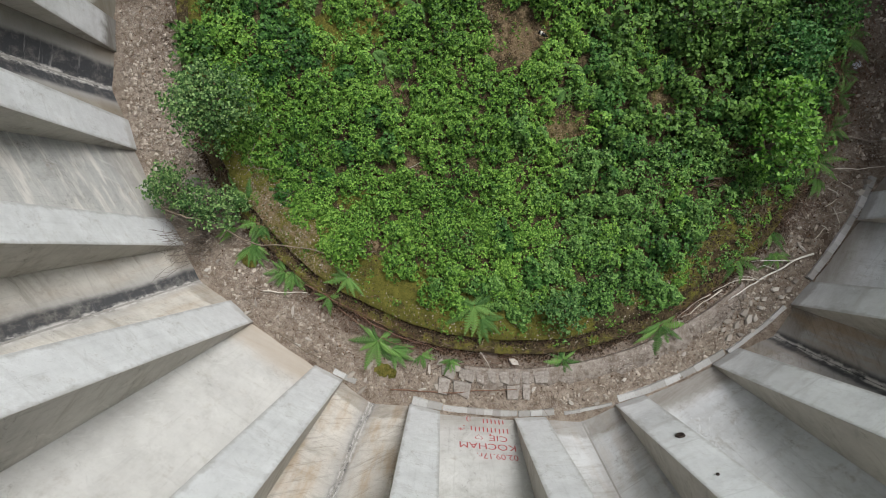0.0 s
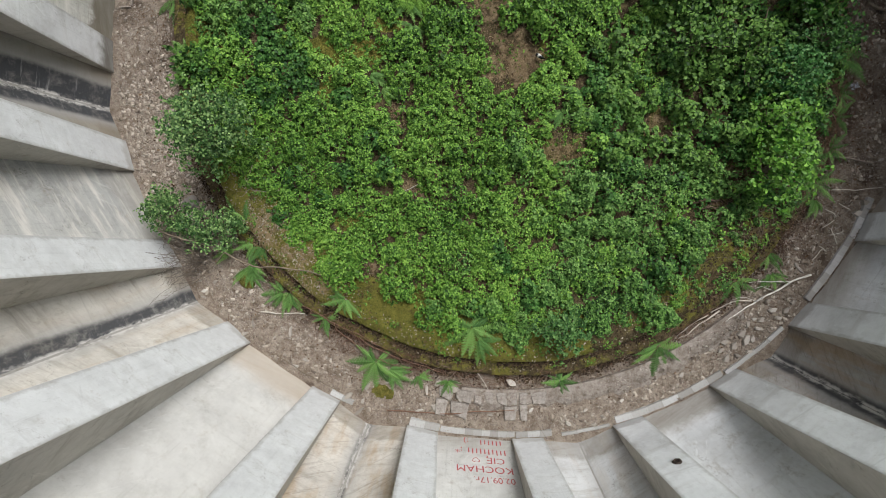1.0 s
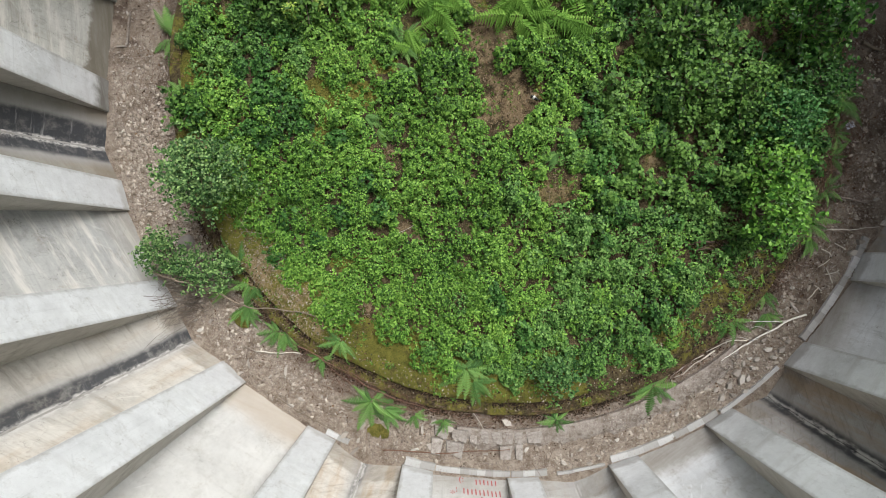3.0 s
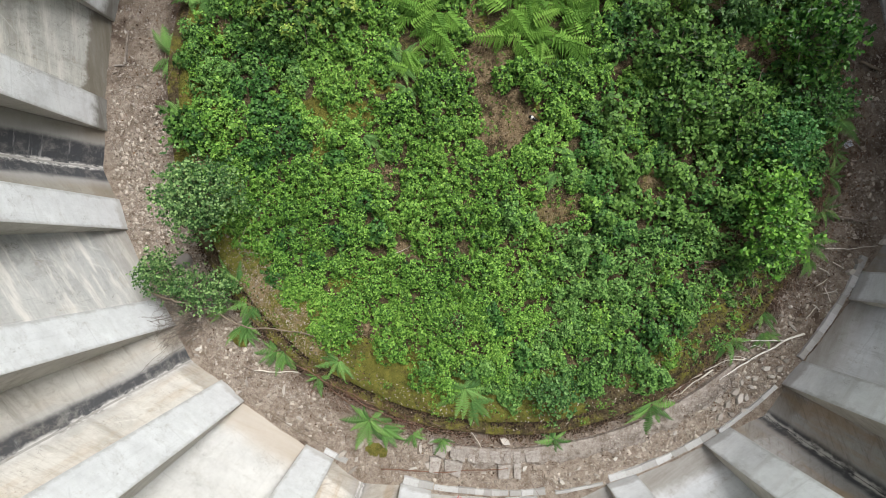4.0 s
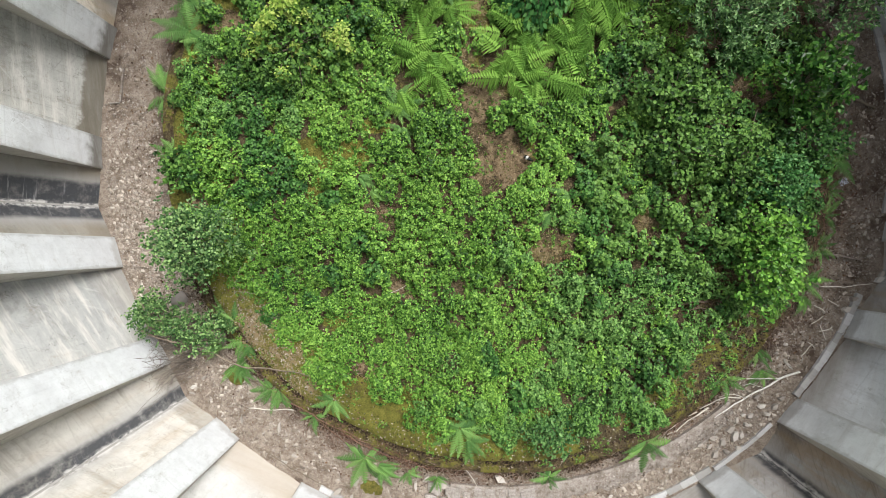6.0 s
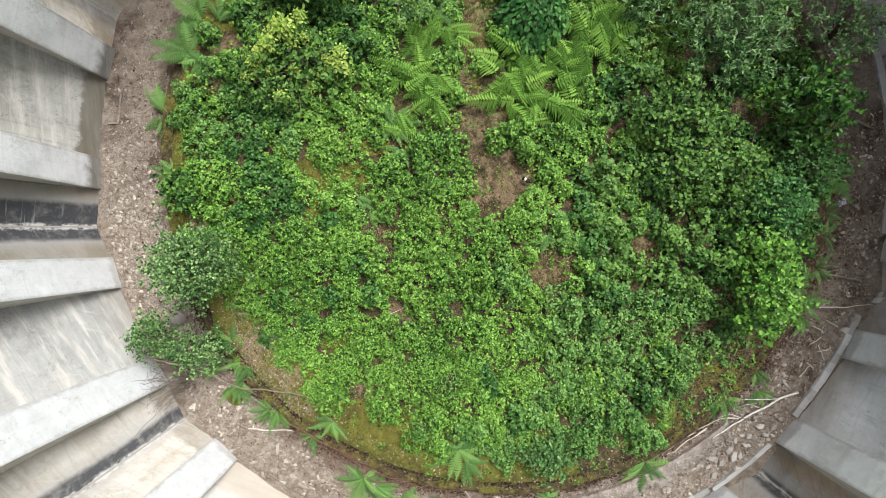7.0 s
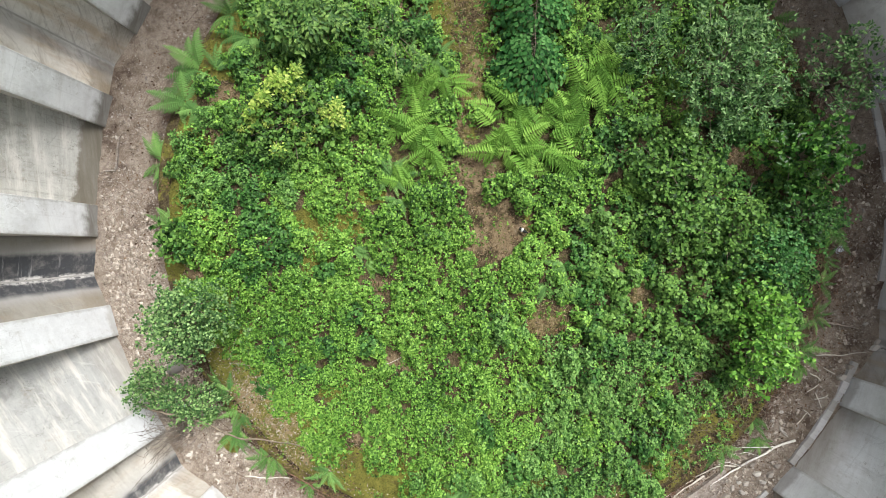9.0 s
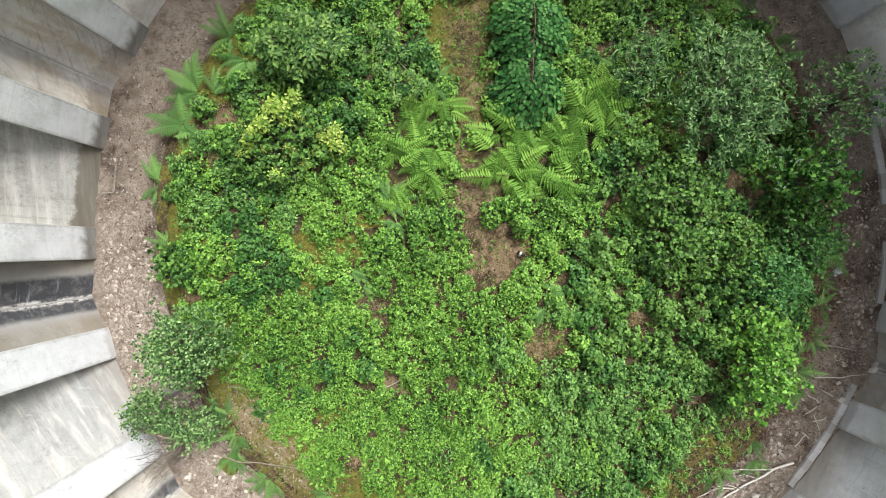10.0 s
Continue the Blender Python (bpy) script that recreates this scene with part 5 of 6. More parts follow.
sapling("low sapling with feathery mid-green leaves beside the path", -1.91, 3.15, 0.8, [(-1.9, 3.38, 0.42, 1), (-2.08, 3.13, 0.42, 1.1), (-1.71, 3.02, 0.33, 1), (-2.27, 3.53, 0.33, 1), (-1.56, 2.68, 0.42, 1), (-1.91, 2.65, 0.37, 1), (-1.36, 2.49, 0.42, 1), (-2.42, 3.12, 0.33, 1), (-2.14, 2.82, 0.33, 0.9), (-1.46, 2.34, 0.42, 1), (-1.81, 2.27, 0.33, 1)], M_FEATHER, 0.13, 5, 6, 25, 1)
tiered_shrub("deep green shrub with ovate leaves in level tiers", 0.55, 3.44, 0.73, 0.67, 0.8, (-0.42, 0.24), 6)
tiered_shrub("deep green shrub with ovate leaves in level tiers", 0.54, 2.4, 0.63, 0.61, 0.72, (-0.02, 0.50), 7)



# ---- rubble, litter and branches on the floor of the pit ----
def chip_arrays(pos, size, long, flat, r):
    """Angular chips: boxes with crooked corners, joined."""
    n = len(pos)
    c = np.array([[sx_, sy_, sz_] for sz_ in (-1, 1) for sy_ in (-1, 1) for sx_ in (-1, 1)], float) * 0.5
    v = c[None] * (1 + 0.35 * r.uniform(-1, 1, (n, 8, 3)))
    v[:, 4:, :2] *= 0.75
    v *= np.stack([size * long, size, size * flat], 1)[:, None, :]
    a = r.uniform(0, 6.28, n)
    t = 0.3 * r.standard_normal(n)
    x, y, z = v[..., 0], v[..., 1], v[..., 2]
    x, z = x * np.cos(t)[:, None] - z * np.sin(t)[:, None], x * np.sin(t)[:, None] + z * np.cos(t)[:, None]
    x, y = x * np.cos(a)[:, None] - y * np.sin(a)[:, None], x * np.sin(a)[:, None] + y * np.cos(a)[:, None]
    v = np.stack([x, y, z], 2) + pos[:, None, :]
    q = np.array([[0, 2, 3, 1], [4, 5, 7, 6], [0, 1, 5, 4], [2, 6, 7, 3], [0, 4, 6, 2], [1, 3, 7, 5]])
    return v.reshape(-1, 3), (np.arange(n)[:, None, None] * 8 + q[None]).reshape(-1, 4)


def ring_places(n, lo, hi, r, weight):
    """Places on the ring floor, thicker where weight(angle) is high."""
    a = r.uniform(0, 360, n)
    a = a[r.uniform(0, 1, n) < np.array([weight(q) for q in a])]
    d = r.uniform(lo, hi, len(a))
    return d * np.cos(np.radians(a)), d * np.sin(np.radians(a))


def floor_z(x, y):
    r = math.hypot(x, y)
    return 0.035 * lumps(x, y, 1.3, 3) + 0.02 * lumps(x, y, 5, 7) + 0.01 * lumps(x, y, 14, 9) + 0.05 * max(0, (6.6 - r) / 0.4) + 0.03 * max(0, (r - 7.3) / 0.4)


def rubbly(a):
    """West and south-east lie thick with chips."""
    return 0.38 - 0.12 * math.exp(-((((a + 180) % 360 - 180) - 8) / 24) ** 2) + 0.6 * math.exp(-((a - 205) / 28) ** 2) + 0.45 * math.exp(-((a - 300) / 30) ** 2) + 0.45 * math.exp(-((a - 342) / 22) ** 2)


def on_apron(x, y):
    return 6.82 < math.hypot(x, y) < 7.1 and 264 < math.degrees(math.atan2(y, x)) % 360 < 317 and noise.noise(Vector((x * 2, y * 2, 30))) > -0.1


def build_gravel():
    r = np.random.default_rng(12)
    chunks = []
    for n, s0, s1, lo, hi in ((80000, 0.005, 0.014, 6.45, 7.74), (8000, 0.012, 0.028, 6.5, 7.66), (420, 0.026, 0.046, 6.6, 7.6)):
        x, y = ring_places(n, lo, hi, r, rubbly)
        heap = noise_field(x, y, 1.5, 61.0) + 0.6 * noise_field(x, y, 4.5, 62.0) + 0.45 * r.uniform(-1, 1, len(x)) > -0.22
        x, y = x[heap], y[heap]
        z = np.array([max(floor_z(a, b), 0.048 if on_apron(a, b) else -1.0) for a, b in zip(x, y)]) + 0.006
        m = len(x)
        chunks.append(chip_arrays(np.stack([x, y, z], 1), r.uniform(s0, s1, m), r.uniform(1.0, 2.6, m), r.uniform(0.3, 0.6, m), r))
    v, f = join_arrays(chunks)
    tagged(new("gravel", big_mesh("gravel", v, f, M_GRIT, False)), "grey and brown chips of stone scattered on soil", "gravel", kind="stuff")
    chunks = []
    a = np.concatenate([r.normal(194, 9, 1500), r.normal(218, 14, 800), r.normal(303, 13, 1100), r.normal(265, 18, 600), r.normal(350, 20, 1000)])
    d = r.uniform(6.62, 7.66, len(a))
    x, y = d * np.cos(np.radians(a)), d * np.sin(np.radians(a))
    z = np.array([floor_z(p, q) for p, q in zip(x, y)]) + 0.002
    m = len(x)
    chunks.append(chip_arrays(np.stack([x, y, z], 1), 0.012 + 0.055 * r.uniform(0, 1, m) ** 2.2, r.uniform(1.0, 2.2, m), r.uniform(0.10, 0.22, m), r))
    v, f = join_arrays(chunks)
    tagged(new("rubble", big_mesh("rubble", v, f, M_RUBBLE, False)), "tan broken chips of mortar and stone on soil", "rubble", kind="stuff")


build_gravel()


def stick_arrays(pos, yaw, pitch, length, thick):
    """Thin three-sided twigs, joined."""
    n = len(pos)
    ring = np.array([[0, 1, 0], [0, -0.5, 0.8], [0, -0.5, -0.8]])
    v = np.concatenate([np.repeat(ring[None] * thick[:, None, None], 1, 0), ring[None] * thick[:, None, None] * 0.6], 1)
    v[:, 3:, 0] += length[:, None]
    x, y, z = v[..., 0], v[..., 1], v[..., 2]
    x, z = x * np.cos(pitch)[:, None] - z * np.sin(pitch)[:, None], x * np.sin(pitch)[:, None] + z * np.cos(pitch)[:, None]
    x, y = x * np.cos(yaw)[:, None] - y * np.sin(yaw)[:, None], x * np.sin(yaw)[:, None] + y * np.cos(yaw)[:, None]
    q = np.array([[0, 3, 4, 1], [1, 4, 5, 2], [2, 5, 3, 0]])
    return (np.stack([x, y, z], 2) + pos[:, None, :]).reshape(-1, 3), (np.arange(n)[:, None, None] * 6 + q[None]).reshape(-1, 4)


M_LITTER = leafy("dead_leaf", (0.035, 0.019, 0.010), (0.090, 0.050, 0.027), (0.20, 0.125, 0.072), 0.8, 0.05, 2.0)
M_TWIGS = stony("dry_twigs", (0.055, 0.028, 0.018), (0.14, 0.085, 0.06), (0.36, 0.30, 0.24), False)


def build_litter():
    r = np.random.default_rng(31)
    x1, y1 = ring_places(6000, 6.34, 6.85, r, lambda a: 0.35 + 0.65 * math.exp(-((a - 245) / 28) ** 2) + 0.6 * math.exp(-((a - 340) / 40) ** 2))
    x2, y2 = ring_places(2200, 6.7, 7.6, r, lambda a: 0.3 + 0.7 * math.exp(-(((a + 180) % 360 - 180 + 8) / 30) ** 2))
    px, py = [], []
    for cx, cy, rx, ry in BARE + MOSSY[8:10] + MOSSY[17:19]:
        k = int(70 * rx * ry / 0.2) + 12
        t, d = r.uniform(0, 6.28, k), np.sqrt(r.uniform(0, 1, k)) * 1.15
        px.append(cx + rx * d * np.cos(t))
        py.append(cy + ry * d * np.sin(t))
    px, py = np.concatenate(px), np.concatenate(py)
    x, y = np.concatenate([x1, x2, px]), np.concatenate([y1, y2, py])
    z = np.array([mound_height(a, b) if math.hypot(a, b) < 6.42 else max(floor_z(a, b), 0.0) for a, b in zip(x, y)]) + 0.012
    n = len(x)
    v, f = stick_arrays(np.stack([x, y, z], 1), r.uniform(0, 6.28, n), 0.12 * r.standard_normal(n) + 0.06, np.where(np.arange(n) < n - len(px), r.uniform(0.08, 0.34, n), r.uniform(0.03, 0.13, n)), r.uniform(0.0018, 0.0045, n))
    tagged(new("twigs", big_mesh("twigs", v, f, M_TWIGS, False)), "dry reddish-brown twigs and needles on the ground", "litter", kind="stuff")
    th = Thicket(OVAL)
    xs, ys = ring_places(7000, 5.75, 7.3, r, lambda a: 0.4 + 0.5 * math.exp(-((a - 345) / 45) ** 2))
    x, y = np.concatenate([xs, px]), np.concatenate([ys, py])
    x = x + 0.1 * r.standard_normal(len(x))
    z = np.array([mound_height(a, b) if math.hypot(a, b) < 6.42 else max(floor_z(a, b), 0.0) for a, b in zip(x, y)]) + 0.012
    n = len(x)
    ln = r.uniform(0.015, 0.055, n)
    th.leaves(np.stack([x, y, z], 1), r.uniform(0, 6.28, n), 0.25 * r.standard_normal(n), 0.25 * r.standard_normal(n), ln, ln * r.uniform(0.4, 0.8, n))
    tagged(new("dead_leaves", th.mesh("dead_leaves", M_LITTER)), "brown dead leaves lying on the ground", "litter", kind="stuff")


build_litter()


def build_straw():
    """Short tan stalks and needles strewn over the open ground on the mound."""
    r = np.random.default_rng(83)
    px, py = [], []
    for cx, cy, rx, ry in BARE + MOSSY[:3]:
        k = int(520 * rx * ry / 0.2) + 40
        t, d = r.uniform(0, 6.28, k), np.sqrt(r.uniform(0, 1, k)) * 1.25
        px.append(cx + rx * d * np.cos(t))
        py.append(cy + ry * d * np.sin(t))
    x, y = np.concatenate(px), np.concatenate(py)
    inside = np.hypot(x, y) < 6.3
    x, y = x[inside], y[inside]
    n = len(x)
    z = ground_of(x, y) + r.uniform(0.004, 0.02, n)
    v, f = stick_arrays(np.stack([x, y, z], 1), r.uniform(0, 6.28, n), 0.15 * r.standard_normal(n), r.uniform(0.02, 0.09, n), r.uniform(0.0012, 0.0032, n))
    tagged(new("straw", big_mesh("straw", v, f, M_STRAW, False)), "short tan dead stalks strewn on open ground", "litter", kind="stuff")


def build_crumbs():
    """Pale crumbs of mortar and leaf scraps on the mossy edge."""
    r = np.random.default_rng(91)
    a = np.concatenate([r.normal(221, 8, 1500), r.uniform(225, 300, 900)])
    d = np.concatenate([r.normal(5.75, 0.3, 1500), r.uniform(5.75, 6.4, 900)])
    x, y = d * np.cos(np.radians(a)), d * np.sin(np.radians(a))
    keep = d < 6.36
    x, y = x[keep], y[keep]
    n = len(x)
    v, f = chip_arrays(np.stack([x, y, ground_of(x, y) + 0.004], 1), 0.006 + 0.016 * r.uniform(0, 1, n) ** 2, r.uniform(1.0, 2.4, n), r.uniform(0.15, 0.4, n), r)
    tagged(new("crumbs", big_mesh("crumbs", v, f, M_RUBBLE, False)), "pale crumbs of mortar scattered on moss", "litter", kind="stuff")


build_crumbs()
M_STRAW = stony("dry_straw", (0.12, 0.066, 0.036), (0.29, 0.20, 0.11), (0.50, 0.40, 0.25), False)
build_straw()


def build_shade_litter():
    """Dark litter leaves along the ledges and east edge, also used as painted shade."""
    r = np.random.default_rng(52)
    th = Thicket(OVAL)
    a = np.concatenate([r.uniform(200, 345, 6000), r.uniform(205, 340, 5000)])
    d = np.concatenate([6.46 + np.abs(r.normal(0, 0.07, 6000)), 6.15 + np.abs(r.normal(0, 0.06, 5000))])
    w = np.array([0.06 * noise.noise(Vector((math.cos(q) * 3, math.sin(q) * 3, 1.0))) + 0.025 * noise.noise(Vector((math.cos(q) * 14, math.sin(q) * 14, 2.0))) for q in np.radians(a)])
    low = np.array([noise.noise(Vector((q * 0.22, 0, 8))) for q in a]) > -0.22
    a, d, z = a[low], (d + w)[low], np.concatenate([np.full(6000, 0.02), np.full(5000, 0.20)])[low]
    a, d, z = np.concatenate([a, r.normal(321, 11, 1500)]), np.concatenate([d, r.uniform(5.4, 6.55, 1500)]), np.concatenate([z, np.full(1500, 0.2)])
    a, d, z = np.concatenate([a, r.normal(8, 16, 2000)]), np.concatenate([d, r.uniform(5.7, 6.6, 2000)]), np.concatenate([z, np.full(2000, 0.2)])
    n = len(a)
    ln = r.uniform(0.02, 0.05, n)
    x, y = d * np.cos(np.radians(a)), d * np.sin(np.radians(a))
    z = np.where(z > 0.1, np.array([mound_z(p, q) if p < 6.4 else 0.02 for p, q in zip(d, np.radians(a))]), z)
    swell = np.array([0.05 * lumps(p, q, 0.7, 11) + 0.02 * lumps(p, q, 3, 12) for p, q in zip(x, y)])
    z = z + np.where(z > 0.1, swell, 0.0) + r.uniform(0, 0.02, n)
    th.leaves(np.stack([x, y, z], 1), r.uniform(0, 6.28, n), 0.2 * r.standard_normal(n), 0.2 * r.standard_normal(n), ln, ln * r.uniform(0.5, 0.9, n))
    tagged(new("leaf_mould", th.mesh("leaf_mould", M_SHADE_LITTER)), "dark litter leaves along the mound ledges, used as painted shade", "litter", kind="stuff")


M_SHADE_LITTER = leafy("shade_litter_leaf", (0.016, 0.010, 0.006), (0.048, 0.032, 0.018), (0.125, 0.088, 0.052), 0.7, 0.02, 2.0)
build_shade_litter()


def build_needles():
    """Heaps of reddish dead stalks along the foot of the mound."""
    r = np.random.default_rng(44)
    a = np.concatenate([r.normal(241, 8, 520), r.normal(262, 9, 260), r.normal(348, 14, 900), r.normal(20, 14, 500), r.normal(300, 7, 200)])
    d = np.concatenate([r.normal(6.50, 0.13, 520), r.normal(6.50, 0.12, 260), r.normal(6.55, 0.24, 900), r.normal(6.45, 0.22, 500), r.normal(6.5, 0.1, 200)])
    x, y = d * np.cos(np.radians(a)), d * np.sin(np.radians(a))
    n = len(x)
    z = np.array([mound_height(p, q) if math.hypot(p, q) < 6.42 else max(floor_z(p, q), 0.0) for p, q in zip(x, y)]) + r.uniform(0.01, 0.07, n)
    v, f = stick_arrays(np.stack([x, y, z], 1), np.radians(a) + np.pi / 2 + 1.0 * r.standard_normal(n), 0.2 * r.standard_normal(n), r.uniform(0.05, 0.30, n), r.uniform(0.0016, 0.0038, n))
    tagged(new("dead_stalks", big_mesh("dead_stalks", v, f, M_RED_STALK, False)), "heaps of reddish-brown dead fern stalks and needles", "litter", kind="stuff")


def build_canes():
    """Thin bare bramble canes that arch over the open ground along the south-east edge, and fine dead stems among the plants."""
    r = np.random.default_rng(71)
    feet, yaws, pitches, lengths, thicks = [], [], [], [], []
    for i in range(300):
        if i < 210:
            a, d = radians(r.normal(325, 13)), r.uniform(5.1, 6.5)
            x, y = d * math.cos(a), d * math.sin(a)
        elif i < 250:
            a, d = radians(r.normal(10, 16)), r.uniform(5.8, 6.8)
            x, y = d * math.cos(a), d * math.sin(a)
        else:
            x, y = r.normal(-4.6, 0.5), r.normal(-3.0, 0.4)
        p = np.array([x, y, ground_z(x, y) + 0.01])
        yaw, rise, bend = r.uniform(0, 6.28), r.uniform(0.2, 0.9), r.normal(0, 0.35)
        n, seg = 7, r.uniform(0.05, 0.12)
        thick = r.uniform(0.0016, 0.0036)
        for k in range(n):
            pitch = rise * (1 - 2.2 * k / n)
            step = np.array([math.cos(yaw) * math.cos(pitch), math.sin(yaw) * math.cos(pitch), math.sin(pitch)]) * seg
            if p[2] + step[2] < ground_z(p[0] + step[0], p[1] + step[1]):
                break
            feet.append(p)
            yaws.append(yaw)
            pitches.append(pitch)
            lengths.append(seg * 1.03)
            thicks.append(thick * (1 - 0.06 * k))
            p, yaw = p + step, yaw + bend * 0.5 + r.normal(0, 0.15)
    v, f = stick_arrays(np.array(feet), np.array(yaws), np.array(pitches), np.array(lengths), np.array(thicks))
    tagged(new("bramble_canes", big_mesh("bramble_canes", v, f, M_CANE, False)), "thin pale bare canes arching over the mound edge", "canes", kind="stuff")


def ground_z(x, y):
    return mound_height(x, y) if math.hypot(x, y) < 6.42 else max(floor_z(x, y), 0.0)


M_CANE = woody("dry_cane", (0.12, 0.092, 0.064), (0.28, 0.235, 0.18))
build_canes()
M_RED_STALK = stony("dead_stalk", (0.075, 0.028, 0.018), (0.16, 0.075, 0.045), (0.29, 0.19, 0.13), False)
build_needles()


def stone_mesh(seed, long, flat):
    """A broken slab or stone of unit width, lying flat."""
    r = random.Random(seed)
    bm = bmesh.new()
    n = r.choice((5, 6, 7))
    low, top = [], []
    for k in range(n):
        a = 2 * math.pi * (k + r.uniform(-0.25, 0.25)) / n
        d = 0.5 * r.uniform(0.5, 1.2)
        low.append(bm.verts.new((d * math.cos(a) * long, d * math.sin(a), 0)))
        top.append(bm.verts.new((d * math.cos(a) * long * 0.93, d * math.sin(a) * 0.9, flat * r.uniform(0.75, 1.15))))
    bm.faces.new(low[::-1])
    bm.faces.new(top)
    for k in range(n):
        bm.faces.new((low[k], low[(k + 1) % n], top[(k + 1) % n], top[k]))
    bmesh.ops.bevel(bm, geom=[e for e in bm.edges if e.verts[0] in top and e.verts[1] in top], offset=0.035, segments=1, affect="EDGES")
    me = bpy.data.meshes.new("stone")
    bm.to_mesh(me)
    bm.free()
    me.materials.append(M_STONE)
    return me


SHARDS = [stone_mesh(60 + i, 2.9, 0.4) for i in range(4)]
SLABS = [stone_mesh(70 + i, 1.35, 0.42) for i in range(4)]
# x, y, length, turn
SHARDS_WEST = [
    (-4.98, -5.48, 0.2, 95), (-4.27, -5.64, 0.25, 80), (-4.18, -6.28, 0.24, -25), (-3.98, -6.17, 0.19, -35),
    (-3.57, -6.13, 0.12, 95), (-3.48, -6.14, 0.1, 70), (-2.93, -7.15, 0.25, 40), (-2.77, -6.69, 0.25, 40),
    (-3.24, -7.07, 0.13, -30), (-0.87, -7.29, 0.19, 88), (-1.62, -6.78, 0.24, 85), (-0.39, -7.24, 0.16, 5),
    (-5.95, -4.94, 0.13, -20), (-4.96, -4.74, 0.12, 40), (-3.15, -6.66, 0.12, 20), (5.41, -4.25, 0.12, 60),
    (-1.78, -7.15, 0.18, 8), (-0.78, -6.82, 0.16, 80), (5.63, -4.41, 0.19, -50), (5.9, -4.3, 0.15, 60),
    (-4.58, -5.73, 0.1, 40), (7.19, -0.09, 0.18, 100), (6.74, 3.37, 0.1, 40),
]
SLABS_SOUTH = [
    (-3.13, -6.87, 0.19, 30), (-5.13, -5.65, 0.15, 20), (-2.85, -6.96, 0.12, 60), (-1.42, -7.09, 0.22, 0),
    (-0.96, -6.91, 0.18, 80), (-0.63, -6.87, 0.12, 50), (-1.09, -6.72, 0.3, -5), (0.41, -7.15, 0.12, 40),
    (1.13, -7.4, 0.16, -20), (1.63, -7.42, 0.12, 10), (1.46, -7.15, 0.1, 30), (1.29, -7.26, 0.09, 70),
    (-1.4, -6.61, 0.22, 60), (-5.73, -4.66, 0.12, 30), (-5.92, -4.83, 0.13, 10), (-6.01, -4.63, 0.1, 40),
    (-6.66, -4.58, 0.12, 80), (0.03, -6.61, 0.25, -25), (2.17, -6.96, 0.1, 30), (1.79, -7.26, 0.1, 0),
    (-2.38, -6.61, 0.1, 20), (-6.33, -4.25, 0.1, 20),
]
SLABS_HEAP = [
    (4.18, -5.82, 0.2, 15), (4.36, -5.9, 0.17, 70), (4.5, -5.66, 0.2, 35), (4.1, -5.98, 0.15, 50), (4.42, -6.08, 0.16, 5), (4.7, -5.75, 0.17, 80),
    (4.28, -5.5, 0.15, 25), (3.9, -5.95, 0.16, 60), (4.88, -5.38, 0.15, 40), (5.2, -5.35, 0.16, 10), (4.62, -5.48, 0.13, 65), (5.02, -5.02, 0.14, 30),
]
SLABS_EAST = [
    (4.0, -5.68, 0.24, 10), (4.58, -5.79, 0.22, 60), (4.81, -5.56, 0.16, 0), (4.2, -6.14, 0.18, 60),
    (4.64, -6.0, 0.15, 20), (5.1, -5.2, 0.19, 30), (5.35, -5.2, 0.18, 45), (5.49, -5.05, 0.13, 20),
    (4.51, -5.34, 0.12, 50), (4.75, -5.38, 0.1, 10), (3.34, -6.46, 0.12, 50), (5.55, -4.33, 0.1, 90),
    (5.38, -4.17, 0.1, 20), (6.89, -3.14, 0.22, -40), (6.74, -3.33, 0.19, 20), (7.38, -2.64, 0.15, 40),
    (7.19, -2.29, 0.11, 20), (7.27, 0.59, 0.07, 30), (5.79, 3.86, 0.08, 10), (6.23, 3.69, 0.07, 0),
    (5.57, -4.01, 0.1, 0), (7.33, -2.75, 0.19, 20), (6.89, -1.71, 0.1, 30), (4.31, -5.62, 0.1, 30),
]


def stones(rows, shapes, label, group, ratio):
    r = random.Random(len(rows))
    for x, y, length, turn in rows:
        k = length / ratio
        z = mound_height(x, y) if math.hypot(x, y) < 6.4 else floor_z(x, y)
        ob = new("stone", r.choice(shapes))
        ob.matrix_basis = pose(x, y, z - 0.004, r.uniform(-5, 5), r.uniform(-5, 5), turn) @ Matrix.Diagonal((k, k, k, 1))
        tagged(ob, label, "stone", group)


stones(SHARDS_WEST, SHARDS, "long pale broken shard of stone lying on soil", "shards on the floor", 2.9)
stones(SLABS_SOUTH, SLABS, "pale broken slab of mortar lying on soil", "slabs on the floor", 1.35)
stones(SLABS_HEAP, SLABS, "flat grey slab of concrete in a heap of rubble", "slabs on the floor", 1.35)
stones(SLABS_EAST, SLABS, "grey broken piece of concrete lying among rubble", "slabs on the floor", 1.35)


def barky(name):
    """White bark with dark cross marks."""
    m, nt, bsdf = material(name)
    co = nt.nodes.new("ShaderNodeTexCoord").outputs["Object"]
    mark = noise_at(nt, co, 9.0, 6, 0.8, (1, 1.6, 1))
    grain = noise_at(nt, co, 60.0, 4, 0.7)
    col = ramp(nt, grain, (0.3, (0.52, 0.49, 0.45)), (0.7, (0.76, 0.74, 0.70)))
    col = mix(nt, smooth_step(nt, mark, 0.54, 0.62), col, (0.07, 0.06, 0.05))
    nt.links.new(col, bsdf.inputs["Base Color"])
    bsdf.inputs["Roughness"].default_value = 0.7
    bump(nt, bsdf, mark, 0.4, 0.006)
    return m


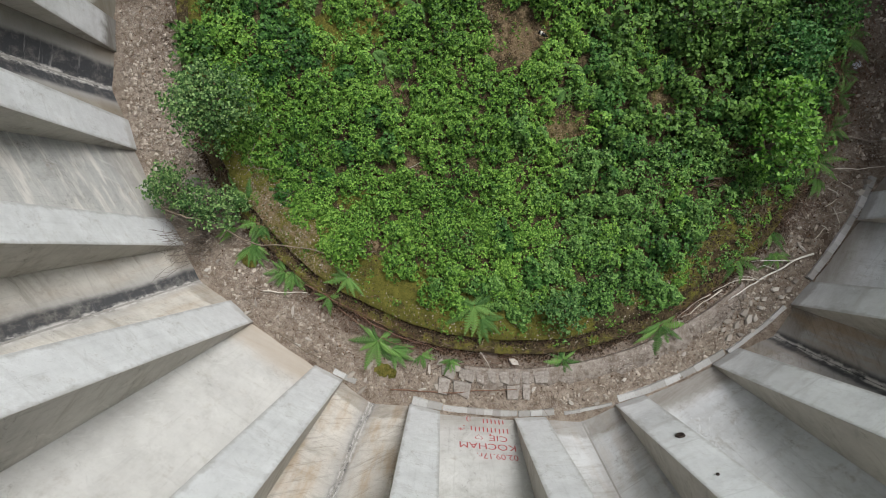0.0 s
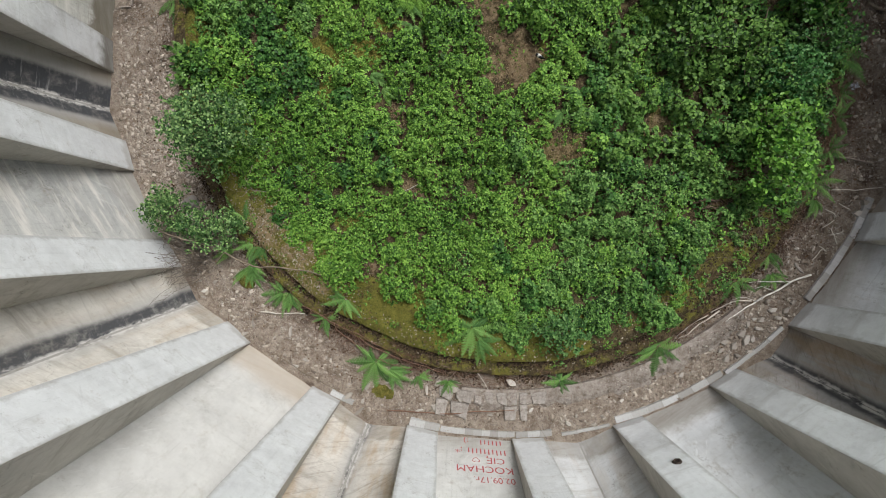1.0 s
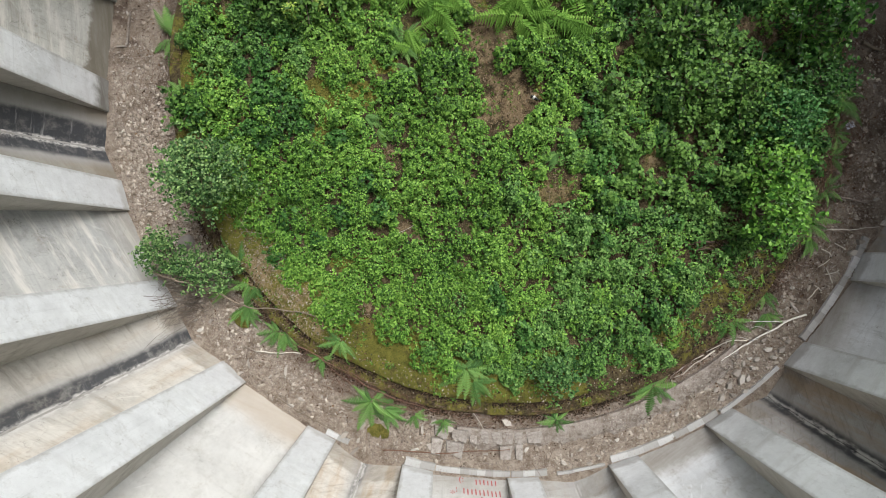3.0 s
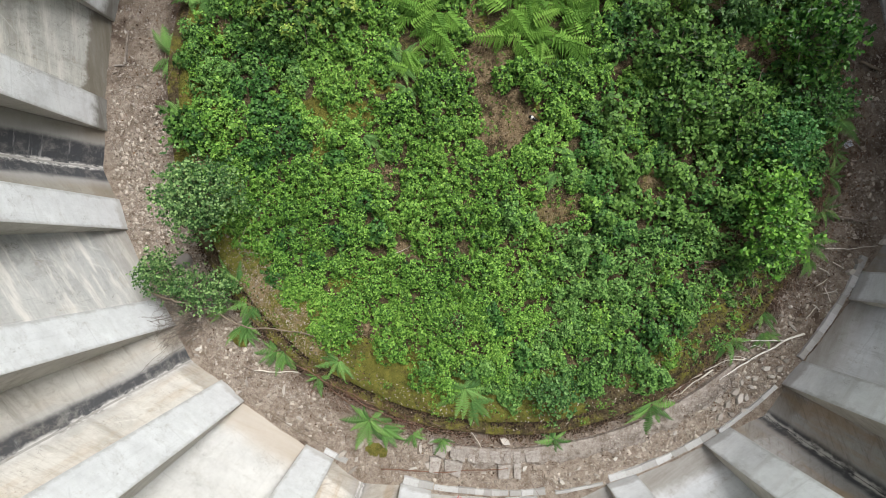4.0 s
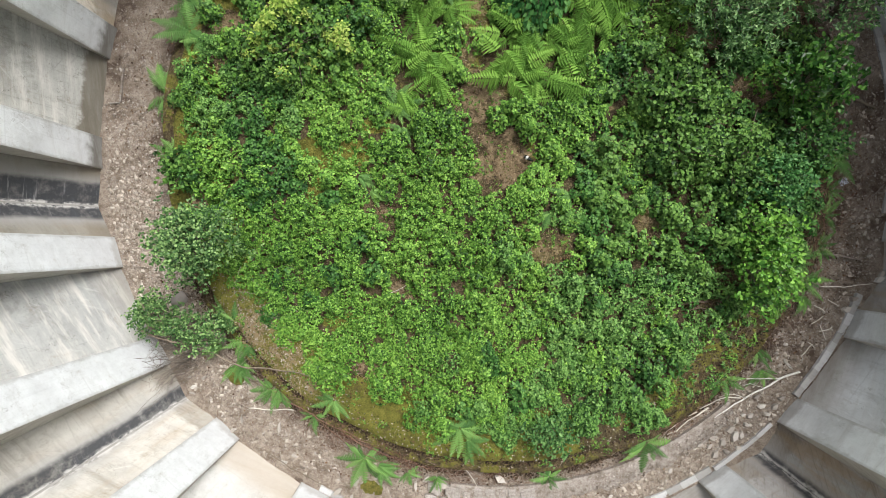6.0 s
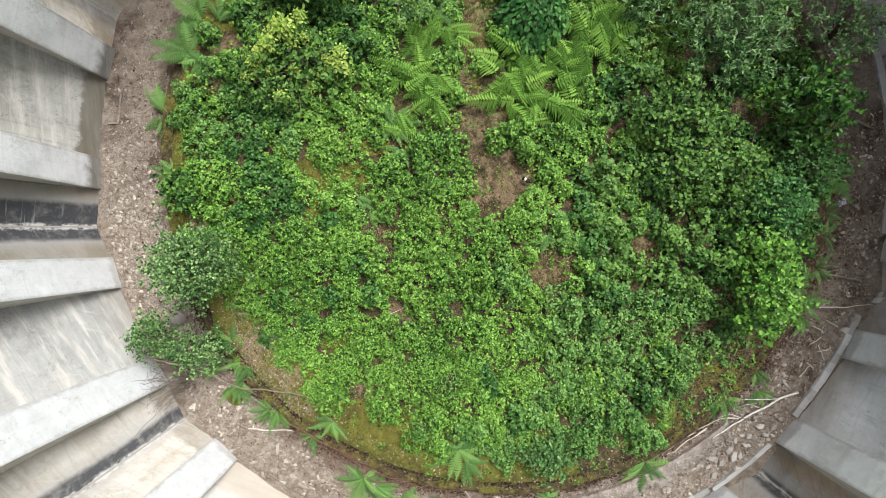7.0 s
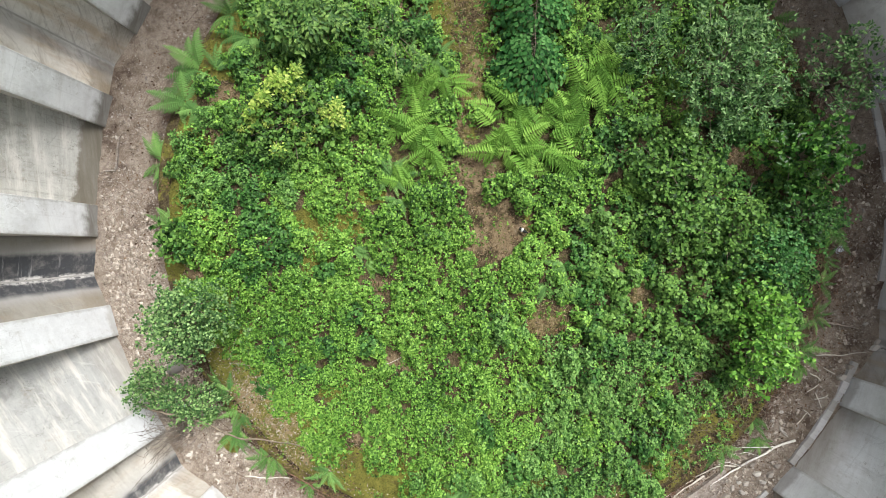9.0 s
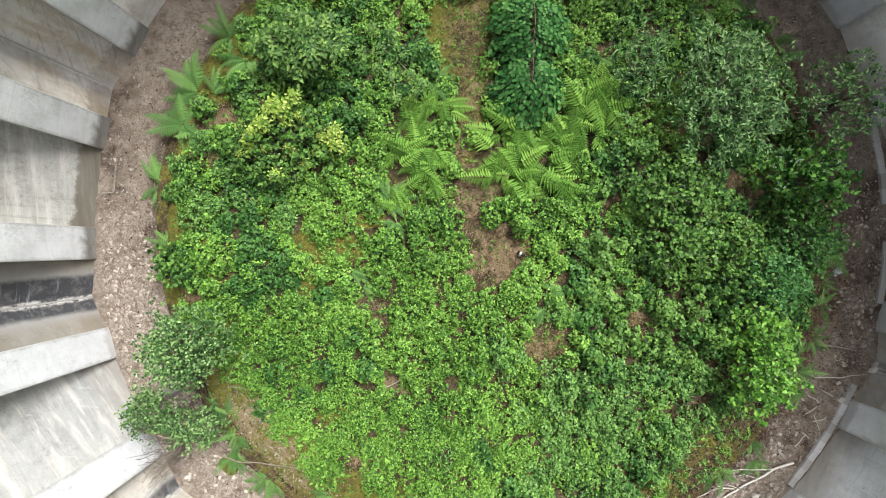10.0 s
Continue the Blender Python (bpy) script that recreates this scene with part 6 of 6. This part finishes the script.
def branch(name, label, lines, mat, category="branch"):
    """A fallen branch: a list of (points, thick end, thin end)."""
    vs, fs = [], []
    first = Vector(lines[0][0][0])
    for line, r0, r1 in lines:
        pts = []
        for i, (p, q) in enumerate(zip(line, line[1:])):
            p, q = Vector(p), Vector(q)
            for k in range(4):
                c = p.lerp(q, k / 4)
                pts.append(c + (0.035 * noise.noise_vector(c * 3.1) + 0.012 * noise.noise_vector(c * 9)) * Vector((1, 1, 0.3)))
        pts.append(Vector(line[-1]))
        n = len(pts)
        v, f = tube([p - first for p in pts], [r0 + (r1 - r0) * i / (n - 1) for i in range(n)], 7)
        b = len(vs)
        vs += v
        fs += [tuple(i + b for i in q) for q in f]
    ob = new(name, mesh_of(name, vs, fs, mat, True))
    ob.location = first
    return tagged(ob, label, category)


M_BIRCH = barky("birch_bark")
M_STUMP = woody("rotten_wood", (0.035, 0.024, 0.016), (0.15, 0.105, 0.065))
M_DEADWOOD = woody("dead_wood", (0.14, 0.11, 0.09), (0.30, 0.26, 0.22))
branch("branch", "bleached forked birch branch lying across rubble", [([(5.77, -4.49, 0.1), (5.35, -4.68, 0.09), (4.76, -5.01, 0.07), (4.48, -5.2, 0.06), (4.16, -5.42, 0.05)], 0.021, 0.011),
    ([(5.4, -4.65, 0.09), (5.12, -4.64, 0.1), (4.58, -4.66, 0.1)], 0.011, 0.006),
    ([(4.76, -5.01, 0.07), (4.53, -4.95, 0.09), (4.25, -4.99, 0.1)], 0.007, 0.003),
    ([(5.08, -4.82, 0.08), (4.81, -4.74, 0.11), (4.69, -4.78, 0.1)], 0.006, 0.003)], M_BIRCH, "branch")
branch("branch", "thin bleached branch lying on soil", [([(3.81, -5.28, 0.07), (3.46, -5.5, 0.06), (3.23, -5.7, 0.04)], 0.011, 0.005),
    ([(4.03, -5.22, 0.08), (3.67, -5.45, 0.07), (3.43, -5.67, 0.05), (3.25, -5.75, 0.04)], 0.016, 0.006),
    ([(4.64, -5.01, 0.09), (4.27, -5.04, 0.08), (3.86, -5.24, 0.07)], 0.014, 0.007)], M_PALE, "branch")
branch("branch", "long curved brown branch leaning over the mossy mound", [([(-6.61, -3.59, 0.55), (-6.31, -3.72, 0.55), (-6.03, -3.86, 0.5), (-5.64, -3.95, 0.42), (-5.35, -4.08, 0.38), (-5.05, -4.25, 0.36), (-4.8, -4.33, 0.38), (-4.31, -4.37, 0.42), (-3.89, -4.43, 0.42), (-3.36, -4.52, 0.4)], 0.022, 0.01),
    ([(-5.35, -4.08, 0.38), (-5.58, -4.31, 0.3), (-6.07, -4.68, 0.1)], 0.01, 0.004),
    ([(-5.85, -3.95, 0.46), (-6.0, -4.25, 0.3), (-6.18, -4.52, 0.1)], 0.009, 0.004)], M_BARK, "branch")
branch("stick", "thin pale stick lying on soil", [([(-4.83, -5.24, 0.05), (-4.46, -5.25, 0.05), (-3.97, -5.27, 0.05)], 0.014, 0.01)], M_PALE, "stick")
branch("stick", "thin dark stick along the foot of the wall", [([(-4.52, -6.05, 0.04), (-4.02, -6.4, 0.05), (-3.37, -6.73, 0.04)], 0.009, 0.006)], M_BARK, "stick")
branch("root", "dark crooked root lying on the gutter", [([(-2.38, -7.15, 0.04), (-1.89, -7.17, 0.05), (-1.18, -7.2, 0.05), (-0.52, -7.17, 0.06), (0.08, -7.13, 0.05)], 0.014, 0.008)], M_TWIG, "root")
branch("branch", "long reddish dry branches along the mound edge", [([(-3.77, -5.22, 0.14), (-3.23, -5.49, 0.15), (-2.75, -5.82, 0.14), (-2.26, -6.06, 0.12), (-1.78, -6.25, 0.12), (-1.29, -6.39, 0.1)], 0.014, 0.006),
    ([(-3.98, -5.11, 0.16), (-3.44, -5.38, 0.18), (-2.9, -5.66, 0.18), (-2.37, -5.92, 0.14)], 0.011, 0.005),
    ([(-3.35, -5.55, 0.1), (-2.81, -5.99, 0.1), (-2.37, -6.2, 0.1), (-1.89, -6.34, 0.1)], 0.01, 0.005)], M_TWIG, "branch")
branch("log", "weathered grey branch lying across the litter", [([(5.67, -2.25, 0.14), (6.02, -2.23, 0.13), (6.48, -2.28, 0.1), (6.98, -2.36, 0.06)], 0.028, 0.018),
    ([(5.72, -2.12, 0.16), (6.23, -2.21, 0.14), (6.59, -2.16, 0.1)], 0.012, 0.006)], M_DEADWOOD, "log")
branch("stick", "pale thin stick lying across the litter", [([(6.16, -2.87, 0.1), (6.61, -2.88, 0.08), (7.21, -2.82, 0.06)], 0.012, 0.008)], M_PALE, "stick")
branch("stick", "thin crooked twig leaning to the wall", [([(7.27, -0.93, 0.2), (7.13, -1.21, 0.1), (6.9, -1.57, 0.06), (6.86, -2.14, 0.05)], 0.009, 0.005)], M_DEADWOOD, "stick")
branch("log", "short brown log at the foot of the shrub", [([(6.9, 0.75, 0.06), (7.07, 0.67, 0.06), (7.24, 0.57, 0.06)], 0.03, 0.026)], M_BARK, "log")
branch("log", "mossy dead log among brambles", [([(4.02, -0.24, 0.45), (4.36, -0.14, 0.48), (4.8, -0.1, 0.45)], 0.03, 0.018),
    ([(4.47, -0.14, 0.47), (4.57, 0.12, 0.5), (4.62, 0.37, 0.55)], 0.014, 0.007),
    ([(4.56, -0.1, 0.47), (4.81, 0.02, 0.5), (5.01, -0.03, 0.45)], 0.01, 0.005)], M_BARK, "log")
branch("stump", "rotten brown stump between brambles", [([(3.26, -3.15, 0.42), (3.51, -3.1, 0.44), (3.78, -3.12, 0.42)], 0.034, 0.02),
    ([(3.41, -3.26, 0.4), (3.63, -3.22, 0.41), (3.79, -3.26, 0.4)], 0.022, 0.012),
    ([(3.32, -3.16, 0.43), (3.41, -3.09, 0.45), (3.48, -3.22, 0.43), (3.65, -3.18, 0.43)], 0.016, 0.01)], M_STUMP, "stump")
branch("stick", "arching pale dry stem on the mound", [([(-5.02, -3.05, 0.42), (-4.84, -2.93, 0.46), (-4.52, -2.98, 0.48), (-4.22, -2.93, 0.46), (-4.0, -2.85, 0.44)], 0.0045, 0.0025),
    ([(-4.8, -2.47, 0.44), (-4.9, -2.78, 0.46), (-4.74, -2.98, 0.46)], 0.0035, 0.0025)], M_DEADWOOD, "stick")
branch("stick", "thin pale dry stem on the mound", [([(-2.1, -3.0, 0.42), (-1.84, -2.87, 0.43), (-1.61, -2.73, 0.42)], 0.006, 0.004)], M_PALE, "stick")
branch("stick", "thin pale stick lying on litter", [([(-0.64, -6.37, 0.1), (-0.5, -6.59, 0.08), (-0.43, -6.76, 0.05)], 0.008, 0.006)], M_PALE, "stick")
branch("stick", "short bleached stick lying on the floor", [([(6.05, -3.62, 0.04), (6.17, -3.54, 0.05), (6.27, -3.46, 0.04)], 0.009, 0.007)], M_PALE, "stick")
branch("stick", "short bleached stick lying on the floor", [([(6.21, -3.73, 0.04), (6.34, -3.69, 0.05), (6.45, -3.66, 0.04)], 0.009, 0.007)], M_PALE, "stick")
branch("stick", "short bleached stick lying on the floor", [([(6.08, -3.24, 0.04), (6.2, -3.3, 0.05), (6.3, -3.37, 0.04)], 0.009, 0.007)], M_PALE, "stick")
branch("stick", "short bleached stick lying on the floor", [([(6.32, -3.9, 0.04), (6.28, -3.75, 0.05), (6.21, -3.62, 0.04)], 0.009, 0.007)], M_PALE, "stick")
branch("stick", "short bleached stick lying on the floor", [([(6.59, -3.24, 0.04), (6.5, -3.18, 0.05), (6.37, -3.13, 0.04)], 0.009, 0.007)], M_PALE, "stick")
branch("stick", "short bleached stick lying on the floor", [([(5.99, -3.95, 0.04), (6.07, -4.0, 0.05), (6.12, -4.06, 0.04)], 0.009, 0.007)], M_PALE, "stick")
branch("stick", "short bleached stick lying on the floor", [([(5.83, -4.22, 0.04), (5.95, -4.11, 0.05), (6.05, -4.01, 0.04)], 0.009, 0.007)], M_PALE, "stick")



def dead_bush(x, y, seed):
    r = random.Random(seed)
    vs, fs = [], []
    def twig(start, a, reach, up, thick, steps):
        bend = r.uniform(-1.1, 1.1)
        pts = []
        for i in range(steps):
            t = i / (steps - 1)
            wob = 0.018 if i else 0.0
            pts.append(start + Vector((reach * t * math.cos(a + bend * t) + r.uniform(-wob, wob), reach * t * math.sin(a + bend * t) + r.uniform(-wob, wob), up * (1.7 * t - 1.1 * t * t))))
        v, f = tube(pts, [thick * (1 - 0.7 * i / (steps - 1)) for i in range(steps)], 4)
        b = len(vs)
        vs.extend(v)
        fs.extend(tuple(i + b for i in q) for q in f)
        return pts

    for k in range(20):
        start = Vector((r.uniform(-0.16, 0.16), r.uniform(-0.16, 0.16), 0))
        a = radians(r.uniform(95, 265))
        pts = twig(start, a, r.uniform(0.25, 0.85), r.uniform(0.4, 1.3), r.uniform(0.004, 0.007), 9)
        for j in range(3):
            twig(pts[r.randint(3, 7)], a + r.uniform(-1.2, 1.2), r.uniform(0.1, 0.35), r.uniform(-0.1, 0.25), 0.003, 5)
    ob = new("dead_bush", mesh_of("dead_bush", vs, fs, M_DEAD, True))
    ob.matrix_basis = pose(x, y, 0)
    return tagged(ob, "bare grey twigs of a dead bush against the wall", "bush")


M_DEAD = woody("dead_twig", (0.10, 0.085, 0.07), (0.22, 0.19, 0.16))
dead_bush(*(-6.06, -4.1), 5)
dead_bush(*(-5.95, -4.43), 9)


# ---- marks on the wall ----
def painted(name):
    m, nt, bsdf = material(name)
    co = nt.nodes.new("ShaderNodeTexCoord").outputs["Object"]
    worn = noise_at(nt, co, 30.0, 4, 0.7)
    nt.links.new(ramp(nt, worn, (0.35, (0.30, 0.022, 0.03)), (0.58, (0.44, 0.11, 0.11)), (0.70, (0.52, 0.36, 0.34))), bsdf.inputs["Base Color"])
    bsdf.inputs["Roughness"].default_value = 0.8
    return m


M_RED = painted("faded_red_paint")


def wall_spot(k, across, up, proud=0.004):
    """The place and turn of a flat mark on the leaning panel k, upright for one who faces the wall."""
    deg = FIN0 + 15 * k + 7.5
    out = Vector((math.cos(radians(deg)), math.sin(radians(deg)), 0))
    side = Vector((-out.y, out.x, 0))
    lean = lean_of(k)
    rise = (out * lean + Vector((0, 0, 1))).normalized()
    right = -side
    face = right.cross(rise)
    p = out * (R + lean * up) + side * across + Vector((0, 0, up)) + face * proud
    return Matrix((right.to_4d(), rise.to_4d(), face.to_4d(), (0, 0, 0, 1))).transposed() @ Matrix.Identity(4), p


def lettering(k, rows):
    for text, across, up, size, wide, slant in rows:
        cu = bpy.data.curves.new("graffiti", "FONT")
        cu.body, cu.size, cu.offset = text, size, 0.0
        tmp = bpy.data.objects.new("graffiti", cu)
        me = bpy.data.meshes.new_from_object(tmp)
        bpy.data.objects.remove(tmp)
        me.materials.append(M_RED)
        turn, p = wall_spot(k, across, up)
        ob = part_mesh("graffiti", me, BAY[k], "red spray-painted writing")
        ob.matrix_basis = Matrix.Translation(p) @ turn.to_3x3().to_4x4() @ pose(0, 0, 0, 0, 0, slant) @ Matrix.Diagonal((wide, 1, 1, 1))


def strokes(k, across, up, quads, label):
    """Plain painted bars: each (x, y, width, height) in the plane of the wall."""
    vs, fs = [], []
    for x, y, w, h in quads:
        b = len(vs)
        vs += [(x, y, 0), (x + w, y, 0), (x + w, y + h, 0), (x, y + h, 0)]
        fs.append((b, b + 1, b + 2, b + 3))
    turn, p = wall_spot(k, across, up)
    ob = part_mesh("graffiti", mesh_of("graffiti", vs, fs, M_RED), BAY[k], label)
    ob.matrix_basis = Matrix.Translation(p) @ turn.to_3x3().to_4x4()


lettering(17, [("02.09.17r.", 0.68, 0.90, 0.17, 1.05, 1.5), ("KOCHAM", 0.68, 0.68, 0.20, 1.18, 1.0), ("CIĘ", 0.55, 0.49, 0.19, 1.2, -1.0), (":*", -0.22, 0.29, 0.2, 1.1, 0), (":)", -0.1, 0.07, 0.18, 1.1, 0)])
strokes(17, 0.58, 0.29, [(0.075 * i, 0.006 * (i % 3), 0.022, 0.125 - 0.01 * (i % 2)) for i in range(10)], "red painted bars")
strokes(17, 0.52, 0.07, [(0.075 * i, 0.005 * (i % 3), 0.022, 0.105 + 0.01 * (i % 2)) for i in range(6)], "red painted bars")


def heart(k, across, up):
    vs, fs = [], []
    n = 28
    for i in range(n):
        t = 2 * math.pi * i / n
        x, y = 16 * math.sin(t) ** 3, 13 * math.cos(t) - 5 * math.cos(2 * t) - 2 * math.cos(3 * t) - math.cos(4 * t)
        for s in (0.0044, 0.0035):
            vs.append((x * s, y * s + 0.07, 0))
    for i in range(n):
        a, b = 2 * i, 2 * ((i + 1) % n)
        fs.append((a, b, b + 1, a + 1))
    turn, p = wall_spot(k, across, up)
    ob = part_mesh("graffiti", mesh_of("graffiti", vs, fs, M_RED), BAY[k], "red painted heart outline")
    ob.matrix_basis = Matrix.Translation(p) @ turn.to_3x3().to_4x4()


heart(17, 0.02, 0.49)


def drain_hole(k, across, up, radius):
    """A rusty pipe mouth in the face of a buttress."""
    deg = FIN0 + 15 * k + FIN_SHIFT.get(k, 0)
    out = Vector((math.cos(radians(deg)), math.sin(radians(deg)), 0))
    side = Vector((-out.y, out.x, 0))
    r = random.Random(k)
    bm = bmesh.new()
    n = 16
    rings = []
    for rad, d in ((1.25, 0.002), (1.0, 0.02), (0.72, 0.022), (0.68, 0.004)):
        rings.append([bm.verts.new((radius * rad * math.cos(2 * math.pi * i / n) * r.uniform(0.85, 1.15), radius * rad * math.sin(2 * math.pi * i / n) * r.uniform(0.85, 1.15), d)) for i in range(n)])
    for a, b in zip(rings, rings[1:]):
        for i in range(n):
            bm.faces.new((a[i], a[(i + 1) % n], b[(i + 1) % n], b[i]))
    bm.faces.new(rings[-1])
    ob = part("drain_hole", bm, M_PIPE, BUTTRESS[k], "dark rusty drain hole")
    p = out * (R - 0.012) + side * across + Vector((0, 0, up))
    turn = Matrix(((-side).to_4d(), Vector((0, 0, 1, 0)), (-out).to_4d(), (0, 0, 0, 1))).transposed()
    ob.matrix_basis = Matrix.Translation(p) @ turn.to_3x3().to_4x4()


M_PIPE = woody("rusty_black_iron", (0.008, 0.008, 0.008), (0.055, 0.035, 0.025))
drain_hole(19, 0.07, 1.59, 0.06)
drain_hole(19, -0.05, 2.62, 0.018)


# ---- odd things left lying about ----
def plain(name, colour, rough):
    m, nt, bsdf = material(name)
    co = nt.nodes.new("ShaderNodeTexCoord").outputs["Object"]
    dirt = noise_at(nt, co, 40.0, 4, 0.7)
    nt.links.new(mix(nt, calc(nt, "MULTIPLY", smooth_step(nt, dirt, 0.5, 0.7), 0.5), colour, [c * 0.4 for c in colour]), bsdf.inputs["Base Color"])
    bsdf.inputs["Roughness"].default_value = rough
    return m


def scrap(x, y):
    """A crumpled bit of plastic foil."""
    r = random.Random(2)
    vs, fs = [], []
    for j in range(5):
        for i in range(6):
            vs.append((0.035 * (i - 2.5), 0.03 * (j - 2), 0.012 + 0.022 * r.random()))
    for j in range(4):
        for i in range(5):
            a = j * 6 + i
            fs.append((a, a + 1, a + 7, a + 6))
    ob = new("plastic_scrap", mesh_of("plastic_scrap", vs, fs, plain("pale_blue_foil", (0.55, 0.60, 0.72), 0.35)))
    ob.matrix_basis = pose(x, y, floor_z(x, y), 0, 0, 25)
    return tagged(ob, "crumpled pale blue plastic scrap lying on soil", "litter")


scrap(*(6.69, -0.85))


def dark_bottle(x, y, z, turn):
    ob = new("bottle")
    ob.matrix_basis = pose(x, y, z, 90, 0, turn)
    tagged(ob, "small dark bottle lying among weeds", "bottle")
    outline = ((0.0, 0.0), (0.032, 0.002), (0.034, 0.02), (0.034, 0.11), (0.028, 0.135), (0.014, 0.155), (0.013, 0.185), (0.0, 0.186))
    seg = 14
    vs = [(rr * math.cos(2 * math.pi * k / seg), rr * math.sin(2 * math.pi * k / seg), h) for rr, h in outline for k in range(seg)]
    fs = [(j * seg + k, j * seg + (k + 1) % seg, (j + 1) * seg + (k + 1) % seg, (j + 1) * seg + k) for j in range(len(outline) - 1) for k in range(seg)]
    body = part_mesh("body", mesh_of("body", vs, fs, plain("dark_glass", (0.012, 0.014, 0.012), 0.15), True), ob)
    lb = [(0.0352 * math.cos(2 * math.pi * k / seg), 0.0352 * math.sin(2 * math.pi * k / seg), h) for h in (0.04, 0.075) for k in range(seg)]
    lf = [(k, (k + 1) % seg, seg + (k + 1) % seg, seg + k) for k in range(seg)]
    part_mesh("paper_label", mesh_of("paper_label", lb, lf, plain("pale_paper", (0.55, 0.55, 0.5), 0.8)), body, "pale paper label")
    return ob


dark_bottle(*(0.39, -0.46), 0.50, 60)


def boulder(x, y, size):
    bm = bmesh.new()
    bmesh.ops.create_icosphere(bm, subdivisions=3, radius=1.0)
    for v in bm.verts:
        k = 1 + 0.22 * noise.noise(v.co * 1.3) + 0.07 * noise.noise(v.co * 4)
        v.co = Vector((v.co.x * size * k, v.co.y * size * 0.75 * k, max(-0.02, v.co.z * size * 0.6 * k)))
    me = bpy.data.meshes.new("boulder")
    bm.to_mesh(me)
    bm.free()
    me.materials.append(M_BOULDER)
    me.polygons.foreach_set("use_smooth", [True] * len(me.polygons))
    ob = new("boulder", me)
    ob.matrix_basis = pose(x, y, 0.0, 0, 0, 30)
    return tagged(ob, "grey rounded boulder half hidden under shrubs", "boulder")


M_BOULDER = stony("grey_boulder", (0.17, 0.155, 0.14), (0.20, 0.185, 0.17), (0.23, 0.215, 0.20))
boulder(*(-6.19, -3.13), 0.18)


def floor_strip(points, width):
    """A thin edge of old concrete showing in the soil."""
    vs, fs = [], []
    for i, (x, y) in enumerate(points):
        d = Vector(points[min(i + 1, len(points) - 1)]) - Vector(points[max(i - 1, 0)])
        n = Vector((-d.y, d.x)).normalized() * width / 2
        for s, z in ((-1, -0.05), (-1, 0.024), (1, 0.024), (1, -0.05)):
            vs.append((x + n.x * s, y + n.y * s, z + 0.01 * noise.noise(Vector((i, s, z * 9)))))
    for i in range(len(points) - 1):
        for k in range(4):
            a, b = i * 4 + k, i * 4 + (k + 1) % 4
            fs.append((a, b, b + 4, a + 4))
    fs += [(0, 3, 2, 1), tuple(len(vs) - 4 + k for k in range(4))]
    ob = new("concrete_edge", mesh_of("concrete_edge", vs, fs, M_GUTTER))
    return tagged(ob, "thin pale edge of old concrete showing in soil", "kerb", kind="structure")


floor_strip([(-7.29, 1.36), (-7.32, 1.14), (-7.34, 0.92), (-7.36, 0.71)], 0.035)
floor_strip([(-7.37, 0.69), (-7.47, 0.69), (-7.56, 0.68)], 0.03)


def moss_clump(x, y, rx, ry, h, turn):
    """A low cushion of moss with an uneven outline."""
    bm = bmesh.new()
    bmesh.ops.create_icosphere(bm, subdivisions=4, radius=1.0)
    for v in bm.verts:
        c = v.co.copy()
        k = 1 + 0.30 * noise.noise(c * 1.6 + Vector((x, y, 0))) + 0.14 * noise.noise(c * 5 + Vector((y, x, 0)))
        v.co = Vector((c.x * rx * k, c.y * ry * k, max(-0.02, c.z * h * (1 + 0.5 * noise.noise(c * 6)))))
    me = bpy.data.meshes.new("moss_clump")
    bm.to_mesh(me)
    bm.free()
    me.materials.append(M_CUSHION)
    me.polygons.foreach_set("use_smooth", [True] * len(me.polygons))
    ob = new("moss_clump", me)
    ob.matrix_basis = pose(x, y, floor_z(x, y), 0, 0, turn)
    return tagged(ob, "yellow-green cushion of moss on the soil", "moss")


M_CUSHION = earth("cushion_moss", ((0.05, 0.055, 0.012), (0.16, 0.155, 0.032), (0.27, 0.235, 0.06), (0.36, 0.30, 0.10)), 2.5)
moss_clump(-2.52, -6.78, 0.17, 0.14, 0.05, 20)
moss_clump(-2.34, -6.84, 0.10, 0.08, 0.04, 70)
moss_clump(-5.14, -4.62, 0.20, 0.13, 0.07, 130)
